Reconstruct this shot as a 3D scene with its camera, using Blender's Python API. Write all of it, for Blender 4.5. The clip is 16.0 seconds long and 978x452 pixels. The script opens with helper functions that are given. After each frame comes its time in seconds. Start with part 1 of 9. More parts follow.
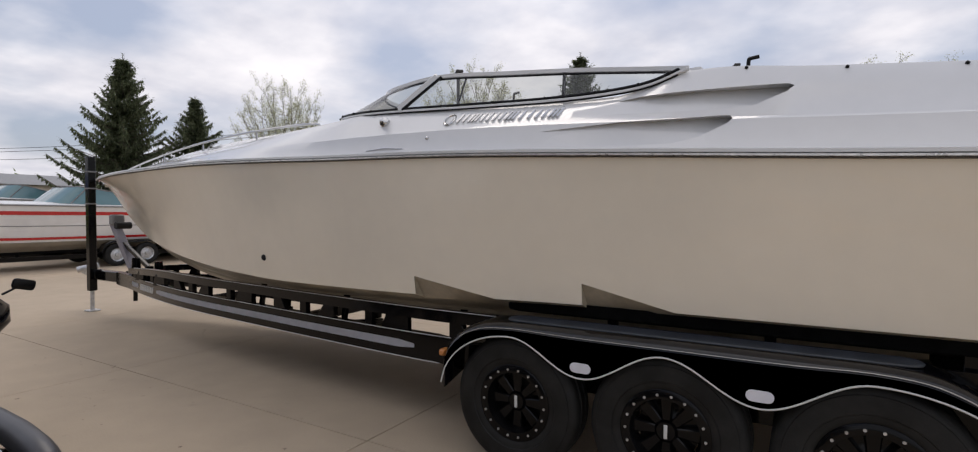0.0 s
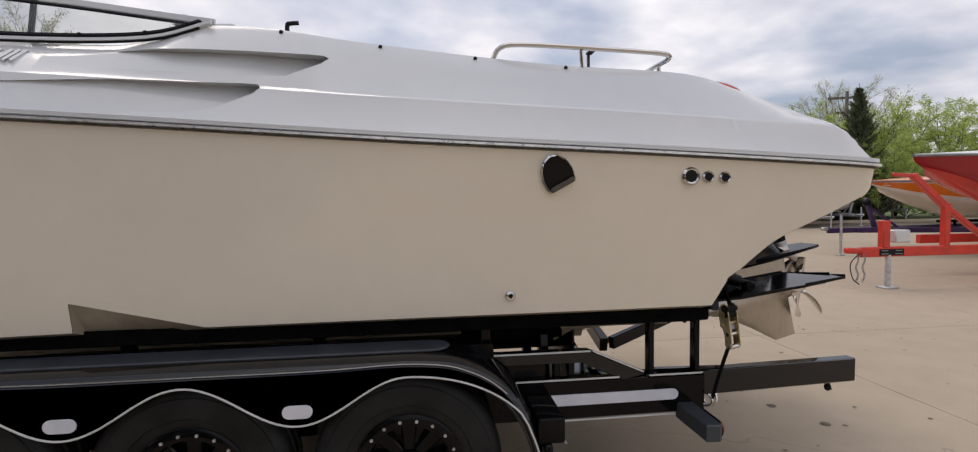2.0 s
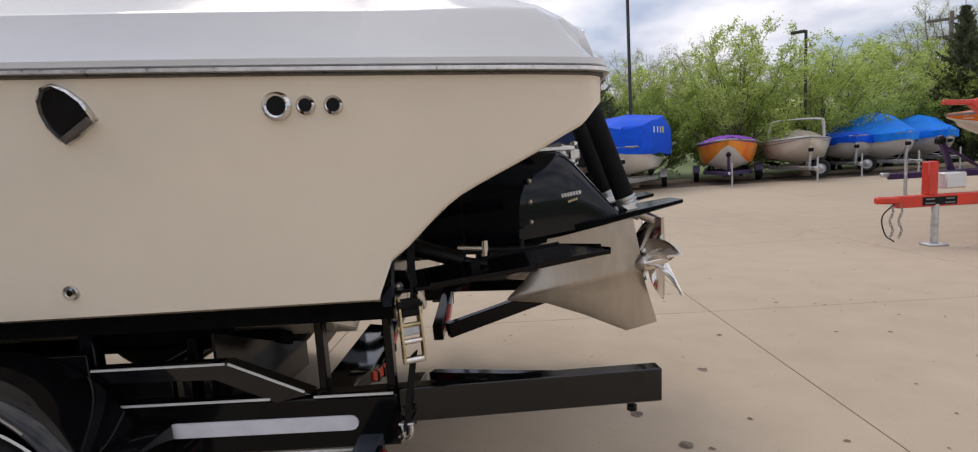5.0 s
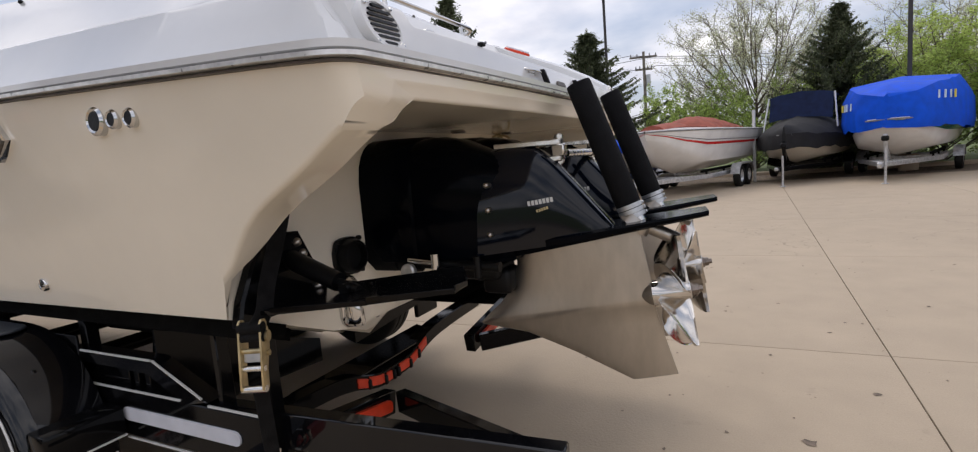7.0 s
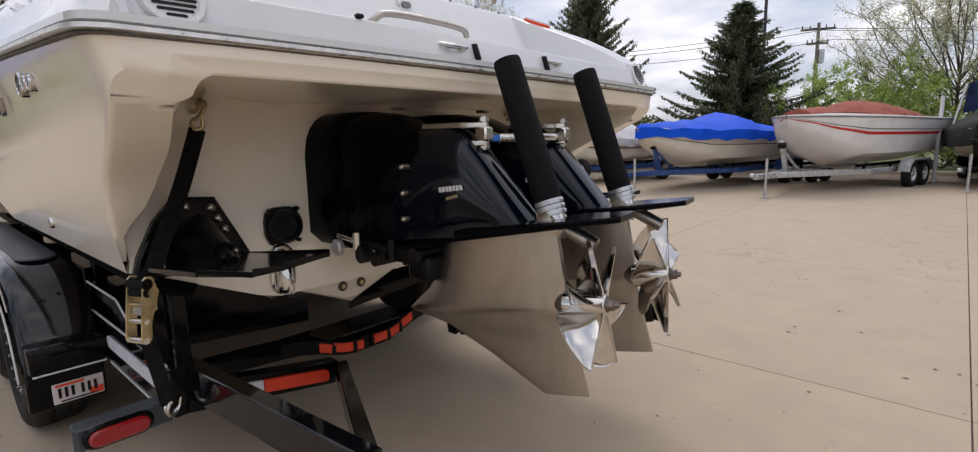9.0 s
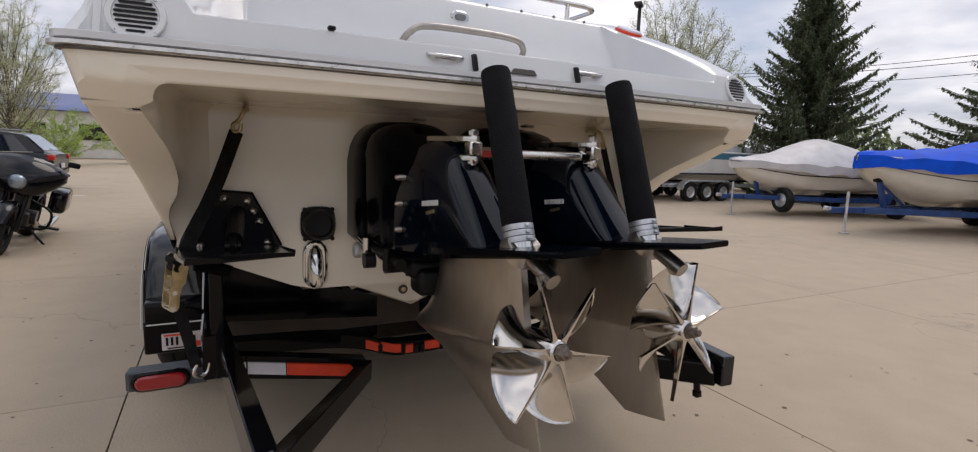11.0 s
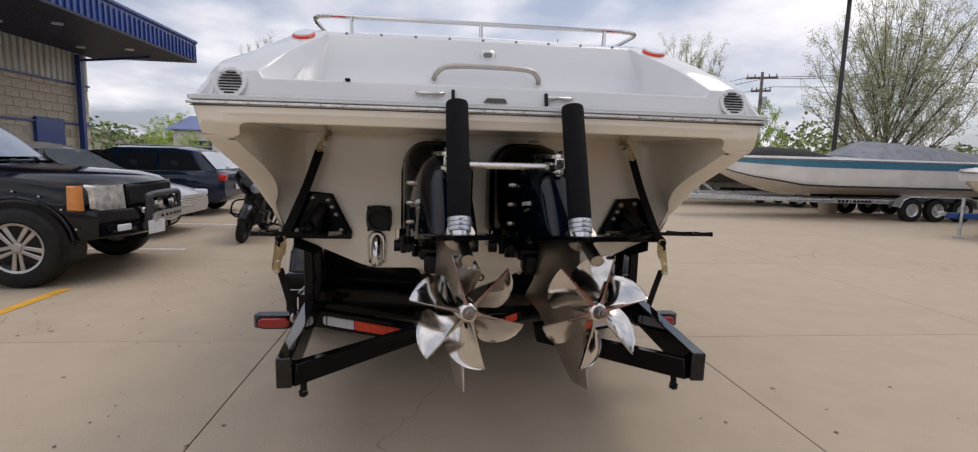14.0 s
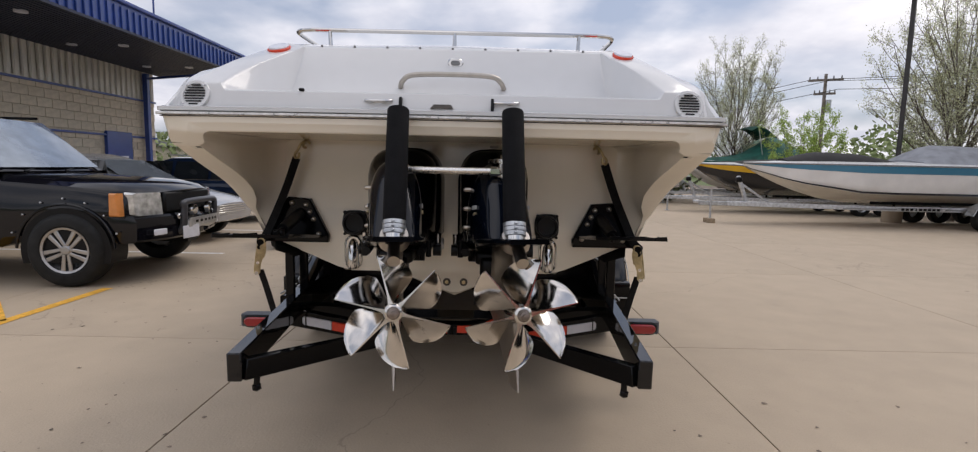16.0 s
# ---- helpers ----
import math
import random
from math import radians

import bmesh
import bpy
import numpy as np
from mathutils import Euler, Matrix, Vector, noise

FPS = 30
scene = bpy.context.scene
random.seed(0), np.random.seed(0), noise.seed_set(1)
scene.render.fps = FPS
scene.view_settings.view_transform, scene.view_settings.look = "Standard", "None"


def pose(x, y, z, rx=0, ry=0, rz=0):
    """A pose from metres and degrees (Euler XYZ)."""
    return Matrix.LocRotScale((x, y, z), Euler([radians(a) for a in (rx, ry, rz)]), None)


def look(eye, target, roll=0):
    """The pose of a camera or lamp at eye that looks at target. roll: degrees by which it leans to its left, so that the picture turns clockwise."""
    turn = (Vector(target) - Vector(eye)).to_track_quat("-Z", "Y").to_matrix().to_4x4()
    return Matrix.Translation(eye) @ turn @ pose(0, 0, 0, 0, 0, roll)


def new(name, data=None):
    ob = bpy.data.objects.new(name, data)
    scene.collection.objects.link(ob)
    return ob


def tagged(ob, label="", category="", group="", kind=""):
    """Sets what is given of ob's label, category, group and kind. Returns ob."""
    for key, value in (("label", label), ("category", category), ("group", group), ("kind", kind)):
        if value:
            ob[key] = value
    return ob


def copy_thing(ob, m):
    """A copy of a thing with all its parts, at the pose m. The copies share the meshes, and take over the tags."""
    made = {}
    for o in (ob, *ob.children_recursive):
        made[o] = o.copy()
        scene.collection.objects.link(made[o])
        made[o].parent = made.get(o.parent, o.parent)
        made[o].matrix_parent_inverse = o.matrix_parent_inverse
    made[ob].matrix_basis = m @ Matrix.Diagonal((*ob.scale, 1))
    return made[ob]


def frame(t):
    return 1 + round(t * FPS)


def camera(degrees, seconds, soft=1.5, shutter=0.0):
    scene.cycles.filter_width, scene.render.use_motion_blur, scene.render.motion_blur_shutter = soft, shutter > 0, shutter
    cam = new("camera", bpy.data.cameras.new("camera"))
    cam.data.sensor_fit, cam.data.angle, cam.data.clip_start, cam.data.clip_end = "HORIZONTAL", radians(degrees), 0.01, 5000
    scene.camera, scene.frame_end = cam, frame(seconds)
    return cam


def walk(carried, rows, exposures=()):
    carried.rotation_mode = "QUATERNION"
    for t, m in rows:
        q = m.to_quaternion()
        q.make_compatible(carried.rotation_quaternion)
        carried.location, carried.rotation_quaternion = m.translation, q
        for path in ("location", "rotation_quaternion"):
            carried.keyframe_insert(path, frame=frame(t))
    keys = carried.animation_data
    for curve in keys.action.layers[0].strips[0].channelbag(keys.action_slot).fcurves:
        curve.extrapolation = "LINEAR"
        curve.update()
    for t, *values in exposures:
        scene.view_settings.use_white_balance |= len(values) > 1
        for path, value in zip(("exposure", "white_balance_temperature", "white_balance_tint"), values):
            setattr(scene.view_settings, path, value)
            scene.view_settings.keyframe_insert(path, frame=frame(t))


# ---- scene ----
cam = camera(85.5, 16.0, soft=1.15)
PATH = [
    (0, (-1.369, -3.916, 1.47), (-2.389, -2.196, 1.424), -0.0),
    (0.5, (-1.316, -3.812, 1.505), (-2.198, -2.018, 1.456), -0.5),
    (1, (-1.224, -3.687, 1.499), (-1.724, -1.751, 1.449), -0.7),
    (1.5, (-1.158, -3.527, 1.493), (-1.184, -1.529, 1.407), -0.4),
    (2, (-1.025, -3.378, 1.474), (-0.781, -1.395, 1.369), -0.8),
    (2.5, (-0.752, -3.27, 1.452), (-0.533, -1.287, 1.311), -2.0),
    (3, (-0.452, -3.19, 1.433), (-0.335, -1.2, 1.267), -2.2),
    (3.5, (-0.172, -3.04, 1.413), (-0.049, -1.054, 1.22), -2.3),
    (4, (0.108, -2.92, 1.391), (0.223, -0.933, 1.192), -2.8),
    (4.5, (0.433, -2.831, 1.376), (0.455, -0.844, 1.146), -3.3),
    (4.7, (0.539, -2.782, 1.372), (0.544, -0.796, 1.138), -3.4),
    (6.8, (1.621, -2.135, 1.355), (0.793, -0.331, 1.109), -4.8),
    (7, (1.695, -2.082, 1.363), (0.799, -0.31, 1.12), -4.7),
    (7.5, (1.928, -1.998, 1.376), (0.904, -0.302, 1.099), -3.4),
    (8, (2.07, -1.875, 1.362), (0.993, -0.216, 1.064), -2.5),
    (8.5, (2.142, -1.689, 1.366), (0.98, -0.092, 1.053), -0.9),
    (9, (2.268, -1.54, 1.361), (0.954, -0.066, 1.041), -1.1),
    (9.2, (2.35, -1.466, 1.364), (0.958, -0.066, 1.04), -0.7),
    (11.3, (2.64, -0.848, 1.373), (0.864, 0.034, 1.11), 2.4),
    (11.5, (2.686, -0.814, 1.368), (0.908, 0.067, 1.12), 2.7),
    (12, (2.855, -0.807, 1.373), (1.07, 0.064, 1.132), 3.6),
    (12.5, (2.981, -0.764, 1.375), (1.155, 0.018, 1.142), 3.7),
    (13, (3.09, -0.6, 1.378), (1.175, -0.075, 1.137), 3.5),
    (13.5, (3.193, -0.394, 1.383), (1.243, -0.034, 1.125), 2.9),
    (14, (3.302, -0.263, 1.394), (1.329, -0.047, 1.144), 1.6),
    (14.5, (3.393, -0.112, 1.388), (1.412, 0.027, 1.154), 1.5),
    (15, (3.37, 0.073, 1.384), (1.384, 0.17, 1.17), 1.3),
    (15.5, (3.35, 0.195, 1.382), (1.361, 0.236, 1.169), 1.4),
    (16, (3.363, 0.202, 1.387), (1.376, 0.214, 1.165), 1.2),
]
walk(cam, [(t, look(eye, target, roll)) for t, eye, target, roll in PATH], exposures=((0, -0.10, 6450, 14), (0.5, -0.11, 6450, 14), (1.0, -0.18, 6500, 14), (1.5, -0.15, 6500, 14), (2.0, -0.05, 6500, 14), (3.0, 0.08, 6500, 14), (4.5, 0.11, 6400, 14), (7.0, 0.11, 6380, 14), (9.0, 0.13, 6380, 14), (11.5, -0.07, 6380, 14), (13.0, -0.08, 6380, 14), (14.0, -0.01, 6380, 14), (16, 0.01, 6380, 14)))

# ---------------------------------------------------------------- world and light
world = bpy.data.worlds.new("sky")
scene.world = world
world.use_nodes = True
SUN_EL, SUN_AZ = radians(58), radians(-32)


def build_world():
    nt = world.node_tree
    nt.nodes.clear()
    out = nt.nodes.new("ShaderNodeOutputWorld")
    bg = nt.nodes.new("ShaderNodeBackground")
    sky = nt.nodes.new("ShaderNodeTexSky")
    sky.sky_type = "NISHITA"
    sky.sun_disc = False
    sky.sun_elevation, sky.sun_rotation = SUN_EL, SUN_AZ
    sky.air_density, sky.dust_density = 1.0, 2.0
    skyv = nt.nodes.new("ShaderNodeVectorMath")
    skyv.operation = "SCALE"
    skyv.inputs["Scale"].default_value = 0.10
    nt.links.new(sky.outputs[0], skyv.inputs[0])
    # high overcast: broken cloud with bluish gaps, flattened towards the horizon
    tc = nt.nodes.new("ShaderNodeTexCoord")
    sep = nt.nodes.new("ShaderNodeSeparateXYZ")
    nt.links.new(tc.outputs["Generated"], sep.inputs[0])
    zc = nt.nodes.new("ShaderNodeMath")
    zc.operation = "ADD"
    zc.inputs[1].default_value = 0.22
    nt.links.new(sep.outputs["Z"], zc.inputs[0])
    zm = nt.nodes.new("ShaderNodeMath")
    zm.operation = "MAXIMUM"
    zm.inputs[1].default_value = 0.12
    nt.links.new(zc.outputs[0], zm.inputs[0])
    comb = nt.nodes.new("ShaderNodeCombineXYZ")
    for k in "XY":
        d = nt.nodes.new("ShaderNodeMath")
        d.operation = "DIVIDE"
        nt.links.new(sep.outputs[k], d.inputs[0])
        nt.links.new(zm.outputs[0], d.inputs[1])
        nt.links.new(d.outputs[0], comb.inputs[k])
    no = nt.nodes.new("ShaderNodeTexNoise")
    no.inputs["Scale"].default_value = 1.45
    no.inputs["Detail"].default_value = 8
    no.inputs["Roughness"].default_value = 0.47
    no.inputs["Distortion"].default_value = 0.0
    nt.links.new(comb.outputs[0], no.inputs["Vector"])
    ramp = nt.nodes.new("ShaderNodeValToRGB")
    ramp.color_ramp.elements[0].position, ramp.color_ramp.elements[1].position = 0.38, 0.59
    nt.links.new(no.outputs["Fac"], ramp.inputs[0])
    no2 = nt.nodes.new("ShaderNodeTexNoise")
    no2.inputs["Scale"].default_value = 2.6
    no2.inputs["Detail"].default_value = 5
    nt.links.new(comb.outputs[0], no2.inputs["Vector"])
    shade = nt.nodes.new("ShaderNodeValToRGB")
    shade.color_ramp.elements[0].position, shade.color_ramp.elements[1].position = 0.34, 0.66
    shade.color_ramp.elements[0].color = (0.66, 0.675, 0.735, 1)
    shade.color_ramp.elements[1].color = (1.0, 0.985, 0.985, 1)
    nt.links.new(no2.outputs["Fac"], shade.inputs[0])
    gap = nt.nodes.new("ShaderNodeMix")
    gap.data_type = "RGBA"
    gap.inputs["Factor"].default_value = 0.6
    nt.links.new(skyv.outputs[0], gap.inputs["A"])
    gap.inputs["B"].default_value = (0.44, 0.49, 0.585, 1)
    mix = nt.nodes.new("ShaderNodeMix")
    mix.data_type = "RGBA"
    nt.links.new(ramp.outputs[0], mix.inputs["Factor"])
    nt.links.new(gap.outputs["Result"], mix.inputs["A"])
    nt.links.new(shade.outputs[0], mix.inputs["B"])
    # an overcast sky is brighter overhead than at the horizon
    up = nt.nodes.new("ShaderNodeMapRange")
    up.inputs["From Min"].default_value, up.inputs["From Max"].default_value = 0.0, 1.0
    up.inputs["To Min"].default_value, up.inputs["To Max"].default_value = 0.96, 1.30
    nt.links.new(sep.outputs["Z"], up.inputs["Value"])
    vm = nt.nodes.new("ShaderNodeVectorMath")
    vm.operation = "SCALE"
    nt.links.new(mix.outputs["Result"], vm.inputs[0])
    nt.links.new(up.outputs[0], vm.inputs["Scale"])
    bg.inputs["Strength"].default_value = 1.05
    nt.links.new(vm.outputs[0], bg.inputs["Color"])
    nt.links.new(bg.outputs[0], out.inputs[0])


build_world()
sun = new("sun", bpy.data.lights.new("sun", "SUN"))
sun.data.energy, sun.data.angle, sun.data.color = 0.72, radians(30), (1.0, 0.92, 0.80)
sun.matrix_world = look((0, 0, 0), (-math.sin(SUN_AZ) * math.cos(SUN_EL), -math.cos(SUN_AZ) * math.cos(SUN_EL), -math.sin(SUN_EL)))
sun.location = (0, 0, 30)


# ---------------------------------------------------------------- materials
def mat(name, color, rough=0.5, metal=0.0, var=0.06, scale=6.0, bump=0.0, bscale=60.0, coat=0.0, fine=0.0, emit=0.0, alt=None, rvar=0.0, rand=0.0, stretch=(1, 1, 1), spec=0.5):
    """Principled surface with two scales of colour variation and fine relief."""
    m = bpy.data.materials.new(name)
    m.use_nodes = True
    nt = m.node_tree
    p = nt.nodes["Principled BSDF"]
    tc = nt.nodes.new("ShaderNodeTexCoord")
    mp = nt.nodes.new("ShaderNodeMapping")
    mp.inputs["Scale"].default_value = stretch
    nt.links.new(tc.outputs["Object"], mp.inputs["Vector"])
    n1 = nt.nodes.new("ShaderNodeTexNoise")
    n1.inputs["Scale"].default_value = scale
    n1.inputs["Detail"].default_value = 6
    nt.links.new(mp.outputs[0], n1.inputs["Vector"])
    c = Vector(color[:3])
    lo = [max(0.0, v * (1 - 2 * var)) for v in c]
    hi = [min(1.0, v * (1 + 2 * var)) for v in c]
    if alt:
        lo = list(alt)
    r = nt.nodes.new("ShaderNodeValToRGB")
    r.color_ramp.elements[0].position, r.color_ramp.elements[1].position = 0.3, 0.7
    r.color_ramp.elements[0].color = (*lo, 1)
    r.color_ramp.elements[1].color = (*hi, 1)
    nt.links.new(n1.outputs["Fac"], r.inputs[0])
    last = r.outputs[0]
    if fine:
        n2 = nt.nodes.new("ShaderNodeTexNoise")
        n2.inputs["Scale"].default_value = bscale
        n2.inputs["Detail"].default_value = 4
        nt.links.new(mp.outputs[0], n2.inputs["Vector"])
        mr = nt.nodes.new("ShaderNodeMapRange")
        mr.inputs["From Min"].default_value, mr.inputs["From Max"].default_value = 0.3, 0.7
        mr.inputs["To Min"].default_value, mr.inputs["To Max"].default_value = 1 - fine, 1 + fine
        nt.links.new(n2.outputs["Fac"], mr.inputs["Value"])
        vm = nt.nodes.new("ShaderNodeVectorMath")
        vm.operation = "SCALE"
        nt.links.new(last, vm.inputs[0])
        nt.links.new(mr.outputs[0], vm.inputs["Scale"])
        last = vm.outputs[0]
    if rand:
        oi = nt.nodes.new("ShaderNodeObjectInfo")
        geo = nt.nodes.new("ShaderNodeNewGeometry")
        ad = nt.nodes.new("ShaderNodeMath")
        ad.operation = "ADD"
        nt.links.new(oi.outputs["Random"], ad.inputs[0])
        nt.links.new(geo.outputs["Random Per Island"], ad.inputs[1])
        mr = nt.nodes.new("ShaderNodeMapRange")
        mr.inputs["From Max"].default_value = 2.0
        mr.inputs["To Min"].default_value, mr.inputs["To Max"].default_value = 1 - rand, 1 + rand
        nt.links.new(ad.outputs[0], mr.inputs["Value"])
        vm = nt.nodes.new("ShaderNodeVectorMath")
        vm.operation = "SCALE"
        nt.links.new(last, vm.inputs[0])
        nt.links.new(mr.outputs[0], vm.inputs["Scale"])
        last = vm.outputs[0]
    nt.links.new(last, p.inputs["Base Color"])
    p.inputs["Roughness"].default_value = rough
    p.inputs["Metallic"].default_value = metal
    p.inputs["Coat Weight"].default_value = coat
    p.inputs["Coat Roughness"].default_value = 0.04
    p.inputs["Specular IOR Level"].default_value = spec
    if rvar:
        mr = nt.nodes.new("ShaderNodeMapRange")
        mr.inputs["To Min"].default_value, mr.inputs["To Max"].default_value = max(0.02, rough - rvar), rough + rvar
        nt.links.new(n1.outputs["Fac"], mr.inputs["Value"])
        nt.links.new(mr.outputs[0], p.inputs["Roughness"])
    if bump:
        n3 = nt.nodes.new("ShaderNodeTexNoise")
        n3.inputs["Scale"].default_value = bscale
        n3.inputs["Detail"].default_value = 5
        nt.links.new(mp.outputs[0], n3.inputs["Vector"])
        b = nt.nodes.new("ShaderNodeBump")
        b.inputs["Strength"].default_value = bump
        b.inputs["Distance"].default_value = 0.01
        nt.links.new(n3.outputs["Fac"], b.inputs["Height"])
        nt.links.new(b.outputs[0], p.inputs["Normal"])
    if emit:
        p.inputs["Emission Color"].default_value = (*color[:3], 1)
        p.inputs["Emission Strength"].default_value = emit
    return m


def glass(name, color, rough=0.0, alpha=0.25):
    """Thin pane: clear with a glossy face."""
    m = bpy.data.materials.new(name)
    m.use_nodes = True
    nt = m.node_tree
    nt.nodes.clear()
    out = nt.nodes.new("ShaderNodeOutputMaterial")
    tr = nt.nodes.new("ShaderNodeBsdfTransparent")
    tr.inputs["Color"].default_value = (*color, 1)
    gl = nt.nodes.new("ShaderNodeBsdfGlossy")
    gl.inputs["Roughness"].default_value = 0.03 + rough
    fr = nt.nodes.new("ShaderNodeFresnel")
    fr.inputs["IOR"].default_value = 1.5
    mx = nt.nodes.new("ShaderNodeMixShader")
    ad = nt.nodes.new("ShaderNodeMath")
    ad.operation = "ADD"
    ad.inputs[1].default_value = alpha * 0.15
    nt.links.new(fr.outputs[0], ad.inputs[0])
    nt.links.new(ad.outputs[0], mx.inputs[0])
    nt.links.new(tr.outputs[0], mx.inputs[1])
    nt.links.new(gl.outputs[0], mx.inputs[2])
    nt.links.new(mx.outputs[0], out.inputs[0])
    return m


def concrete(name):
    """Broomed yard concrete: broad stains, mottling, dark grit and hairline cracks."""
    m = mat(name, (0.445, 0.358, 0.258), 0.80, var=0.02, scale=3, bump=0.25, bscale=70, rand=0.05)
    nt = m.node_tree
    p = nt.nodes["Principled BSDF"]
    pos = nt.nodes.new("ShaderNodeNewGeometry")

    def noise(scale, detail, lo, hi, a, b, dist=0.0):
        n = nt.nodes.new("ShaderNodeTexNoise")
        n.inputs["Scale"].default_value, n.inputs["Detail"].default_value, n.inputs["Distortion"].default_value = scale, detail, dist
        nt.links.new(pos.outputs["Position"], n.inputs["Vector"])
        r = nt.nodes.new("ShaderNodeMapRange")
        for k, v in zip(("From Min", "From Max", "To Min", "To Max"), (lo, hi, a, b)):
            r.inputs[k].default_value = v
        nt.links.new(n.outputs["Fac"], r.inputs["Value"])
        return r.outputs[0]

    def crack():
        n = nt.nodes.new("ShaderNodeTexNoise")
        n.inputs["Scale"].default_value, n.inputs["Detail"].default_value = 0.16, 9
        nt.links.new(pos.outputs["Position"], n.inputs["Vector"])
        d = nt.nodes.new("ShaderNodeMath")
        d.operation = "SUBTRACT"
        d.inputs[1].default_value = 0.54
        nt.links.new(n.outputs["Fac"], d.inputs[0])
        q = nt.nodes.new("ShaderNodeMath")
        q.operation = "ABSOLUTE"
        nt.links.new(d.outputs[0], q.inputs[0])
        r = nt.nodes.new("ShaderNodeMapRange")
        for k, v in zip(("From Min", "From Max", "To Min", "To Max"), (0.0003, 0.0010, 0.80, 1.0)):
            r.inputs[k].default_value = v
        nt.links.new(q.outputs[0], r.inputs["Value"])
        return r.outputs[0]

    old = p.inputs["Base Color"].links[0].from_socket
    for f in (noise(0.22, 5, 0.35, 0.65, 0.95, 1.05), noise(2.6, 7, 0.3, 0.72, 0.965, 1.03), noise(26, 3, 0.70, 0.78, 1.0, 0.74), noise(6, 4, 0.68, 0.78, 1.0, 0.88), noise(140, 2, 0.3, 0.7, 0.95, 1.05), crack()):
        v = nt.nodes.new("ShaderNodeVectorMath")
        v.operation = "SCALE"
        nt.links.new(old, v.inputs[0])
        nt.links.new(f, v.inputs["Scale"])
        old = v.outputs[0]
    nt.links.new(old, p.inputs["Base Color"])
    return m


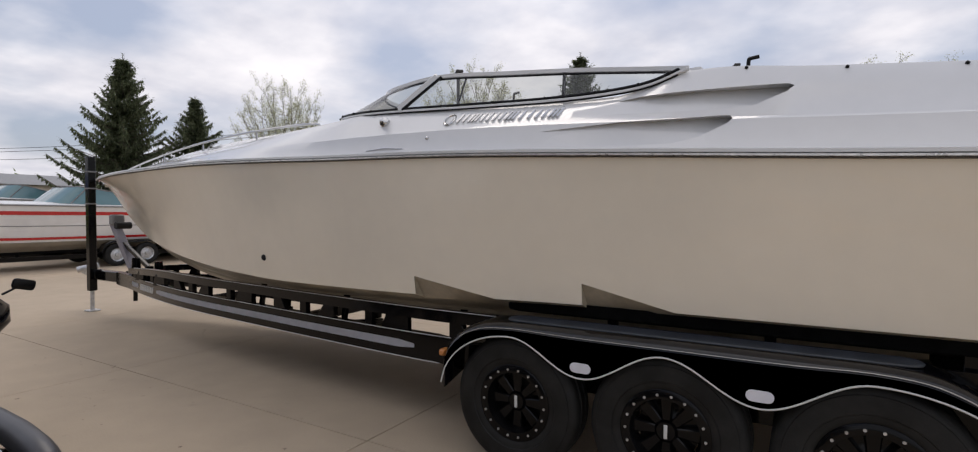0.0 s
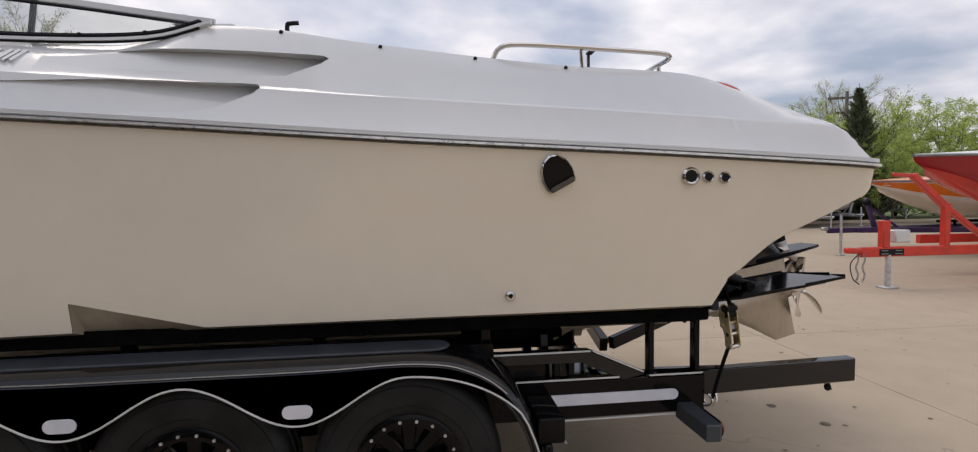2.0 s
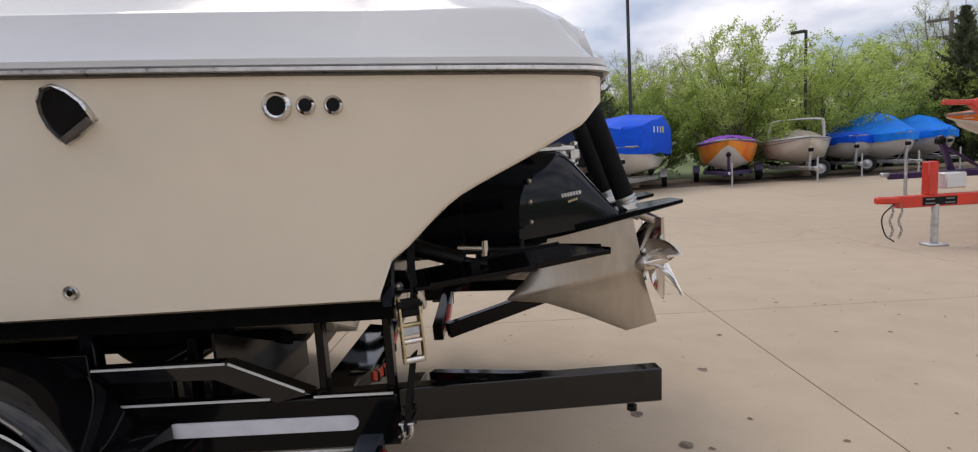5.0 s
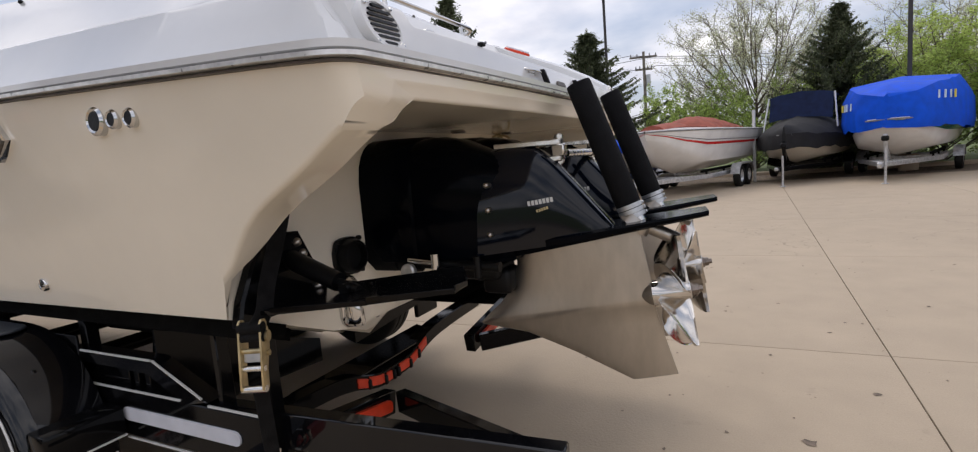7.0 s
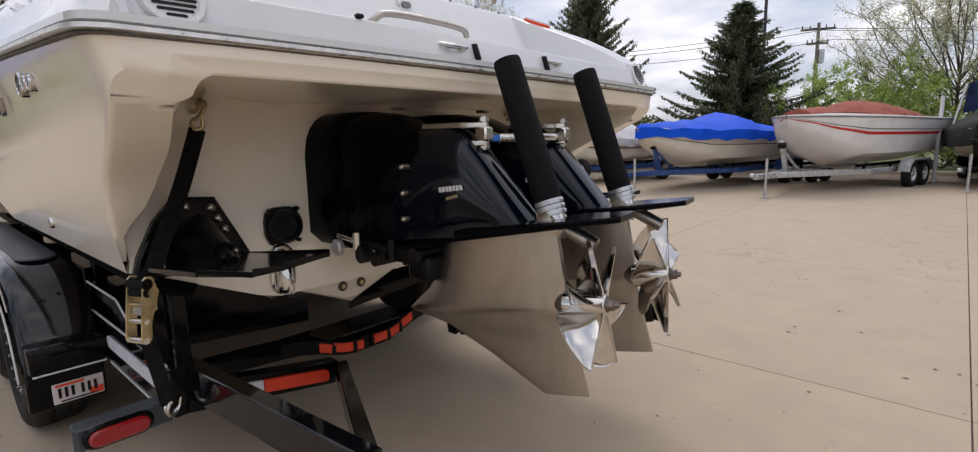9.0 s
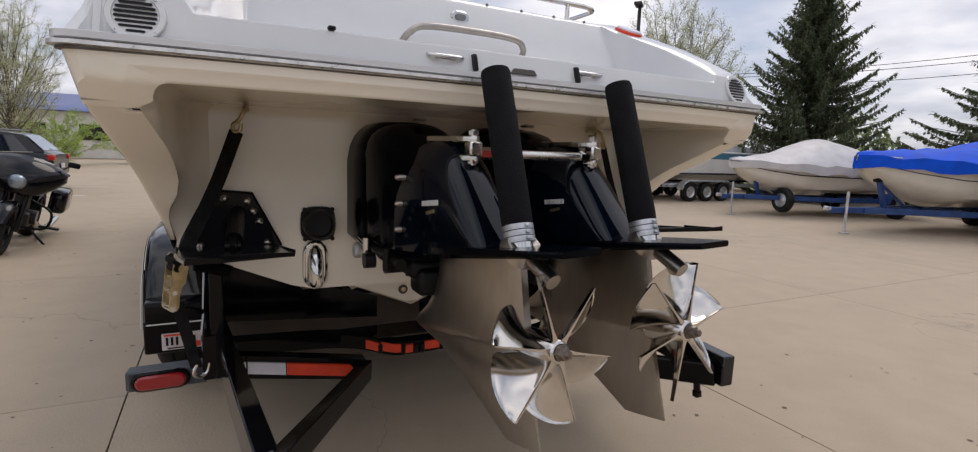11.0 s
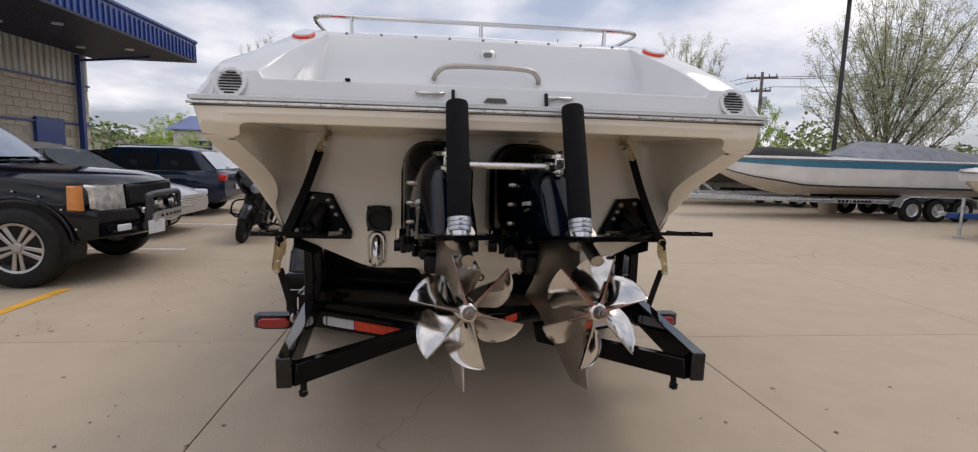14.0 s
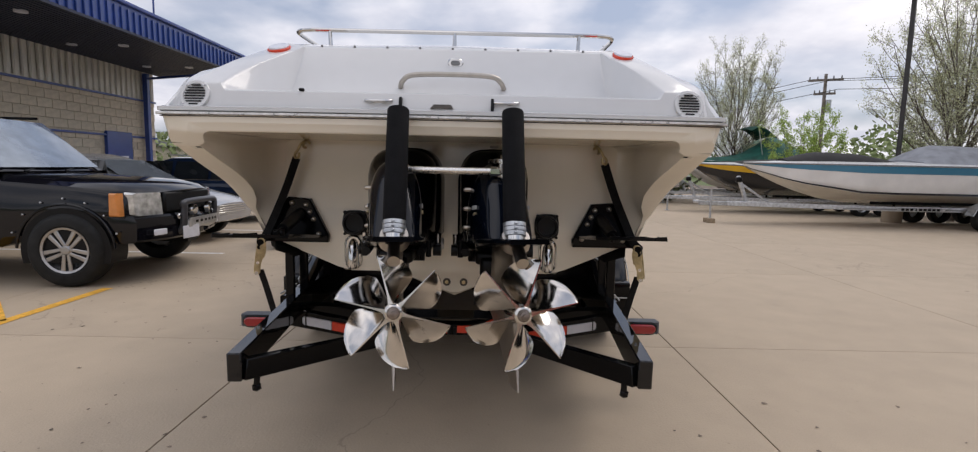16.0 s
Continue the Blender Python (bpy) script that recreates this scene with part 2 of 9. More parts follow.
M = dict(
    cream=mat("cream_gelcoat", (0.84, 0.768, 0.64), 0.13, var=0.015, scale=1.3, coat=0.3, fine=0.012, bscale=9, rvar=0.04),
    white=mat("white_gelcoat", (0.645, 0.645, 0.64), 0.14, var=0.01, scale=1.5, coat=0.5, fine=0.01, bscale=14, rvar=0.04),
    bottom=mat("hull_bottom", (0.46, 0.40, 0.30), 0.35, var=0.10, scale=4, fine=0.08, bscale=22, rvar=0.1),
    chrome=mat("polished_chrome", (0.60, 0.595, 0.58), 0.07, 1.0, var=0.02, rvar=0.03),
    prop=mat("polished_propeller_steel", (0.64, 0.61, 0.57), 0.13, 1.0, var=0.05, scale=14, rvar=0.05),
    nut=mat("worn_dark_steel", (0.24, 0.20, 0.17), 0.38, 0.9, var=0.2, scale=40, rvar=0.1),
    steel=mat("satin_steel", (0.46, 0.42, 0.37), 0.33, 1.0, var=0.05, scale=7, rvar=0.07, stretch=(1, 1, 0.35), fine=0.06, bscale=30),
    bright=mat("bright_machined_steel", (0.72, 0.70, 0.66), 0.26, 1.0, var=0.06, scale=20, rvar=0.06),
    galv=mat("galvanised_steel", (0.55, 0.56, 0.57), 0.42, 0.8, var=0.12, scale=14, fine=0.08, bscale=70),
    black=mat("black_gloss_paint", (0.0035, 0.0035, 0.004), 0.11, var=0.2, scale=5, coat=0.0, rvar=0.05, fine=0.1, bscale=40, spec=0.19),
    fender=mat("black_fender_gloss", (0.004, 0.004, 0.005), 0.06, var=0.2, scale=5, rvar=0.03, spec=0.5),
    casting=mat("black_casting", (0.0014, 0.0020, 0.0036), 0.13, var=0.2, scale=5, rvar=0.04, spec=0.05),
    navy=mat("black_drive_paint", (0.0020, 0.0034, 0.0075), 0.07, var=0.2, scale=4, coat=0.0, rvar=0.03, spec=0.36),
    satin=mat("satin_black_top", (0.036, 0.042, 0.052), 0.42, var=0.15, scale=6, bump=0.15, bscale=220, fine=0.1),
    rubber=mat("tyre_rubber", (0.011, 0.011, 0.0105), 0.62, spec=0.3, var=0.25, scale=9, bump=0.2, bscale=160, fine=0.15),
    plastic=mat("black_plastic", (0.004, 0.004, 0.0045), 0.38, spec=0.22, var=0.2, scale=9, bump=0.1, bscale=150),
    hose=mat("black_foam_sleeve", (0.0055, 0.0055, 0.0065), 0.85, spec=0.2, var=0.15, scale=20, bump=0.5, bscale=260, fine=0.2),
    carpet=mat("black_bunk_carpet", (0.004, 0.004, 0.004), 0.95, spec=0.1, var=0.3, scale=20, bump=0.8, bscale=300),
    strap=mat("black_webbing", (0.007, 0.0065, 0.0065), 0.85, spec=0.2, var=0.3, scale=30, bump=0.4, bscale=240),
    brass=mat("zinc_yellow_steel", (0.55, 0.45, 0.26), 0.38, 0.9, var=0.2, scale=18, rvar=0.12),
    reflect=mat("white_reflector", (0.66, 0.67, 0.72), 0.35, var=0.04, scale=12, bump=0.1, bscale=300),
    pin=mat("white_pinstripe", (0.62, 0.62, 0.60), 0.4, var=0.05),
    redref=mat("red_reflector", (0.72, 0.055, 0.018), 0.35, var=0.08, scale=12, bump=0.12, bscale=300),
    redlens=mat("red_lens", (0.28, 0.008, 0.010), 0.15, var=0.1, coat=0.5),
    amber=mat("amber_lens", (0.68, 0.26, 0.07), 0.18, var=0.1, coat=0.5),
    glass=glass("boat_glass", (0.72, 0.73, 0.70)),
    carglass=mat("dark_car_glass", (0.012, 0.015, 0.018), 0.04, var=0.1, coat=0.6),
    window=mat("windscreen_glass", (0.26, 0.30, 0.34), 0.05, 0.55, var=0.1, coat=0.8),
    concrete=concrete("concrete"),
    stain=mat("oil_stain", (0.16, 0.12, 0.085), 0.7, var=0.3, scale=20, bump=0.1),
    gasket=mat("brown_gasket", (0.075, 0.062, 0.050), 0.5, var=0.2, scale=20),
    joint=mat("joint_filler", (0.17, 0.13, 0.095), 0.9, var=0.3, scale=12, bump=0.3),
    grass=mat("grass", (0.085, 0.13, 0.030), 0.9, var=0.3, scale=2.5, bump=0.6, bscale=40, fine=0.3, alt=(0.10, 0.10, 0.045)),
    yellow=mat("yellow_road_paint", (0.72, 0.38, 0.04), 0.7, var=0.10, scale=10, fine=0.18, bscale=50),
    whitepaint=mat("white_road_paint", (0.70, 0.68, 0.64), 0.7, var=0.08, scale=10, fine=0.15, bscale=50),
    grey=mat("grey_plastic", (0.20, 0.20, 0.20), 0.5, var=0.1),
)
BLUE_TARP = mat("blue_shrink_wrap", (0.004, 0.085, 0.66), 0.55, spec=0.16, var=0.08, scale=3.5, bump=0.45, bscale=5, rvar=0.1)
SKY_TARP = mat("sky_blue_shrink_wrap", (0.012, 0.22, 0.84), 0.55, spec=0.16, var=0.08, scale=3.5, bump=0.45, bscale=5, rvar=0.1)


# ---------------------------------------------------------------- mesh helpers
def thing(name, label, category, loc=(0, 0, 0), rz=0.0, group="", kind=""):
    ob = new(name)
    ob.matrix_world = pose(*loc, 0, 0, rz)
    return tagged(ob, label, category, group, kind)


def finish(name, bm, material, smooth=40, recalc=True):
    if recalc:
        bmesh.ops.recalc_face_normals(bm, faces=bm.faces)
    me = bpy.data.meshes.new(name)
    bm.to_mesh(me)
    bm.free()
    mats = material if isinstance(material, (list, tuple)) else [material]
    for m in mats:
        me.materials.append(m)
    if smooth:
        me.polygons.foreach_set("use_smooth", [True] * len(me.polygons))
        me.set_sharp_from_angle(angle=radians(smooth))
    return me


def part(name, bm, material, parent, label="", smooth=40, recalc=True):
    ob = new(name, finish(name, bm, material, smooth, recalc))
    ob.parent = parent
    return tagged(ob, label)


def solo(name, bm, material, label, category, group="", kind="", smooth=40):
    return tagged(new(name, finish(name, bm, material, smooth)), label, category, group, kind)


def B():
    return bmesh.new()


def box(bm, c, s, bevel=0.0, m=None, seg=1):
    """Box of size s round c, edges bevelled; m: further pose applied."""
    mm = Matrix.Translation(c) @ Matrix.Diagonal((*s, 1))
    r = bmesh.ops.create_cube(bm, size=1, matrix=(m @ mm) if m else mm)
    if bevel:
        es = {e for v in r["verts"] for e in v.link_edges}
        bmesh.ops.bevel(bm, geom=list(es), offset=bevel, segments=seg, affect="EDGES", profile=0.5)
    return bm


def align(p0, p1):
    d = Vector(p1) - Vector(p0)
    return Matrix.Translation(p0) @ d.to_track_quat("Z", "Y").to_matrix().to_4x4(), d.length


def cyl(bm, p0, p1, r0, r1=None, seg=16, caps=True):
    r1 = r0 if r1 is None else r1
    m, l = align(p0, p1)
    bmesh.ops.create_cone(bm, cap_ends=caps, segments=seg, radius1=r0, radius2=r1, depth=l, matrix=m @ Matrix.Translation((0, 0, l / 2)))
    return bm


def beam(bm, p0, p1, w, h, bevel=0.004, up=(0, 0, 1)):
    """Rectangular bar from p0 to p1; w across, h along up."""
    p0, p1 = Vector(p0), Vector(p1)
    d = (p1 - p0).normalized()
    side = d.cross(Vector(up)).normalized()
    u = side.cross(d)
    m = Matrix((side, d, u)).transposed().to_4x4()
    m.translation = (p0 + p1) / 2
    return box(bm, (0, 0, 0), (w, (p1 - p0).length, h), bevel, m)


def loft(bm, rings, closed=True, caps=True):
    """Skin over rings of equal length."""
    vs = [[bm.verts.new(p) for p in r] for r in rings]
    n = len(vs[0])
    for a, b in zip(vs, vs[1:]):
        for i in range(n if closed else n - 1):
            j = (i + 1) % n
            q = [a[i], a[j], b[j], b[i]]
            u = []
            for v in q:
                if all((v.co - w.co).length > 1e-6 for w in u):
                    u.append(v)
            if len(u) > 2:
                bm.faces.new(u)
    if caps:
        for r in (vs[0], vs[-1]):
            try:
                bm.faces.new(r)
            except ValueError:
                pass
    return vs


def tube(bm, pts, r, seg=8, caps=True):
    """Round bar along points; r may be a list."""
    pts = [Vector(p) for p in pts]
    rr = r if isinstance(r, (list, tuple)) else [r] * len(pts)
    rings, n = [], Vector((0.137, 0.31, 0.94))
    for i, p in enumerate(pts):
        t = (pts[min(i + 1, len(pts) - 1)] - pts[max(i - 1, 0)]).normalized()
        n = (n - t * n.dot(t)).normalized()
        b = t.cross(n)
        rings.append([p + (n * math.cos(a) + b * math.sin(a)) * rr[i] for a in [2 * math.pi * k / seg for k in range(seg)]])
    loft(bm, rings, True, caps)
    return bm


def smoothpath(pts, n=8):
    """Catmull-Rom through points."""
    pts = [Vector(p) for p in pts]
    q = [2 * pts[0] - pts[1]] + pts + [2 * pts[-1] - pts[-2]]
    out = []
    for i in range(1, len(q) - 2):
        a, b, c, d = q[i - 1 : i + 3]
        for k in range(n):
            t = k / n
            out.append(0.5 * ((2 * b) + (c - a) * t + (2 * a - 5 * b + 4 * c - d) * t * t + (3 * b - a - 3 * c + d) * t**3))
    return out + [pts[-1]]


def lathe(bm, prof, m=None, seg=32, closed=False):
    """Turned shape about local z from (r, z) pairs."""
    m = m or Matrix()
    rings = [[m @ Vector((r * math.cos(a), r * math.sin(a), z)) for a in [2 * math.pi * k / seg for k in range(seg)]] for r, z in prof]
    if closed:
        rings.append(rings[0])
    loft(bm, rings, True, False)
    bmesh.ops.remove_doubles(bm, verts=bm.verts, dist=1e-6)
    return bm


def prism(bm, poly, axis, a0, a1, bevel=0.0, m=None):
    """A flat outline pushed along an axis. poly: pairs in the two other axes, in order."""
    def at(u, v, w):
        p = {"x": (w, u, v), "y": (u, w, v), "z": (u, v, w)}[axis]
        return (m @ Vector(p)) if m else Vector(p)
    lo = [bm.verts.new(at(u, v, a0)) for u, v in poly]
    hi = [bm.verts.new(at(u, v, a1)) for u, v in poly]
    fs = [bm.faces.new(lo), bm.faces.new(hi)]
    n = len(poly)
    for i in range(n):
        bm.faces.new([lo[i], lo[(i + 1) % n], hi[(i + 1) % n], hi[i]])
    if bevel:
        es = {e for f in fs for e in f.edges}
        bmesh.ops.bevel(bm, geom=list(es), offset=bevel, segments=1, affect="EDGES")
    return bm


def slot_poly(cx, cz, l, h, n=6):
    """Stadium outline."""
    r, o = h / 2, []
    for s, a0 in ((1, -90), (-1, 90)):
        for k in range(n + 1):
            a = radians(a0 + 180 * k / n)
            o.append((cx + s * (l / 2 - r) + r * math.cos(a), cz + r * math.sin(a)))
    return o


def pch(xs, ys):
    """Smooth monotone curve through points."""
    xs, ys = np.array(xs, float), np.array(ys, float)
    h, d = np.diff(xs), np.diff(ys) / np.diff(xs)
    m = np.zeros_like(ys)
    m[0], m[-1] = d[0], d[-1]
    for i in range(1, len(xs) - 1):
        if d[i - 1] * d[i] > 0:
            w1, w2 = 2 * h[i] + h[i - 1], h[i] + 2 * h[i - 1]
            m[i] = (w1 + w2) / (w1 / d[i - 1] + w2 / d[i])

    def f(x):
        x = min(max(x, xs[0]), xs[-1])
        i = min(max(int(np.searchsorted(xs, x)) - 1, 0), len(h) - 1)
        t = (x - xs[i]) / h[i]
        return float(ys[i] * (1 + 2 * t) * (1 - t) ** 2 + m[i] * h[i] * t * (1 - t) ** 2 + ys[i + 1] * t * t * (3 - 2 * t) + m[i + 1] * h[i] * t * t * (t - 1))
    return f


def cut(me, cutters):
    """Subtract closed cutter meshes from a closed mesh; returns the new mesh."""
    ob = new("cut_body", me)
    gone = [ob]
    for c in cutters:
        k = new("cutter", c)
        gone.append(k)
        md = ob.modifiers.new("b", "BOOLEAN")
        md.operation, md.object, md.solver = "DIFFERENCE", k, "EXACT"
    dg = bpy.context.evaluated_depsgraph_get()
    res = bpy.data.meshes.new_from_object(ob.evaluated_get(dg))
    for o in gone:
        bpy.data.objects.remove(o)
    return res


# ---------------------------------------------------------------- ground
def build_ground():
    bm = B()
    s = 900
    f = bm.faces.new([bm.verts.new(p) for p in ((-s, -s, -0.03), (s, -s, -0.03), (s, s, -0.03), (-s, s, -0.03))])
    solo("ground", bm, M["grass"], "flat spring grass and earth reaching the horizon", "ground", kind="structure", smooth=0)
    bm = B()
    box(bm, (-9, 0, -0.02), (112, 44, 0.012))
    solo("joint_bed", bm, M["joint"], "dark filler in the concrete joints", "ground", kind="structure", smooth=0)


PAD = 3.1


def build_slabs():
    """Concrete pads with open joints."""
    root = thing("pavement", "tan concrete yard of square pads with dark joints", "pavement", kind="structure")
    bm = B()
    box(bm, (0, 0, -0.006), (PAD - 0.007, PAD - 0.007, 0.012), 0.002)
    me = finish("slab", bm, M["concrete"], 0)
    for i in range(-13, 7):
        for j in range(-5, 6):
            ob = new("slab", me)
            ob.location = (2.42 - PAD / 2 + i * PAD, 1.70 - PAD / 2 + j * PAD, 0)
            ob.parent = root


build_ground()

# ---------------------------------------------------------------- the powerboat
f_yr = pch([-10.42, -10.3, -9.9, -9.3, -8.5, -7.5, -6.5, -5.5, -4.6, -3.6, -2.5, 0.93, 0.985, 1.008, 1.022, 1.03, 1.05], [0.03, 0.13, 0.30, 0.48, 0.68, 0.88, 1.03, 1.14, 1.21, 1.245, 1.26, 1.258, 1.254, 1.246, 1.232, 1.218, 1.19])
f_zr = pch([-10.42, -9, -7.5, -6.5, -5.0, -4.45, -3.3, -2.2, -1.1, 0, 1.05], [1.955, 1.955, 1.94, 1.93, 1.885, 1.862, 1.826, 1.77, 1.705, 1.65, 1.59])
f_yc = pch([-10.2, -9.6, -9, -8.3, -7, -6, -5, -3.5, 0.4], [0.0, 0.10, 0.22, 0.40, 0.72, 0.92, 1.03, 1.09, 1.08])
f_zc = pch([-10.3, -9.9, -9.3, -8.6, -7.8, -7, -6, -5, -3.7, -2.4, 0.4], [1.87, 1.66, 1.38, 1.18, 1.07, 1.00, 0.945, 0.915, 0.925, 0.955, 0.962])
f_zk = pch([-10.42, -10.1, -9.76, -9.1, -8.5, -7.6, -6.5, -5, 0.4], [1.94, 1.80, 1.58, 1.14, 0.88, 0.68, 0.58, 0.54, 0.53])
f_quarter = pch([0.29, 0.31, 0.42, 0.56, 0.70, 0.82, 0.91, 0.965, 1.03], [0.965, 1.03, 1.135, 1.262, 1.335, 1.39, 1.43, 1.452, 1.515])
f_flange = pch([0.29, 0.34, 0.385, 0.44, 0.52, 0.70, 0.86, 0.965], [1.075, 1.085, 1.095, 1.065, 1.042, 1.052, 1.08, 1.098])
f_cheek = pch([0.30, 0.315, 0.36, 0.45, 0.60, 0.965, 1.03], [0.95, 0.985, 1.015, 1.03, 1.04, 1.064, 1.066])
STEPS = ((-3.62, 0.62, 0.125), (-2.43, 0.50, 0.125))
TR = 0.30
NOTCH_X, NOTCH_Z = -0.10, 0.768


def low_z(x):
    if x > TR:
        return f_quarter(x)
    z = f_zc(x)
    for s, l, h in STEPS:
        if s <= x < s + l:
            z += h * (1 - (x - s) / l)
    return z


def side_y(x, z):
    zc, zr, yc, yr = f_zc(min(x, TR)), f_zr(x), f_yc(min(x, TR)), f_yr(x)
    t = min(max((z - zc) / max(zr - zc, 0.02), 0), 1.1)
    k = 1.0 + 0.7 * max(0.0, min(1.0, (-x - 5.0) / 4.0))
    return yc + (yr - yc) * t**k


def build_hull(root):
    bm = B()
    xs = sorted(set(list(np.linspace(-10.42, -8.5, 16)) + list(np.linspace(-8.5, TR, 60)) + list(np.linspace(TR, 0.93, 12)) + [0.965, 0.985, 0.998, 1.008, 1.016, 1.023, 1.03]
                    + [NOTCH_X, NOTCH_X + 0.001] + [s for s, _, _ in STEPS] + [s - 0.004 for s, _, _ in STEPS] + [s + l for s, l, _ in STEPS]))
    rows = 10
    for sg in (-1, 1):
        ring = []
        for x in xs:
            z0, z1 = low_z(x), f_zr(x)
            z0 = min(z0, z1 - 0.03)
            ring.append([(x, sg * side_y(x, z0 + (z1 - z0) * k / rows), z0 + (z1 - z0) * k / rows) for k in range(rows + 1)])
        loft(bm, ring, False, False)
    bmesh.ops.remove_doubles(bm, verts=bm.verts, dist=1e-5)
    # stern underside: flat flange round a deep rounded recess, raked lower edge, stepped moulding
    def rake(z):
        a, b = 0.965, 1.03
        if z <= f_quarter(a):
            return a
        if z >= f_quarter(b):
            return b
        for _ in range(30):
            m = (a + b) / 2
            a, b = (m, b) if f_quarter(m) < z else (a, m)
        return a

    for sg in (-1, 1):
        qs = [x for x in xs if TR <= x <= 0.966]
        out = [(x, sg * side_y(x, f_quarter(x)), f_quarter(x)) for x in qs]
        inn = [(x, sg * min(f_flange(x), side_y(x, f_quarter(x)) - 0.02), f_quarter(x)) for x in qs]
        loft(bm, [out, [Vector(a).lerp(Vector(b), 0.5) for a, b in zip(out, inn)], inn], False, False)
    soff, fil = 1.517, 0.042

    def section(x):
        """Half of the recess from the flange edge up the cheek and in to the middle."""
        z0 = f_quarter(min(x, 0.965))
        y0 = min(f_flange(min(x, 0.965)), side_y(min(x, 0.965), z0) - 0.02)
        y1 = f_cheek(x)
        top = soff - fil
        r = []
        for k in range(7):
            t = k / 6
            z = z0 + (top - z0) * t
            g = min(1.0, (z - z0) / 0.13) if top - z0 > 0.13 else t
            r.append((min(x, rake(z)), y0 + (y1 - y0) * g * g * (3 - 2 * g), z))
        for k in range(1, 13):
            a = math.pi / 2 * k / 12
            z = top + fil * math.sin(a)
            r.append((min(x, rake(z)), y1 - fil * (1 - math.cos(a)), z))
        yl = r[-1][1]
        return r + [(x, yl * u, soff + 0.006 * (1 - u) * (1.03 - x)) for u in (0.9, 0.7, 0.4, 0.0)]

    rx = [TR, 0.306, 0.316, 0.335, 0.36, 0.39, 0.43, 0.48, 0.55, 0.63, 0.72, 0.82, 0.90, 0.965, 0.99, 1.01, 1.024, 1.03]
    halves = [section(x) for x in rx]
    for x, h in zip(rx, halves):
        if x > 1.023:
            for k, (a, b, c) in enumerate(h):
                h[k] = (a - (0.004 if x > 1.029 and c > 1.47 else 0.0), b, c + (0.003 if x > 1.029 and c > 1.51 else 0.0))
    loft(bm, [[(x, -y, z) for x, y, z in h] + [(x, y, z) for x, y, z in reversed(h[:-1])] for h in halves], False, False)
    rim = halves[-1]
    face = []
    for k, (x, y, z) in enumerate(rim):
        if k < 7:
            zz, yo = z, side_y(rake(z), z)
        elif k < 19:
            zz = 1.475 + 0.125 * (k - 6) / 12
            yo = side_y(rake(zz), zz)
        else:
            zz, yo = 1.60, y * 1.04
        o = Vector((rake(zz), yo, zz))
        p = Vector((x, y, z))
        row = [p]
        for f in (0.06, 0.35, 0.42, 0.47, 1.0):
            q = p.lerp(o, f)
            q.x = max(q.x, rake(q.z)) if k else q.x
            if f < 1.0 or k > 18:
                q.x += (0.0 if f < 0.4 else 0.007) * (1 if k > 17 else max(0.0, (k - 7) / 10))
            row.append(q)
        face.append(row)
    for sg in (-1, 1):
        loft(bm, [[(q[0], sg * q[1], q[2]) for q in row] for row in face], False, False)
    bmesh.ops.remove_doubles(bm, verts=bm.verts, dist=2e-4)
    bm.normal_update()
    lip = [e for e in bm.edges if len(e.link_faces) == 2 and 0.31 < min(v.co.x for v in e.verts) and max(v.co.x for v in e.verts) < 0.967 and e.calc_face_angle(0) > radians(38) and min(abs(v.co.y) for v in e.verts) > 1.0]
    bmesh.ops.bevel(bm, geom=lip, offset=0.020, segments=3, affect="EDGES", profile=0.5, clamp_overlap=True)
    body = part("hull", bm, M["cream"], root, "glossy cream hull side", smooth=62)
    # planing bottom with strakes and the transom
    bm = B()
    xb = [x for x in xs if x <= TR]
    for sg in (-1, 1):
        rings = []
        for x in xb:
            yc, zc, zk = f_yc(x), f_zc(x), min(f_zk(x), f_zc(x) - 0.002)
            zl = low_z(x)
            yl = side_y(x, zl)
            inset = 0.10 * min(1, yc / 0.5)
            r = [(x, 0, zk)]
            for t, dz in ((0.30, 0), (0.33, -0.022), (0.36, 0.006), (0.60, 0), (0.63, -0.022), (0.66, 0.006)):
                yy = (yc - inset) * t
                r.append((x, sg * yy, zk + (zc - 0.03 - zk) * t + dz * min(1, yc)))
            r.append((x, sg * max(0, yc - inset), zc - 0.035 * min(1, yc)))
            r.append((x, sg * (yl - 0.004), zl))
            if x > NOTCH_X:
                r = [(a, b, max(c, NOTCH_Z)) for a, b, c in r]
            rings.append(r)
        loft(bm, rings, False, False)
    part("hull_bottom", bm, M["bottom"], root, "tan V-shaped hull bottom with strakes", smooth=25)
    bm = B()
    poly = [(0, NOTCH_Z), (0.575, NOTCH_Z), (0.66, 0.79), (0.98, 0.925), (1.075, 0.96), (1.055, 1.10), (1.03, 1.30), (1.0, 1.50), (0.99, 1.535)]
    prism(bm, [(y, z) for y, z in poly] + [(-y, z) for y, z in reversed(poly) if y > 0], "x", TR - 0.03, TR)
    part("transom", bm, M["cream"], root, "cream transom panel")
    bm = B()
    prism(bm, [(-0.58, NOTCH_Z - 0.004), (-0.03, 0.553), (0.03, 0.553), (0.58, NOTCH_Z - 0.004)], "x", NOTCH_X - 0.02, NOTCH_X + 0.006, 0.003)
    part("keel_pad", bm, M["cream"], root, "cream recessed keel panel")
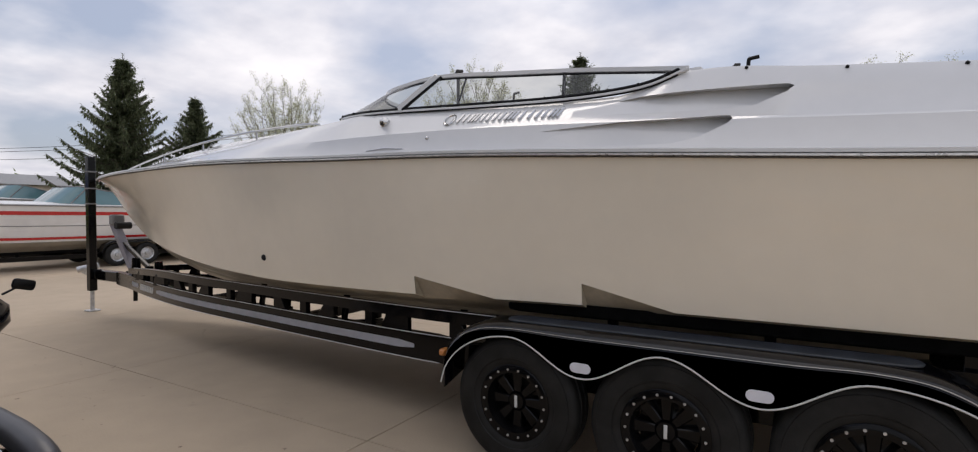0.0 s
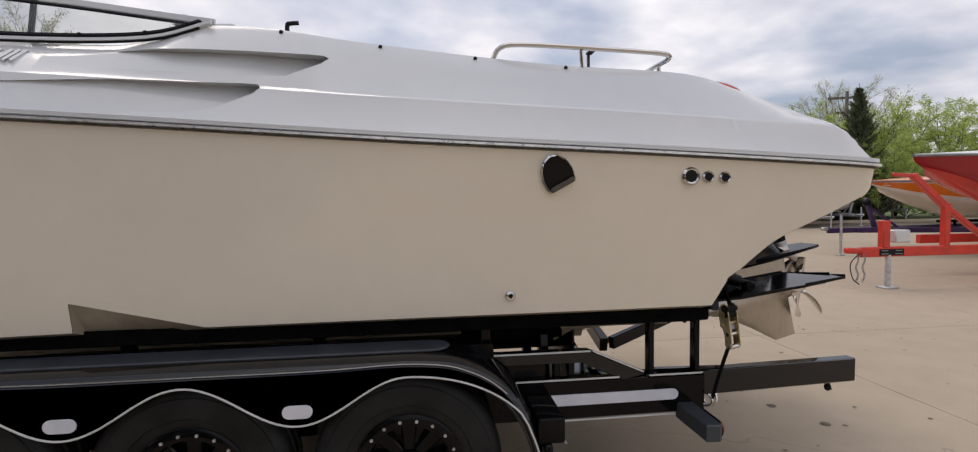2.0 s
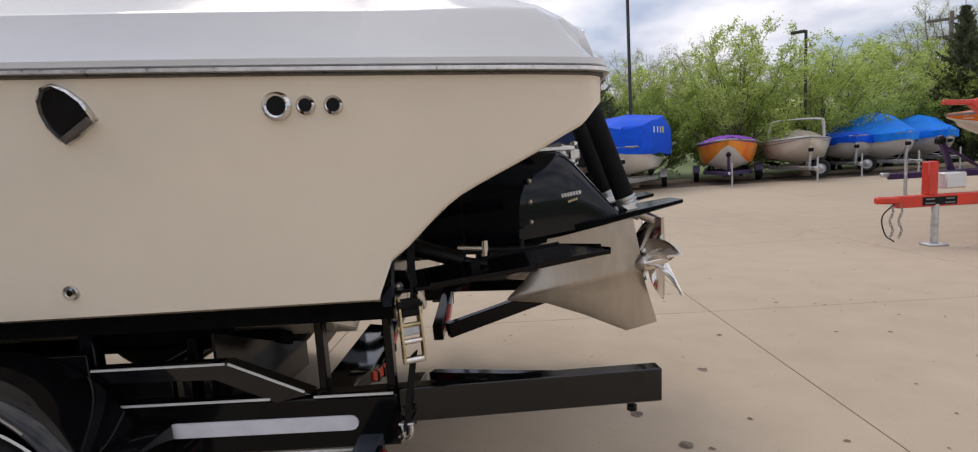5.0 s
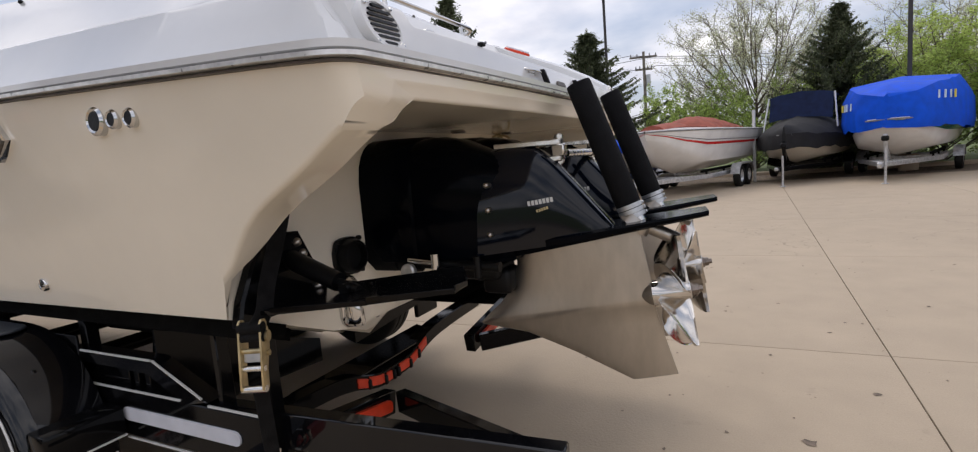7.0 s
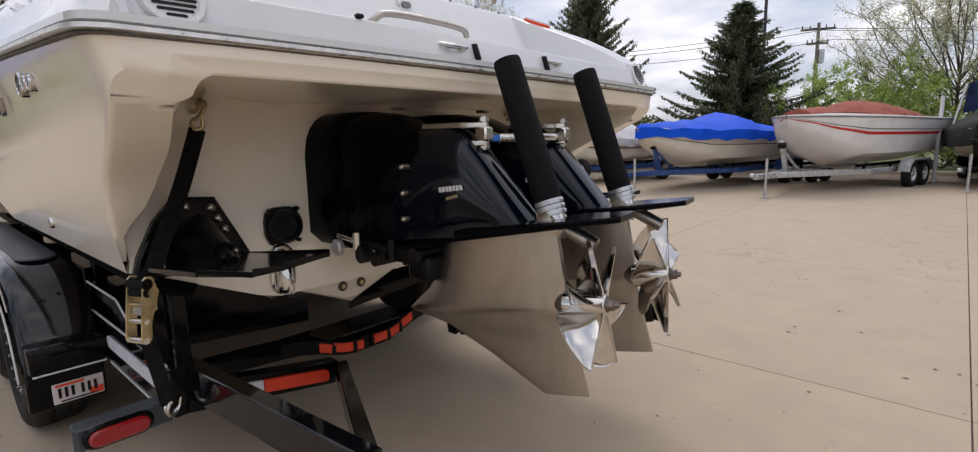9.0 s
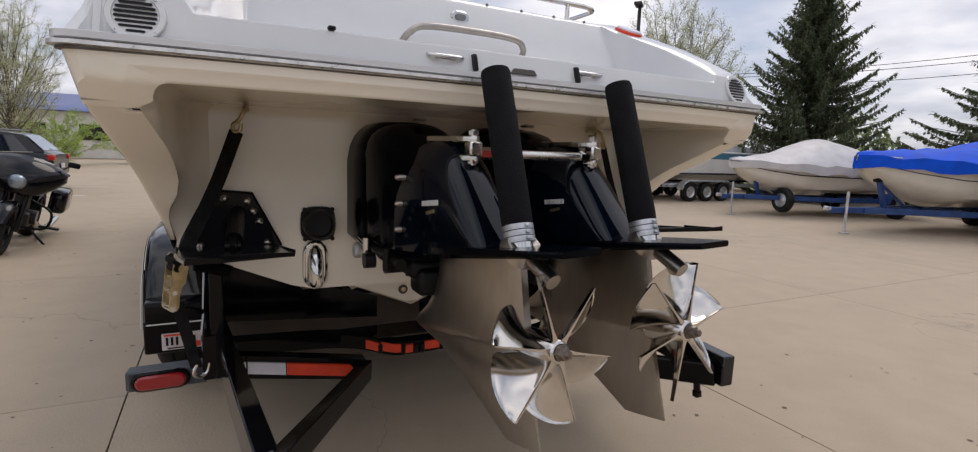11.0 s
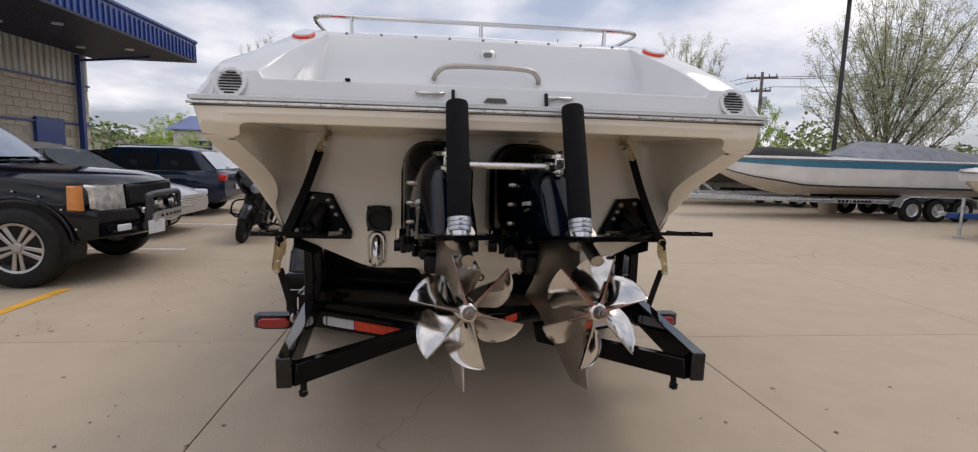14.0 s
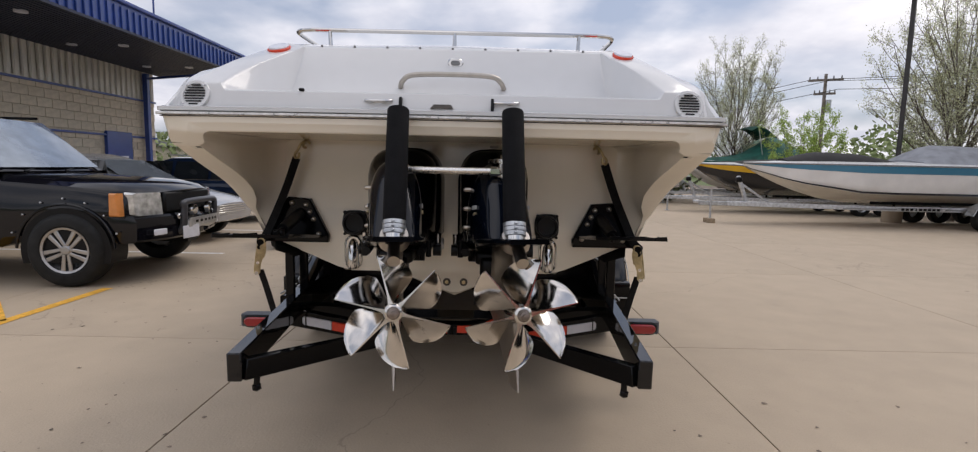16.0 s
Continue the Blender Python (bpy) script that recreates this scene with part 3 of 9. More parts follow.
    # thru-hull fittings
    for x, z, r in ((0.107, 1.556, 0.040), (0.186, 1.553, 0.026), (0.262, 1.549, 0.026)):
        y = -side_y(x, z)
        bm = B()
        m = Matrix.Translation((x, y, z)) @ Euler((radians(90), 0, 0)).to_matrix().to_4x4()
        lathe(bm, [(r * 0.60, -0.03), (r * 0.63, 0.010), (r * 0.80, 0.014), (r, 0.008), (r, -0.01)], m, 24)
        o = part("hull_outlet", bm, M["chrome"], root, "round chrome outlet")
        bm = B()
        cyl(bm, (x, y + 0.02, z), (x, y - 0.0115, z), r * 0.64, seg=20)
        part("outlet_bore", bm, M["plastic"], o)
    x, z = -0.655, 1.045
    y = -side_y(x, z)
    m = Matrix.Translation((x, y, z)) @ Euler((radians(90), 0, 0)).to_matrix().to_4x4()
    bm = B()
    lathe(bm, [(0.009, 0.010), (0.011, 0.012), (0.022, 0.010), (0.025, 0.005), (0.025, -0.01)], m, 20)
    o = part("drain_fitting", bm, M["chrome"], root, "chrome drain fitting")
    bm = B()
    cyl(bm, (x, y + 0.01, z), (x, y - 0.011, z), 0.0095, seg=14)
    part("drain_bore", bm, M["plastic"], o)
    x, z = -5.3, 1.10
    y = -side_y(x, z)
    bm = B()
    lathe(bm, [(0.0, 0.012), (0.022, 0.012), (0.028, 0.0)], Matrix.Translation((x, y, z)) @ Euler((radians(90), 0, 0)).to_matrix().to_4x4(), 14)
    part("hull_outlet", bm, M["plastic"], root, "small dark drain")
    # side exhaust: drop-shaped chrome clam with a dark mouth
    x, z = -0.475, 1.575
    y = -side_y(x, z)
    bm = B()
    out = [(0.80 * a, 0.80 * b) for a, b in ((-0.09, 0.0), (-0.085, 0.045), (-0.055, 0.083), (-0.01, 0.095), (0.035, 0.07), (0.075, 0.03), (0.10, -0.03), (0.02, -0.085), (-0.03, -0.11), (-0.055, -0.09), (-0.08, -0.05))]
    sy = lambda a, b, o: (x + a, -side_y(x + a, z + b) - o, z + b)
    loft(bm, [[sy(a, b, -0.01) for a, b in out], [sy(a, b, 0.014) for a, b in out], [sy(a * 0.90, b * 0.90, 0.020) for a, b in out], [sy(a * 0.84, b * 0.84, 0.006) for a, b in out]], True, False)
    o = part("exhaust_port", bm, M["chrome"], root, "chrome exhaust outlet in the hull side", smooth=50)
    bm = B()
    bm.faces.new([bm.verts.new(sy(a * 0.88, b * 0.88, 0.010)) for a, b in out])
    part("exhaust_mouth", bm, M["plastic"], o)
    bm = B()
    beam(bm, sy(-0.024, -0.076, 0.02), sy(0.070, -0.024, 0.02), 0.022, 0.010, 0.003, up=(0, -1, 0))
    part("exhaust_lip", bm, M["gasket"], o)
    # transom fittings
    for sg in (-1, 1):
        bm = B()
        yp, xp = 0.006 + sg * 0.056, NOTCH_X + 0.006
        cyl(bm, (xp, yp, 0.622), (xp + 0.006, yp, 0.622), 0.026, seg=16)
        o = part("drain_plug", bm, M["gasket"], root, "dark brass drain plug")
        bm = B()
        cyl(bm, (xp, yp, 0.622), (xp + 0.014, yp, 0.622), 0.013, seg=6)
        part("plug_nut", bm, M["brass"], o)
        bm = B()
        yb = sg * 0.555
        prism(bm, [(yb + 0.070 * (abs(math.cos(a)) ** 0.55) * (1 if math.cos(a) > 0 else -1), 1.05 + 0.072 * (abs(math.sin(a)) ** 0.55) * (1 if math.sin(a) > 0 else -1)) for a in [2 * math.pi * (k + 0.5) / 28 for k in range(28)]], "x", TR, TR + 0.022, 0.005)
        lathe(bm, [(0.064, 0.0), (0.066, 0.05), (0.060, 0.062), (0.052, 0.062), (0.050, 0.035), (0.0, 0.03)], Matrix.Translation((TR, yb, 1.05)) @ Euler((0, radians(90), 0)).to_matrix().to_4x4(), 28)
        for a in (-1, 1):
            for b in (-1, 1):
                cyl(bm, (TR + 0.02, yb + a * 0.055, 1.05 + b * 0.062), (TR + 0.036, yb + a * 0.055, 1.05 + b * 0.062), 0.009, seg=8)
        part("hatch_cap", bm, M["plastic"], root, "black round transom fitting on a square flange")
        bm = B()
        ring = []
        for dx, w in ((0.0, 1.0), (0.010, 1.0), (0.018, 0.93), (0.020, 0.84), (0.010, 0.76)):
            ring.append([(TR + dx, sg * 0.567 + b * w, 0.877 + a * (1 - (1 - w) * 0.5)) for a, b in slot_poly(0, 0, 0.205, 0.105)])
        loft(bm, ring, True, True)
        o = part("water_pickup", bm, M["chrome"], root, "polished oval water pickup", smooth=60)
        bm = B()
        rings = []
        for z, r, dx in ((0.955, 0.012, 0.016), (0.935, 0.026, 0.030), (0.90, 0.033, 0.046), (0.85, 0.035, 0.056), (0.80, 0.034, 0.062), (0.785, 0.026, 0.058)):
            rings.append([(TR + 0.008 + dx * max(0.0, math.sin(a)), sg * 0.567 + r * math.cos(a), z) for a in np.linspace(0, math.pi, 9)])
        loft(bm, rings, False, False)
        part("pickup_scoop", bm, M["chrome"], o)
    return body


CREASE_UP = pch([-10.42, -9.5, -7.5, -6, -4, -2, 0.8, 1.03], [0.012, 0.025, 0.06, 0.10, 0.17, 0.19, 0.185, 0.16])
f_ye = pch([-10.42, -9.9, -9, -8, -7, -6, -5.2, -4.6, -4.2, -3.8, -2.2, -1.8, 0.4, 0.98, 1.03], [0.01, 0.13, 0.30, 0.46, 0.58, 0.70, 0.84, 0.93, 0.97, 0.985, 0.985, 0.955, 0.955, 1.0, 1.0])
f_ze = pch([-10.42, -9.9, -9, -8.3, -7.4, -6.2, -5.2, -4.6, -4.28, -3.86, -2.3, -2.12, -1.92, -1.8, -1.29, -0.36, 0.2, 0.36, 0.96, 1.03],
           [1.972, 1.99, 2.02, 2.065, 2.12, 2.165, 2.185, 2.20, 2.215, 2.20, 2.135, 2.165, 2.235, 2.235, 2.178, 2.092, 2.066, 2.037, 1.82, 1.735])


STERN_RAKE = 0.35


def stern_ring(x):
    """Swim-platform stations: hips fall aft on both sides of a flat shelf before a raked back wall."""
    u = min(1.0, (x - 0.36) / 0.64)
    yr, zr = f_yr(x), f_zr(x)
    end = max(0.0, (x - 1.0) / 0.03)
    oy, oz = 0.955 + 0.155 * u + 0.012 * end, 2.037 - 0.275 * u - 0.027 * end
    iy, iz = 0.825 + 0.160 * u, 2.024 - 0.282 * u - 0.006 * end
    w = max(0.0, min(1.0, (x - 0.36) / 0.21))
    by, bz = 0.80 + 0.03 * w + 0.135 * max(0.0, (x - 0.57) / 0.46), 2.022 - 0.320 * w
    ky, kz = oy + (yr - oy) * (0.62 - 0.07 * u), min(zr + CREASE_UP(x), oz - 0.012)
    half = [(yr - 0.004, zr - 0.01), (yr - 0.004, zr + 0.03), (ky + (yr - ky) * 0.45, zr + 0.03 + (kz - zr - 0.03) * 0.5), (ky + 0.012, kz - 0.007), (ky - 0.004, kz + 0.005),
            (ky + (oy - ky) * 0.5 + 0.008, kz + (oz - kz) * 0.52), (oy + 0.012, oz - 0.03 + 0.018 * u), (oy - 0.010, oz - 0.004), (iy, iz), (by, bz), (by * 0.55, bz)]
    f = max(0.0, min(1.0, (x - 0.80) / 0.23))
    back = [0.0, 0.0, 0.03, 0.065, 0.065, 0.022, 0.0, 0.0, 0.0, 0.0, 0.0]
    half = [(x - f * (b + STERN_RAKE * max(0.0, z - 1.60)), y, z) for (y, z), b in zip(half, back)]
    x -= f * STERN_RAKE * (bz - 1.60)
    return [(a, -y, z) for a, y, z in half] + [(x, 0, bz)] + [(a, y, z) for a, y, z in reversed(half)] + [(half[0][0], 0.3 * yr, zr - 0.01), (half[0][0], -0.3 * yr, zr - 0.01)]


def deck_ring(x):
    if x > 0.35:
        return stern_ring(x)
    yr, zr, ye, ze = f_yr(x), f_zr(x), f_ye(x), f_ze(x)
    ye = min(ye, yr * 0.9)
    zc = zr + CREASE_UP(x)
    yc = ye + (yr - ye) * 0.62
    hip = max(0.0, min(1.0, (x - 0.34) / 0.26))
    crown = 0.03 + 0.04 * max(0, min(1, (-x - 4.5) / 2)) * max(0, min(1, (x + 10.4) / 1.5))
    crown *= max(0.0, min(1.0, (0.36 - x) / 0.4))
    zin = ze + crown - 0.012 * max(0.0, min(1.0, (x + 0.1) / 0.46))
    yin = ye - (0.16 - 0.06 * hip if yr > 0.5 else 0.16 * yr)
    y2 = yin - (0.10 if hip > 0 else 0.0) * (1 - abs(2 * hip - 1)) * 0.2
    half = [(yr - 0.004, zr - 0.01), (yr - 0.004, zr + 0.03), (yr - (yr - yc) * 0.55, zr + 0.03 + (zc - zr - 0.03) * 0.5), (yc + 0.016 * min(1, yr), zc - 0.007), (yc - 0.004, zc + 0.007),
            (yc + (ye - yc) * 0.5 + 0.008, zc + (ze - zc) * 0.52), (ye + 0.012, ze - 0.03), (ye - 0.012, ze - 0.006), (ye - 0.04, ze + 0.001 if hip == 0 else ze - 0.004),
            (max(y2, 0.002), zin + (0.0 if hip == 0 else 0.012 * (1 - hip))), (max(y2 * 0.55, 0.001), zin + (crown * 0.4 if hip == 0 else 0))]
    ring = [(x, -y, z) for y, z in half] + [(x, 0, half[-1][1] + (0.006 if hip == 0 else 0))] + [(x, y, z) for y, z in reversed(half)]
    return ring + [(x, 0.3 * yr, zr - 0.01), (x, -0.3 * yr, zr - 0.01)]


def scoop_cutter(outline, x0, x1, depth):
    """Wedge that deepens towards its blunt aft end."""
    bm = B()
    def surf(x, z):
        r = deck_ring(x)[:9]
        return np.interp(z, [p[2] for p in r], [p[1] for p in r])
    outer = [bm.verts.new((x, -1.5, z)) for x, z in outline]
    inner = [bm.verts.new((x, surf(x, z) + depth * max(0.0, (x - x0) / (x1 - x0)) - 0.004, z)) for x, z in outline]
    bm.faces.new(outer)
    n = len(outline)
    for i in range(n):
        bm.faces.new([outer[i], outer[(i + 1) % n], inner[(i + 1) % n], inner[i]])
    f = bm.faces.new(inner)
    bmesh.ops.triangulate(bm, faces=[f])
    bmesh.ops.recalc_face_normals(bm, faces=bm.faces)
    me = bpy.data.meshes.new("cutter")
    bm.to_mesh(me)
    bm.free()
    return me


def build_deck(root):
    bm = B()
    xs = sorted(set(list(np.linspace(-10.42, -9.5, 8)) + list(np.linspace(-9.5, -4.8, 26)) + list(np.linspace(-4.8, -1.7, 40)) + list(np.linspace(-1.7, 0.34, 22)) + [0.36, 0.46, 0.57, 0.72, 0.87, 1.0, 1.03]))
    vs = loft(bm, [deck_ring(x) for x in xs], True, False)
    bm.faces.new(vs[0])
    # stern face in upright strips from the platform edge down to the rail
    last = vs[-1]
    top, nb = last[:23], {}
    def foot(v):
        if v in (top[0], top[-1]):
            return v
        if v not in nb:
            nb[v] = bm.verts.new((top[0].co.x, v.co.y, top[0].co.z))
        return nb[v]
    for a, b in zip(top, top[1:]):
        q = []
        for v in (a, b, foot(b), foot(a)):
            if v not in q:
                q.append(v)
        if len(q) > 2:
            bm.faces.new(q)
    low = [top[-1], last[23], last[24], top[0]] + [foot(v) for v in top[1:-1]]
    bm.faces.new(low)
    bmesh.ops.recalc_face_normals(bm, faces=bm.faces)
    bm.normal_update()
    edges = [e for e in bm.edges if len(e.link_faces) == 2 and min(v.co.x for v in e.verts) > 0.355 and min(v.co.z for v in e.verts) > 1.655 and e.calc_face_angle(0) > radians(22)]
    bmesh.ops.bevel(bm, geom=edges, offset=0.012, segments=2, affect="EDGES", profile=0.5, clamp_overlap=True)
    me = bpy.data.meshes.new("deck")
    bm.to_mesh(me)
    bm.free()
    up = [(-2.55, 2.055), (-2.12, 2.100), (-1.78, 2.097), (-1.49, 2.090), (-1.432, 2.086), (-1.408, 2.072), (-1.44, 2.045), (-1.575, 1.984), (-1.70, 1.978), (-2.04, 1.992), (-2.3, 2.006)]
    lo = [(-2.70, 1.930), (-2.21, 1.950), (-1.73, 1.946), (-1.675, 1.942), (-1.660, 1.926), (-1.682, 1.902), (-1.812, 1.838), (-1.925, 1.814), (-2.15, 1.816), (-2.45, 1.840)]
    me = cut(me, [scoop_cutter(up, -2.45, -1.42, 0.10), scoop_cutter(lo, -2.6, -1.68, 0.09)])
    for p in me.polygons:
        p.use_smooth = True
    me.set_sharp_from_angle(angle=radians(24))
    me.materials.clear()
    me.materials.append(M["white"])
    ob = new("deck", me)
    ob.parent = root
    tagged(ob, "glossy white deck moulding with two side scoops")
    return ob


def sheer_path(n=90, off=0.0, dz=0.0):
    xs = [1.03, 1.024, 1.016, 1.006, 0.985, 0.95] + list(np.linspace(0.90, -9.4, n)) + list(np.linspace(-9.5, -10.42, 14))
    port = [(x, -(f_yr(x) + off), f_zr(x) + dz) for x in xs]
    aft = [(1.03 + off, y, f_zr(1.03) + dz) for y in np.linspace(1.20, -1.20, 12)]
    star = [(x, -y, z) for x, y, z in reversed(port)]
    nose = (-10.45 - off, 0, f_zr(-10.42) + dz)
    return port, nose, star, aft


def band(bm, w, h, off, dz):
    """Closed moulding round the sheer, w thick and h high."""
    port, nose, star, aft = sheer_path()
    line = [Vector(p) for p in port] + [Vector(nose)] + [Vector(p) for p in star] + [Vector(p) for p in aft]
    n = len(line)
    rings = []
    for i, p in enumerate(line):
        t = (line[(i + 1) % n] - line[i - 1])
        t.z = 0
        t.normalize()
        o = Vector((-t.y, t.x, 0))
        a, b = p + o * off + Vector((0, 0, dz)), p + o * (off + w) + Vector((0, 0, dz))
        u = Vector((0, 0, h))
        rings.append([a, b + u * 0.2, b + u * 0.8, a + u])
    rings.append(rings[0])
    loft(bm, rings, True, False)
    bmesh.ops.remove_doubles(bm, verts=bm.verts, dist=1e-6)
    return bm


def build_trim(root):
    o = part("rub_rail", band(B(), 0.022, 0.026, -0.004, 0.010), M["white"], root, "white moulded rub rail", smooth=50)
    part("rail_insert", band(B(), 0.030, 0.016, -0.004, -0.005), mat("rail_insert_steel", (0.72, 0.71, 0.69), 0.30, 0.55, var=0.10, scale=30, rvar=0.1), o, "dull steel rail insert")
    part("rail_gasket", band(B(), 0.014, 0.007, -0.004, -0.012), M["gasket"], o, "dark gasket line")
    # windscreen: raked wrap-round panes in a white frame
    plan_b = [(-1.90, 0.965), (-2.15, 0.982), (-2.6, 0.985), (-3.2, 0.985), (-3.86, 0.975), (-4.28, 0.93), (-4.62, 0.78), (-4.85, 0.50), (-4.95, 0.0)]
    plan_t = [(-1.90, 0.93), (-2.05, 0.93), (-2.5, 0.925), (-3.0, 0.92), (-3.55, 0.905), (-3.97, 0.85), (-4.22, 0.70), (-4.40, 0.45), (-4.46, 0.0)]
    zb = [2.24, 2.165, 2.15, 2.172, 2.205, 2.225, 2.245, 2.26, 2.265]
    zt = [2.245, 2.262, 2.318, 2.368, 2.42, 2.405, 2.41, 2.415, 2.415]
    base = [Vector((x, y, z)) for (x, y), z in zip(plan_b, zb)]
    top = [Vector((x, y, z)) for (x, y), z in zip(plan_t, zt)]
    fr = None
    for sg in (-1, 1):
        mir = lambda p: Vector((p.x, sg * p.y, p.z))
        b, t = [mir(p) for p in smoothpath(base, 5)], [mir(p) for p in smoothpath(top, 5)]
        bm = B()
        loft(bm, [[p, q] for p, q in zip(b, t)], False, False)
        pane = part("windscreen_pane", bm, M["glass"], root, "clear wrap-round windscreen glass")
        pane.visible_shadow = False
        bm = B()
        rings = [[q + Vector((0, -sg * 0.006, -0.012)), q + Vector((0, sg * 0.010, -0.010)), q + Vector((0, sg * 0.008, 0.014)), q + Vector((0, -sg * 0.010, 0.016))] for q in t]
        loft(bm, rings, True, True)
        fr = part("top_frame", bm, M["white"], root, "white windscreen top frame", smooth=50)
        bm = B()
        tube(bm, [q + Vector((0, sg * 0.006, -0.020)) for q in t[2:]], 0.0075, 6)
        tube(bm, [q + Vector((0, sg * 0.006, 0.012)) for q in b[1:]], 0.009, 6)
        tube(bm, [q + Vector((0, sg * 0.010, -0.016)) for q in b[1:]], 0.007, 6)
        tube(bm, [b[1] + Vector((0, sg * 0.006, 0.012)), t[2] + Vector((0, sg * 0.006, -0.02))], 0.008, 6)
        part("black_seal", bm, M["plastic"], fr, "black rubber window seal")
        bm = B()
        loft(bm, [[q + Vector((0, sg * 0.004, 0.002)), q + Vector((0, sg * 0.018, 0.0)), q + Vector((0, sg * 0.020, -0.012)), q + Vector((0, 0, -0.02))] for q in b], True, True)
        part("sill_frame", bm, M["white"], fr, smooth=50)
        # slanted post and two upright dividers
        bm = B()
        p0, p1 = mir(Vector((-3.86, 0.985, 2.205))), mir(Vector((-3.56, 0.915, 2.425)))
        beam(bm, p0, p1, 0.055, 0.03, 0.008, up=(0, sg, 0))
        part("slanted_post", bm, M["white"], fr)
        bm = B()
        beam(bm, p0 + Vector((0.04, sg * 0.006, 0)), p1 + Vector((0.035, sg * 0.006, -0.01)), 0.016, 0.02, 0.003, up=(0, sg, 0))
        part("window_divider", bm, M["plastic"], fr)
        for xb, xt, zb_, zt_, yb, yt in ((-3.36, -3.33, 2.185, 2.395, 0.985, 0.915), (-2.60, -2.62, 2.155, 2.325, 0.985, 0.922)):
            bm = B()
            tube(bm, [mir(Vector((xb, yb - 0.012, zb_))), mir(Vector((xt, yt - 0.012, zt_)))], 0.012 if xb > -3 else 0.007, 6)
            part("window_divider", bm, M["plastic"], fr)
        # snap studs on frame and deck edge
        studs = [b[k] + Vector((0, sg * 0.018, 0.012)) for k in range(2, len(b) - 8, 3)]
        studs += [Vector((x, sg * (f_ye(x) + 0.008), f_ze(x) - 0.02)) for x in (-1.62, -1.2, -0.78, -0.36)]
        for p in studs:
            bm = B()
            bmesh.ops.create_icosphere(bm, subdivisions=1, radius=0.010, matrix=Matrix.Translation(p))
            part("snap_stud", bm, M["plastic"], root, "dark canvas snap", smooth=60)
    # lettering shapes on both sides: a ring and slanted chrome bars
    for sg in (-1, 1):
        def on(x, z, o=0.004):
            r = deck_ring(x)[:9]
            return Vector((x, sg * (abs(float(np.interp(z, [p[2] for p in r], [p[1] for p in r]))) + o), z))
        bm = B()
        c = (-3.335, 2.075)
        tube(bm, [on(c[0] + 0.036 * math.cos(a), c[1] + 0.036 * math.sin(a)) for a in [2 * math.pi * k / 20 for k in range(21)]], 0.0085, 6)
        o = part("badge_ring", bm, M["chrome"], root, "chrome ring emblem")
        x = -3.27
        for k in range(8):
            w = 0.072 if k != 5 else 0.095
            zc = 2.073 - 0.028 * k / 8
            bm = B()
            def stroke(u0, v0, u1, v1, r=0.0072):
                sl = 0.35
                tube(bm, [on(x + u0 * w + sl * (v0 - 0.5) * 0.055, zc + (v0 - 0.5) * 0.055), on(x + u1 * w + sl * (v1 - 0.5) * 0.055, zc + (v1 - 0.5) * 0.055)], r, 6)
            for u in (0.15, 0.5, 0.85) if k % 3 == 1 else (0.2, 0.8):
                stroke(u, 0, u, 1, 0.010)
            part("badge_stroke", bm, M["chrome"], o)
            x += w + 0.016
        # round vent cap, stud and low red-and-white lamp on the fore side
        bm = B()
        p = on(-3.90, 2.115)
        m = Matrix.Translation(p) @ Euler((radians(-90 * sg + (-25 if sg > 0 else 25)), 0, 0)).to_matrix().to_4x4()
        lathe(bm, [(0.0, 0.045), (0.022, 0.042), (0.034, 0.028), (0.040, 0.0)], m, 18)
        part("vent_cap", bm, M["chrome"], root, "chrome vent cap")
        bm = B()
        p = on(-3.45, 1.955)
        bmesh.ops.create_icosphere(bm, subdivisions=2, radius=0.013, matrix=Matrix.Translation(p))
        part("deck_stud", bm, M["chrome"], root)
        bm = B()
        p0, p1 = on(-3.95, 1.90), on(-3.62, 1.895)
        tube(bm, [p0, p0.lerp(p1, 0.5) + Vector((0, 0, 0.012)), p1], [0.003, 0.006, 0.003], 8)
        part("side_lamp", bm, M["reflect"], root, "slim pale side lamp")


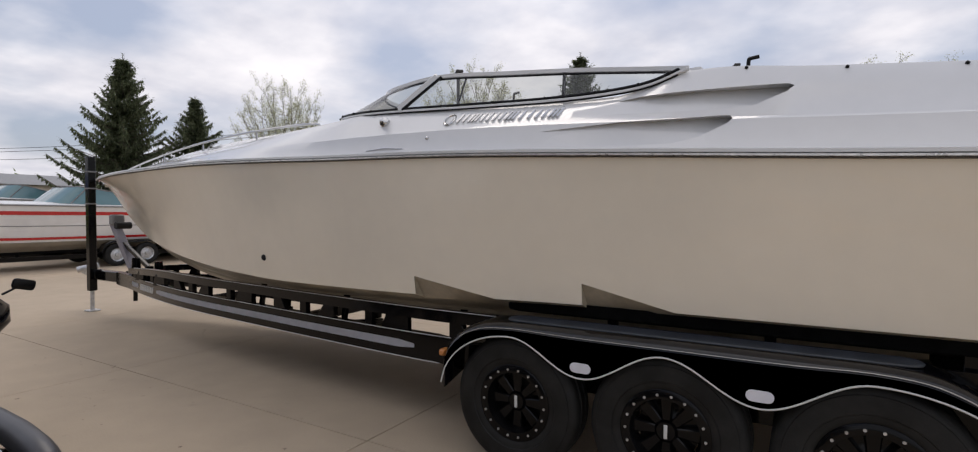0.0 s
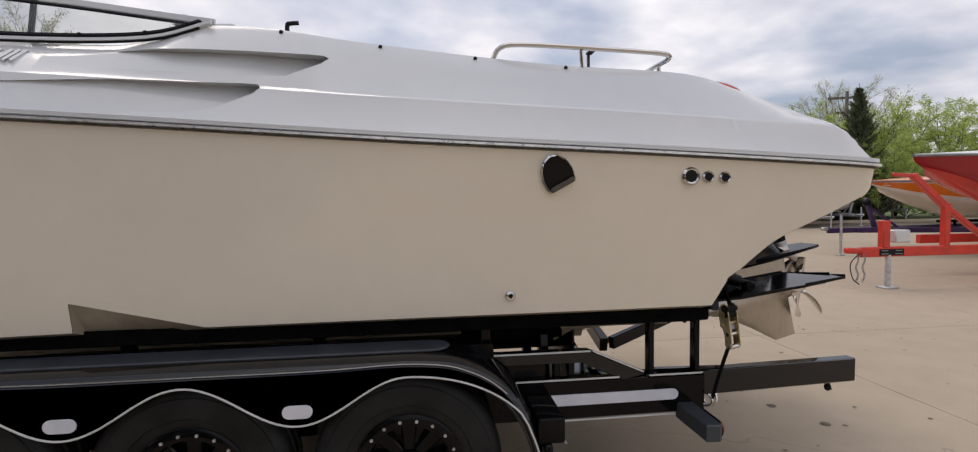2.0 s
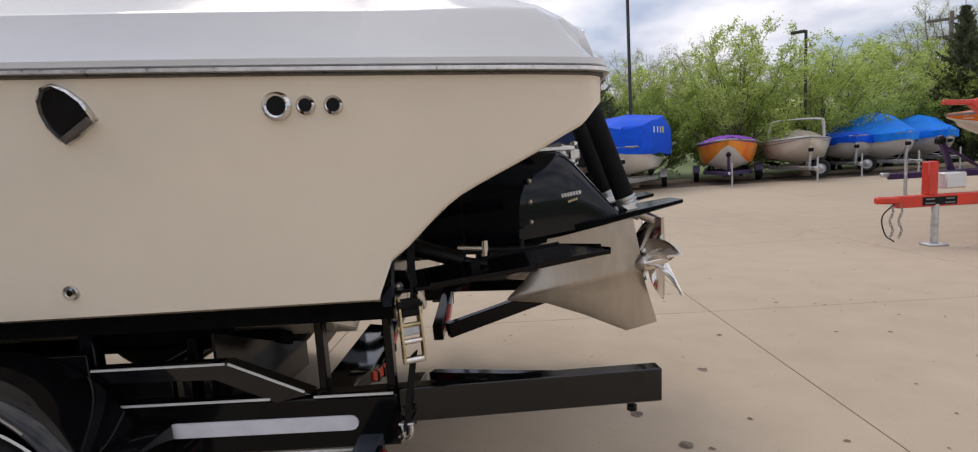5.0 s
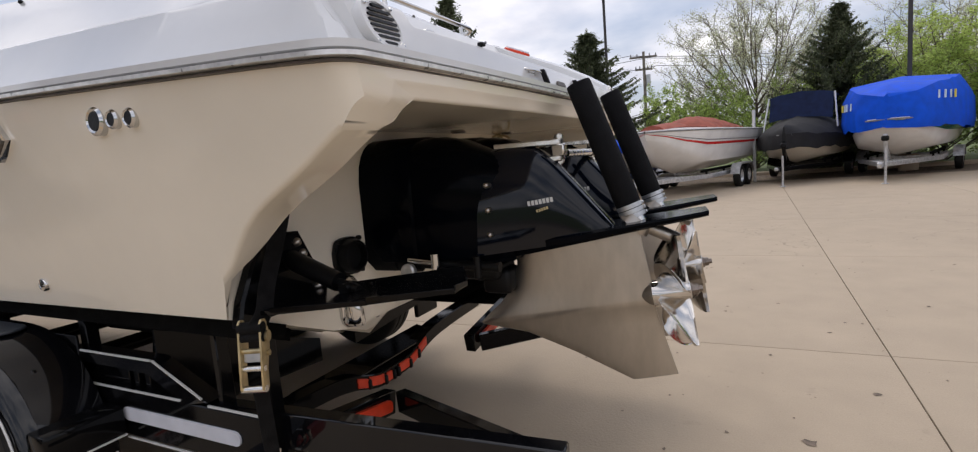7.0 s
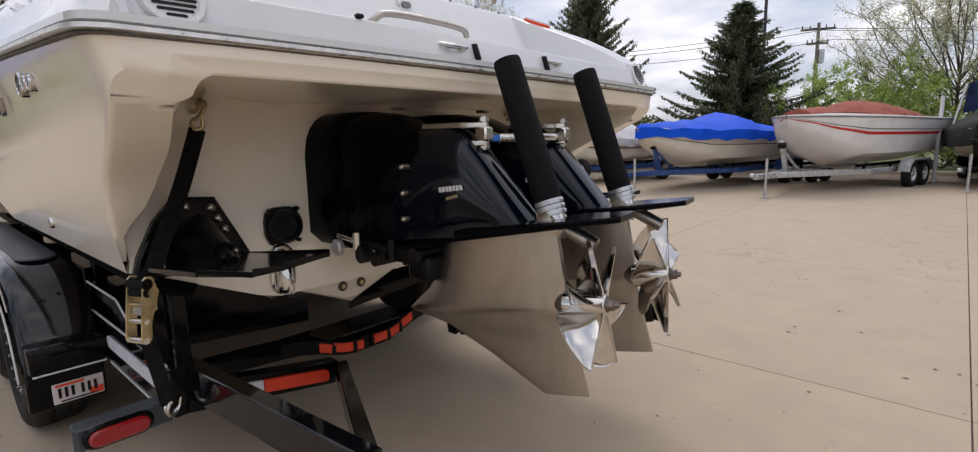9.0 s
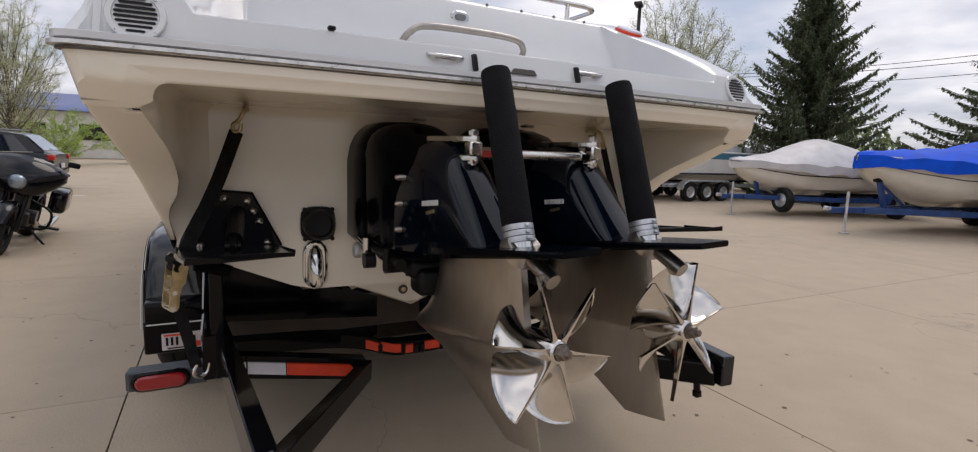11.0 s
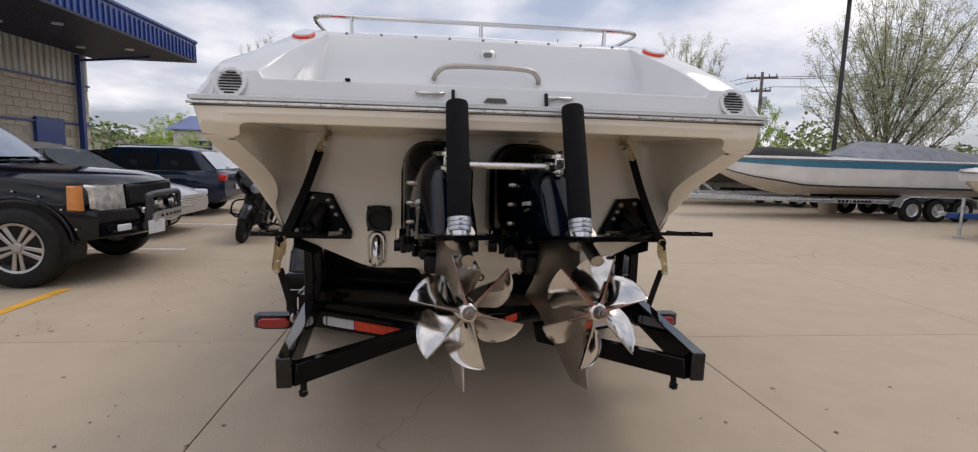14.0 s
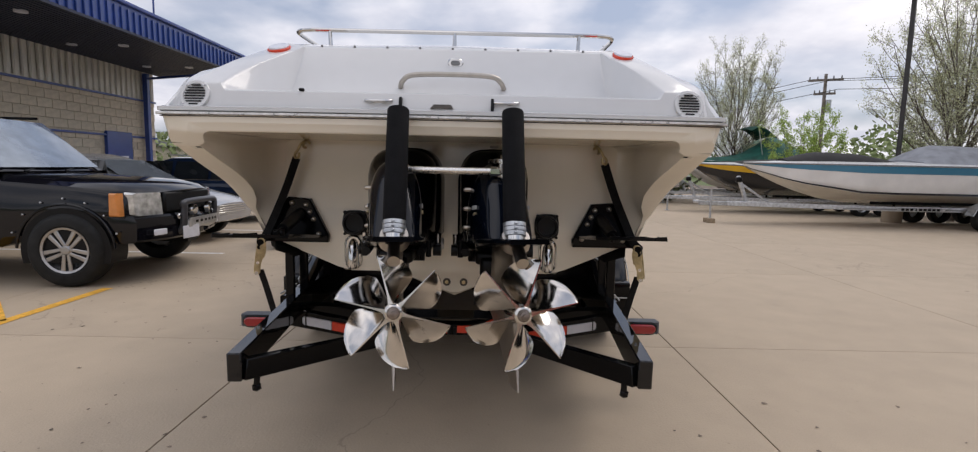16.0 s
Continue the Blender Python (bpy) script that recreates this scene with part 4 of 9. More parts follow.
def build_deckware(root):
    # low bow rails
    for sg in (-1, 1):
        pts = [(-5.05, 0.62, 2.235), (-5.15, 0.66, 2.27), (-6.0, 0.66, 2.262), (-7.0, 0.58, 2.225), (-8.0, 0.45, 2.16), (-8.8, 0.33, 2.09), (-9.35, 0.235, 2.03), (-9.4, 0.22, 2.0)]
        bm = B()
        tube(bm, [(x, sg * y, z) for x, y, z in smoothpath(pts, 5)], 0.011, 8)
        o = part("bow_rail", bm, M["chrome"], root, "low polished bow rail")
        for x, y, z in ((-5.9, 0.66, 2.262), (-6.9, 0.59, 2.23), (-7.9, 0.465, 2.168), (-8.7, 0.345, 2.10)):
            bm = B()
            cyl(bm, (x, sg * y, z), (x, sg * y, z - 0.09), 0.009, 0.012, 8)
            part("rail_stanchion", bm, M["chrome"], o)
    # stern rail on the sunpad
    pts = [(-0.70, -0.90, 2.10), (-0.66, -0.925, 2.165), (-0.55, -0.94, 2.178), (-0.2, -0.945, 2.165), (0.08, -0.935, 2.155), (0.17, -0.90, 2.152), (0.20, -0.82, 2.152)]
    line = smoothpath(pts, 5)
    line = line + [Vector((0.20, y, 2.152)) for y in (-0.4, 0.0, 0.4)] + [Vector((p.x, -p.y, p.z)) for p in reversed(line)]
    bm = B()
    tube(bm, line, 0.0125, 8)
    o = part("stern_rail", bm, M["chrome"], root, "low polished rail round the sunpad")
    for x, y in ((-0.28, -0.945), (-0.28, 0.945), (0.2, -0.72), (0.2, 0.0), (0.2, 0.72)):
        bm = B()
        cyl(bm, (x, y, 2.155), (x + 0.01, y * 0.99, 2.055), 0.010, 0.013, 8)
        part("rail_stanchion", bm, M["chrome"], o)
    # navigation stalks on the aft deck
    for x, y, z, h in ((-1.62, -0.85, 2.225, 0.05), (-3.45, 0.0, 2.40, 0.07)):
        bm = B()
        tube(bm, smoothpath([(x, y, z - 0.05), (x, y, z + h * 0.8), (x + 0.015, y, z + h), (x + 0.05, y, z + h + 0.004)], 4), 0.010, 8)
        part("light_stalk", bm, M["plastic"], root, "black folding light stalk")
    bm = B()
    box(bm, (-1.90, -0.80, 2.255), (0.11, 0.10, 0.035), 0.015, seg=2)
    part("canvas_mount", bm, M["white"], root)
    # swim step: vents, cleats, grab handle, latch, tail lamps, vertical guides
    for sg in (-1, 1):
        m = Matrix.Translation((1.031, sg * 1.092, 1.678)) @ Euler((0, radians(86), 0)).to_matrix().to_4x4()
        bm = B()
        lathe(bm, [(0.0, 0.004), (0.050, 0.004), (0.052, 0.008), (0.064, 0.007), (0.067, 0.002), (0.067, -0.045)], m, 32)
        o = part("air_vent", bm, M["white"], root, "round white louvred vent")
        for k in range(8):
            v = -0.042 + 0.012 * k
            w = 2 * math.sqrt(max(0.0, 0.047**2 - v * v))
            bm = B()
            prism(bm, slot_poly(0, v, w, 0.0065, 3), "x", 0.0, 0.0085, m=Matrix.Translation((1.031, sg * 1.092, 1.678)))
            part("louvre_slot", bm, M["plastic"], o)
        for a, b in ((-1, -1), (-1, 1), (1, -1), (1, 1)):
            bm = B()
            bmesh.ops.create_icosphere(bm, subdivisions=1, radius=0.005, matrix=Matrix.Translation((1.038, sg * 1.092 + a * 0.042, 1.678 + b * 0.042)))
            part("vent_screw", bm, M["chrome"], o)
        # cleat
        bm = B()
        yc = sg * 0.277
        tube(bm, smoothpath([(1.022, yc - 0.062, 1.668), (1.040, yc - 0.045, 1.664), (1.046, yc, 1.663), (1.040, yc + 0.045, 1.664), (1.022, yc + 0.062, 1.668)], 3), [0.004] + [0.0065] * 11 + [0.004], 8)
        for d in (-0.026, 0.026):
            cyl(bm, (1.018, yc + d, 1.664), (1.042, yc + d, 1.664), 0.010, 0.007, 10)
        prism(bm, slot_poly(yc, 1.664, 0.080, 0.020), "x", 1.018, 1.026, 0.002)
        part("stern_cleat", bm, M["chrome"], root, "steel stern cleat", smooth=50)
        bm = B()
        box(bm, (1.034, sg * 0.20 + 0.02, 1.655), (0.022, 0.014, 0.055), 0.003)
        part("latch_stop", bm, M["plastic"], root)
        # oval tail lamp on the hip
        bm = B()
        p = Vector((0.46, sg * 0.915, 1.991))
        mm = Matrix.Translation(p) @ Euler((radians(5 * sg), radians(23), radians(12 * sg))).to_matrix().to_4x4()
        prism(bm, [(0.080 * math.cos(a), 0.050 * math.sin(a)) for a in [2 * math.pi * k / 20 for k in range(20)]], "z", -0.012, 0.005, 0.003, m=mm)
        o = part("tail_lamp", bm, M["redref"], root, "oval red-rimmed lamp")
        bm = B()
        prism(bm, [(0.072 * math.cos(a), 0.043 * math.sin(a)) for a in [2 * math.pi * k / 20 for k in range(20)]], "z", 0.0, 0.014, 0.004, m=mm)
        part("lamp_lens", bm, M["reflect"], o)
    bm = B()
    tube(bm, smoothpath([(0.51, -0.262, 1.795), (0.545, -0.245, 1.822), (0.56, -0.19, 1.850), (0.565, 0.0, 1.856), (0.56, 0.21, 1.850), (0.545, 0.265, 1.822), (0.51, 0.282, 1.795)], 5), 0.0135, 10)
    part("grab_handle", bm, M["steel"], root, "polished curved grab handle")
    bm = B()
    prism(bm, slot_poly(0.02, 1.94, 0.085, 0.055), "x", 0.36, 0.425, 0.006)
    o = part("hatch_latch", bm, M["chrome"], root, "oval chrome hatch latch")
    bm = B()
    prism(bm, slot_poly(0.02, 1.94, 0.05, 0.026), "x", 0.42, 0.431, 0.002)
    part("latch_core", bm, M["grey"], o)
    bm = B()
    prism(bm, [(-0.05, 1.635), (0.05, 1.635), (0.04, 1.652), (-0.035, 1.652)], "x", 1.02, 1.035)
    part("drain_slot", bm, M["gasket"], root, "dark drain slot")
    for k in range(9):
        bm = B()
        bmesh.ops.create_icosphere(bm, subdivisions=1, radius=0.008, matrix=Matrix.Translation((0.352, -0.72 + k * 0.18, 2.030)))
        part("snap_stud", bm, M["grey"], root, smooth=60)
    bm = B()
    box(bm, (0.99, -0.62, 1.708), (0.02, 0.022, 0.012), 0.003)
    part("deck_stud", bm, M["plastic"], root)


boat = thing("powerboat", "long white and cream offshore powerboat on a black trailer", "boat")
build_hull(boat)
build_deck(boat)
build_trim(boat)
build_deckware(boat)


def bow_stern(root):
    """The stern edge is bowed in plan: its corners lie further forward."""
    for ob in root.children_recursive:
        if ob.type == "MESH":
            raked = ob.name.split(".")[0] in ("air_vent", "louvre_slot", "vent_screw", "stern_cleat", "latch_stop", "drain_slot")
            for v in ob.data.vertices:
                if raked:
                    v.co.x -= STERN_RAKE * (v.co.z - 1.60)
                if v.co.x > 0.75:
                    f = min(1.0, (v.co.x - 0.75) / 0.28)
                    v.co.x -= 0.042 * f * f * (3 - 2 * f) * min(1.0, abs(v.co.y) / 1.25) ** 2


bow_stern(boat)


# ---------------------------------------------------------------- stern drives
STEER = 9.0


def build_drive(sg):
    root = thing("stern_drive", "glossy black stern drive with polished steel lower unit and propeller", "boat drive", group="pair of stern drives")
    y0 = sg * 0.2365
    # fixed extension box on the transom
    bm = B()
    def hump(x, w, z0, z1, rnd):
        pts = []
        for a in np.linspace(0, math.pi, 13):
            c, s = math.cos(a), math.sin(a)
            pts.append((x, y0 + w * (abs(c) ** 0.55) * (1 if c >= 0 else -1) * (1 - 0.16 * s), z1 - rnd + rnd * s ** 0.7))
        return pts + [(x, y0 - w, z0 + 0.05), (x, y0 - w * 0.75, z0), (x, y0 + w * 0.75, z0), (x, y0 + w, z0 + 0.05)]
    loft(bm, [hump(TR - 0.01, 0.196, 0.955, 1.485, 0.17), hump(0.40, 0.193, 0.955, 1.485, 0.17), hump(0.52, 0.186, 0.965, 1.480, 0.16), hump(0.535, 0.178, 0.975, 1.470, 0.16)], True, True)
    part("extension_box", bm, M["casting"], root, "glossy black extension box", smooth=45)
    bm = B()
    loft(bm, [hump(0.53, 0.176, 0.98, 1.470, 0.12), hump(0.60, 0.172, 0.98, 1.472, 0.12), hump(0.68, 0.160, 0.97, 1.455, 0.12), hump(0.76, 0.140, 0.97, 1.42, 0.11), hump(0.81, 0.118, 0.98, 1.40, 0.10), hump(0.90, 0.09, 0.99, 1.37, 0.10)], True, True)
    gim = part("gimbal_housing", bm, M["casting"], root, "black gimbal housing", smooth=45)
    for z in (1.276, 1.185, 1.095):
        bm = B()
        cyl(bm, (0.83, y0 - 0.100, z), (0.83, y0 - 0.136, z), 0.011, seg=8)
        bmesh.ops.create_icosphere(bm, subdivisions=2, radius=0.010, matrix=Matrix.Translation((0.83, y0 - 0.137, z)))
        part("housing_bolt", bm, M["steel"], gim)
    bm = B()
    box(bm, (0.66, y0, 1.487), (0.05, 0.045, 0.012), 0.005)
    part("badge_plate", bm, M["steel"], gim)
    # tilt rams under the housing
    for s in (-1, 1):
        bm = B()
        cyl(bm, (0.50, y0 + s * 0.15, 0.99), (0.86, y0 + s * 0.13, 0.975), 0.020, seg=12)
        cyl(bm, (0.44, y0 + s * 0.15, 0.985), (0.53, y0 + s * 0.15, 0.99), 0.034, seg=12)
        part("tilt_ram", bm, M["plastic"], gim)
        bm = B()
        cyl(bm, (0.70, y0 + s * 0.158, 0.985), (0.78, y0 + s * 0.158, 0.983), 0.016, seg=12)
        cyl(bm, (0.78, y0 + s * 0.158, 0.94), (0.78, y0 + s * 0.158, 1.02), 0.014, seg=10)
        cyl(bm, (0.66, y0 + s * 0.17, 0.955), (0.66, y0 + s * 0.21, 0.955), 0.03, seg=14)
        part("ram_fitting", bm, M["plastic"], gim, "dark ram end fitting")
    for s in (-1, 1):
        bm = B()
        cyl(bm, (0.50, y0 + s * 0.19, 1.01), (0.62, y0 + s * 0.19, 1.00), 0.011, seg=10)
        cyl(bm, (0.62, y0 + s * 0.19, 0.965), (0.62, y0 + s * 0.19, 1.035), 0.017, seg=12)
        part("ram_clevis", bm, M["chrome"], gim, "bright ram clevis")
        bm = B()
        lathe(bm, [(0.0, 0.012), (0.026, 0.012), (0.032, 0.006), (0.032, -0.012)], Matrix.Translation((0.50, y0 + s * 0.20, 0.965)) @ Euler((radians(90 if s < 0 else -90), 0, 0)).to_matrix().to_4x4(), 20)
        part("anode", bm, M["galv"], gim, "round grey zinc anode")
        for dx, dy in ((0.66, 0.11), (0.74, 0.06), (0.80, 0.02)):
            bm = B()
            cyl(bm, (dx, y0 + s * dy, 0.905), (dx, y0 + s * dy, 0.96), 0.014, seg=8)
            part("housing_stud", bm, M["plastic"], gim)
    bm = B()
    box(bm, (0.70, y0, 0.945), (0.26, 0.17, 0.07), 0.02, seg=2)
    box(bm, (0.80, y0, 0.90), (0.12, 0.12, 0.10), 0.02, seg=2)
    cyl(bm, (0.62, y0 - 0.12, 0.92), (0.62, y0 + 0.12, 0.92), 0.03, seg=10)
    part("lower_yoke", bm, M["plastic"], gim, smooth=50)
    # swivelling leg
    mz = Matrix.Translation((0.80, y0, 0)) @ pose(0, 0, 0, 0, 0, STEER)

    def w(x, y, z):
        return mz @ Vector((x - 0.80, y, z))

    bm = B()
    crest = pch([0.72, 0.90, 0.965, 1.01, 1.06, 1.10, 1.18, 1.235, 1.265], [1.392, 1.408, 1.402, 1.378, 1.330, 1.283, 1.185, 1.115, 1.075])
    girth = pch([0.72, 0.80, 0.90, 1.0, 1.10, 1.18, 1.265], [0.120, 0.120, 0.119, 0.114, 0.104, 0.095, 0.076])
    rings = []
    for x in list(np.linspace(0.72, 1.235, 24)) + [1.252, 1.265]:
        z, hw = crest(x), girth(x)
        zb = 1.02 + (x - 0.8) * 0.11
        sec = [w(x, -hw * 1.07, zb)]
        for a in np.linspace(math.pi, 0, 25):
            c, t = math.cos(a), math.sin(a)
            sec.append(w(x, hw * (1.05 - 0.12 * t) * abs(c) ** 0.70 * (1 if c >= 0 else -1), zb + (z - zb) * (0.40 + 0.60 * t ** 0.80)))
        rings.append(sec + [w(x, hw * 1.07, zb)])
    loft(bm, rings, True, True)
    leg = part("drive_case", bm, M["navy"], root, "glossy black upper drive case", smooth=65)
    # maker's mark as plain bars
    for k, (l, zz, mm) in enumerate(((0.095, 1.20, M["pin"]), (0.045, 1.172, M["brass"]))):
        for s in (-1, 1):
            bm = B()
            a, b = w(0.955 + 0.03 * k, s * 0.123, zz), w(0.955 + 0.03 * k + l, s * (0.1185 if k == 0 else 0.1205), zz + 0.012)
            n = 7 if k == 0 else 5
            for q in range(n):
                p0, p1 = a.lerp(b, q / n), a.lerp(b, (q + 0.72) / n)
                beam(bm, p0, p1, 0.004, 0.017 if k == 0 else 0.010, 0, up=(0, 0, 1))
            part("maker_mark", bm, mm, leg, kind_stuff(k))
    # splash plate
    bm = B()
    out = [(0.86, 0.075), (0.95, 0.115), (1.15, 0.135), (1.40, 0.112), (1.54, 0.084), (1.560, 0.070)]
    full = out + [(x, -y) for x, y in reversed(out)]
    up = lambda x: 1.045 + (x - 0.86) * 0.125
    drop = lambda x: 0.046 - 0.036 * min(1, (x - 0.86) / 0.55)
    loft(bm, [[w(x, y * 0.93, up(x) - drop(x)) for x, y in full], [w(x, y, up(x) - drop(x) * 0.6) for x, y in full], [w(x, y, up(x) + 0.002) for x, y in full], [w(x, y * 0.93, up(x) + 0.008) for x, y in full]], True, True)
    part("splash_plate", bm, M["casting"], leg, "flat black splash plate", smooth=30)
    # steel lower unit: strut, torpedo, skeg
    bm = B()
    rings = []
    lead = pch([0, 0.25, 0.5, 0.75, 0.9, 1.0], [0.862, 0.868, 0.850, 0.795, 0.735, 0.700])
    for t in np.linspace(0, 1, 14):
        z = 1.045 - 0.305 * t
        x0, x1 = lead(t), 1.325 + 0.055 * t
        bulge = 1 + 0.12 * math.exp(-((t - 1.0) / 0.2) ** 2)
        foil = [(0, 0.001), (0.05, 0.014), (0.16, 0.027), (0.4, 0.034), (0.7, 0.030), (0.93, 0.020), (1, 0.012)]
        pts = foil + [(u, -v) for u, v in reversed(foil)]
        rings.append([w(x0 + (x1 - x0) * u, v * bulge, z + (x0 + (x1 - x0) * u - 0.86) * 0.125) for u, v in pts])
    skeg = [(0.715, 0.712, 1.372, 0.80, 0.034), (0.89, 0.684, 1.388, 0.738, 0.026), (1.08, 0.606, 1.415, 0.642, 0.016), (1.285, 0.506, 1.446, 0.536, 0.005)]
    for x0, z0, x1, z1, hw in skeg:
        pts = foil + [(u, -v) for u, v in reversed(foil)]
        rings.append([w(x0 + (x1 - x0) * u, v / 0.034 * hw, z0 + (z1 - z0) * u) for u, v in pts])
    loft(bm, rings, True, True)
    low = part("lower_unit", bm, M["steel"], root, "satin steel lower unit with long skeg", smooth=50)
    ax0, ax1 = w(0.72, 0, 0.745), w(1.375, 0, 0.838)
    mt, ll = align(ax0, ax1)
    bm = B()
    lathe(bm, [(0.018, ll - 0.05), (0.036, ll - 0.025), (0.045, ll - 0.006), (0.046, ll), (0.001, ll + 0.002)], mt, 24)
    part("shaft_collar", bm, M["steel"], low, smooth=60)
    # propeller
    hub0, hub1 = w(1.38, 0, 0.838), w(1.50, 0, 0.853)
    mp, hl = align(hub0, hub1)
    bm = B()
    lathe(bm, [(0.049, -0.012), (0.048, 0.02), (0.041, 0.06), (0.036, hl - 0.012), (0.031, hl - 0.002), (0.024, hl), (0.022, hl - 0.006), (0.001, hl - 0.006)], mp, 28)
    prop = part("propeller", bm, M["prop"], root, "six-bladed polished cleaver propeller", smooth=50)
    bm = B()
    lathe(bm, [(0.024, hl - 0.008), (0.024, hl + 0.006), (0.019, hl + 0.007), (0.019, hl + 0.024), (0.012, hl + 0.026), (0.011, hl + 0.038), (0.001, hl + 0.039)], mp, 6)
    part("prop_nut", bm, M["nut"], prop, "worn steel propeller nut")
    # local frame: axis aft, up
    axis = (hub1 - hub0).normalized()
    rgt = Vector((0, 0, 1)).cross(axis).normalized()
    upv = axis.cross(rgt)
    spread = pch([0.028, 0.06, 0.10, 0.135, 0.165, 0.185, 0.200, 0.209, 0.2135, 0.216], [40, 44, 47, 46.5, 37, 28, 19, 11.5, 5.5, 1.0])
    web = lambda r: 0.0052 * (1 - 0.62 * (r / 0.216)) + 0.011 * math.exp(-((r - 0.026) / 0.017) ** 1.0)
    for k in range(6):
        a0 = radians((105.5 if sg < 0 else 71) + 60 * k)
        d = -1 if sg < 0 else 1
        tang = (rgt * -math.sin(a0) + upv * math.cos(a0)) * d
        rings = []
        for r in list(np.linspace(0.028, 0.18, 14)) + [0.19, 0.198, 0.204, 0.209, 0.2125, 0.215]:
            wid = radians(spread(r))
            t = r / 0.216
            rad0 = rgt * math.cos(a0) + upv * math.sin(a0)
            w0 = web(r)
            te = hub0 + axis * (hl - 0.004 - 0.004 * t) + rad0 * r
            f_, b_ = [te - tang * w0, te + tang * w0 * 0.6], []
            for u in np.linspace(0.0, 1, 9):
                ang = a0 + d * (wid * u + 0.55 * w0 / r * (1 - u))
                xx = hl - 0.012 - 0.105 * (wid * u / radians(47)) * (1 - 0.10 * t) + 0.010 * math.sin(math.pi * u) * (0.4 - t)
                rad = rgt * math.cos(ang) + upv * math.sin(ang)
                th = (0.013 * (1 - u) ** 1.2 + 0.0022) * (1 - 0.45 * t)
                f_.append(hub0 + axis * xx + rad * r)
                b_.append(hub0 + axis * (xx - th) + rad * r - tang * w0 * (1 - u) ** 3)
            rings.append(f_ + list(reversed(b_)))
        bm = B()
        loft(bm, rings, True, True)
        part("blade", bm, M["prop"], prop, smooth=42)
    # exhaust riser: foam-covered pipe with clamps
    yb = w(1.31, 0, 0).y
    p0, p1 = Vector((1.315, yb, 1.10)), Vector((1.135, yb - 0.012, 1.615))
    at = lambda t: p0.lerp(p1, t)
    bm = B()
    cyl(bm, at(-0.02), at(0.12), 0.037, seg=20)
    pipe = part("riser_pipe", bm, M["chrome"], root, "exhaust riser in a black foam sleeve")
    bm = B()
    mm, l = align(at(0.075), at(1.0))
    lathe(bm, [(0.030, 0.0), (0.043, 0.003), (0.046, 0.05), (0.0455, l - 0.01), (0.043, l), (0.036, l), (0.034, l - 0.06), (0.0, l - 0.06)], mm, 24)
    part("foam_sleeve", bm, M["hose"], pipe, "black foam sleeve", smooth=50)
    for t in (0.035, 0.068, 0.101):
        bm = B()
        mm, l = align(at(t), at(t + 0.03))
        lathe(bm, [(0.038, 0), (0.0455, 0.001), (0.046, l / 2), (0.0455, l), (0.038, l)], mm, 24)
        box(bm, (0, 0.047, l / 2), (0.014, 0.012, 0.010), 0.002, m=mm)
        part("hose_clamp", bm, M["galv"], pipe)
    bm = B()
    cyl(bm, w(1.31, 0, 1.09), w(1.335, 0, 1.118), 0.062, 0.055, seg=20)
    part("pipe_flange", bm, M["steel"], pipe)
    bm = B()
    cyl(bm, w(1.36, 0, 1.085), w(1.46, 0, 1.035), 0.024, seg=14)
    part("pipe_spout", bm, M["steel"], pipe)
    # steering arm
    bm = B()
    b = w(1.06, 0.0, 1.378)
    for z in (1.412, 1.352):
        poly = [(0.82, -0.036), (0.98, -0.038), (1.04, -0.032), (1.068, -0.018), (1.078, 0.0), (1.068, 0.018), (1.04, 0.032), (0.98, 0.038), (0.82, 0.036)]
        loft(bm, [[w(x, y * q, z + dz) for x, y in poly] for dz, q in ((-0.010, 0.86), (-0.007, 1), (0.007, 1), (0.010, 0.86))], True, True)
    box(bm, (b.x, b.y, 1.382), (0.050, 0.044, 0.048), 0.006)
    cyl(bm, (b.x, b.y, 1.330), (b.x, b.y, 1.442), 0.010, seg=12)
    for z in (1.335, 1.425):
        cyl(bm, (b.x, b.y, z), (b.x, b.y, z + 0.013), 0.018, seg=6)
    part("steering_arm", bm, M["bright"], root, "bright steel steering arm with clevis pin")
    return b


def kind_stuff(k):
    return "pale maker's mark in bars" if k == 0 else "small yellow bars"


arm_p = build_drive(-1)
arm_s = build_drive(1)
bm = B()
cyl(bm, arm_p + Vector((0.0, 0.0, -0.01)), arm_s + Vector((0.0, 0.0, -0.01)), 0.016, seg=14)
tie = solo("tie_bar", bm, M["bright"], "steel tie bar linking the two stern drives", "tie bar")
for e, s in ((arm_p, 1), (arm_s, -1)):
    bm = B()
    cyl(bm, e + Vector((0, s * 0.01, -0.01)), e + Vector((0, s * 0.06, -0.01)), 0.021, seg=6)
    part("tie_nut", bm, M["chrome"], tie)


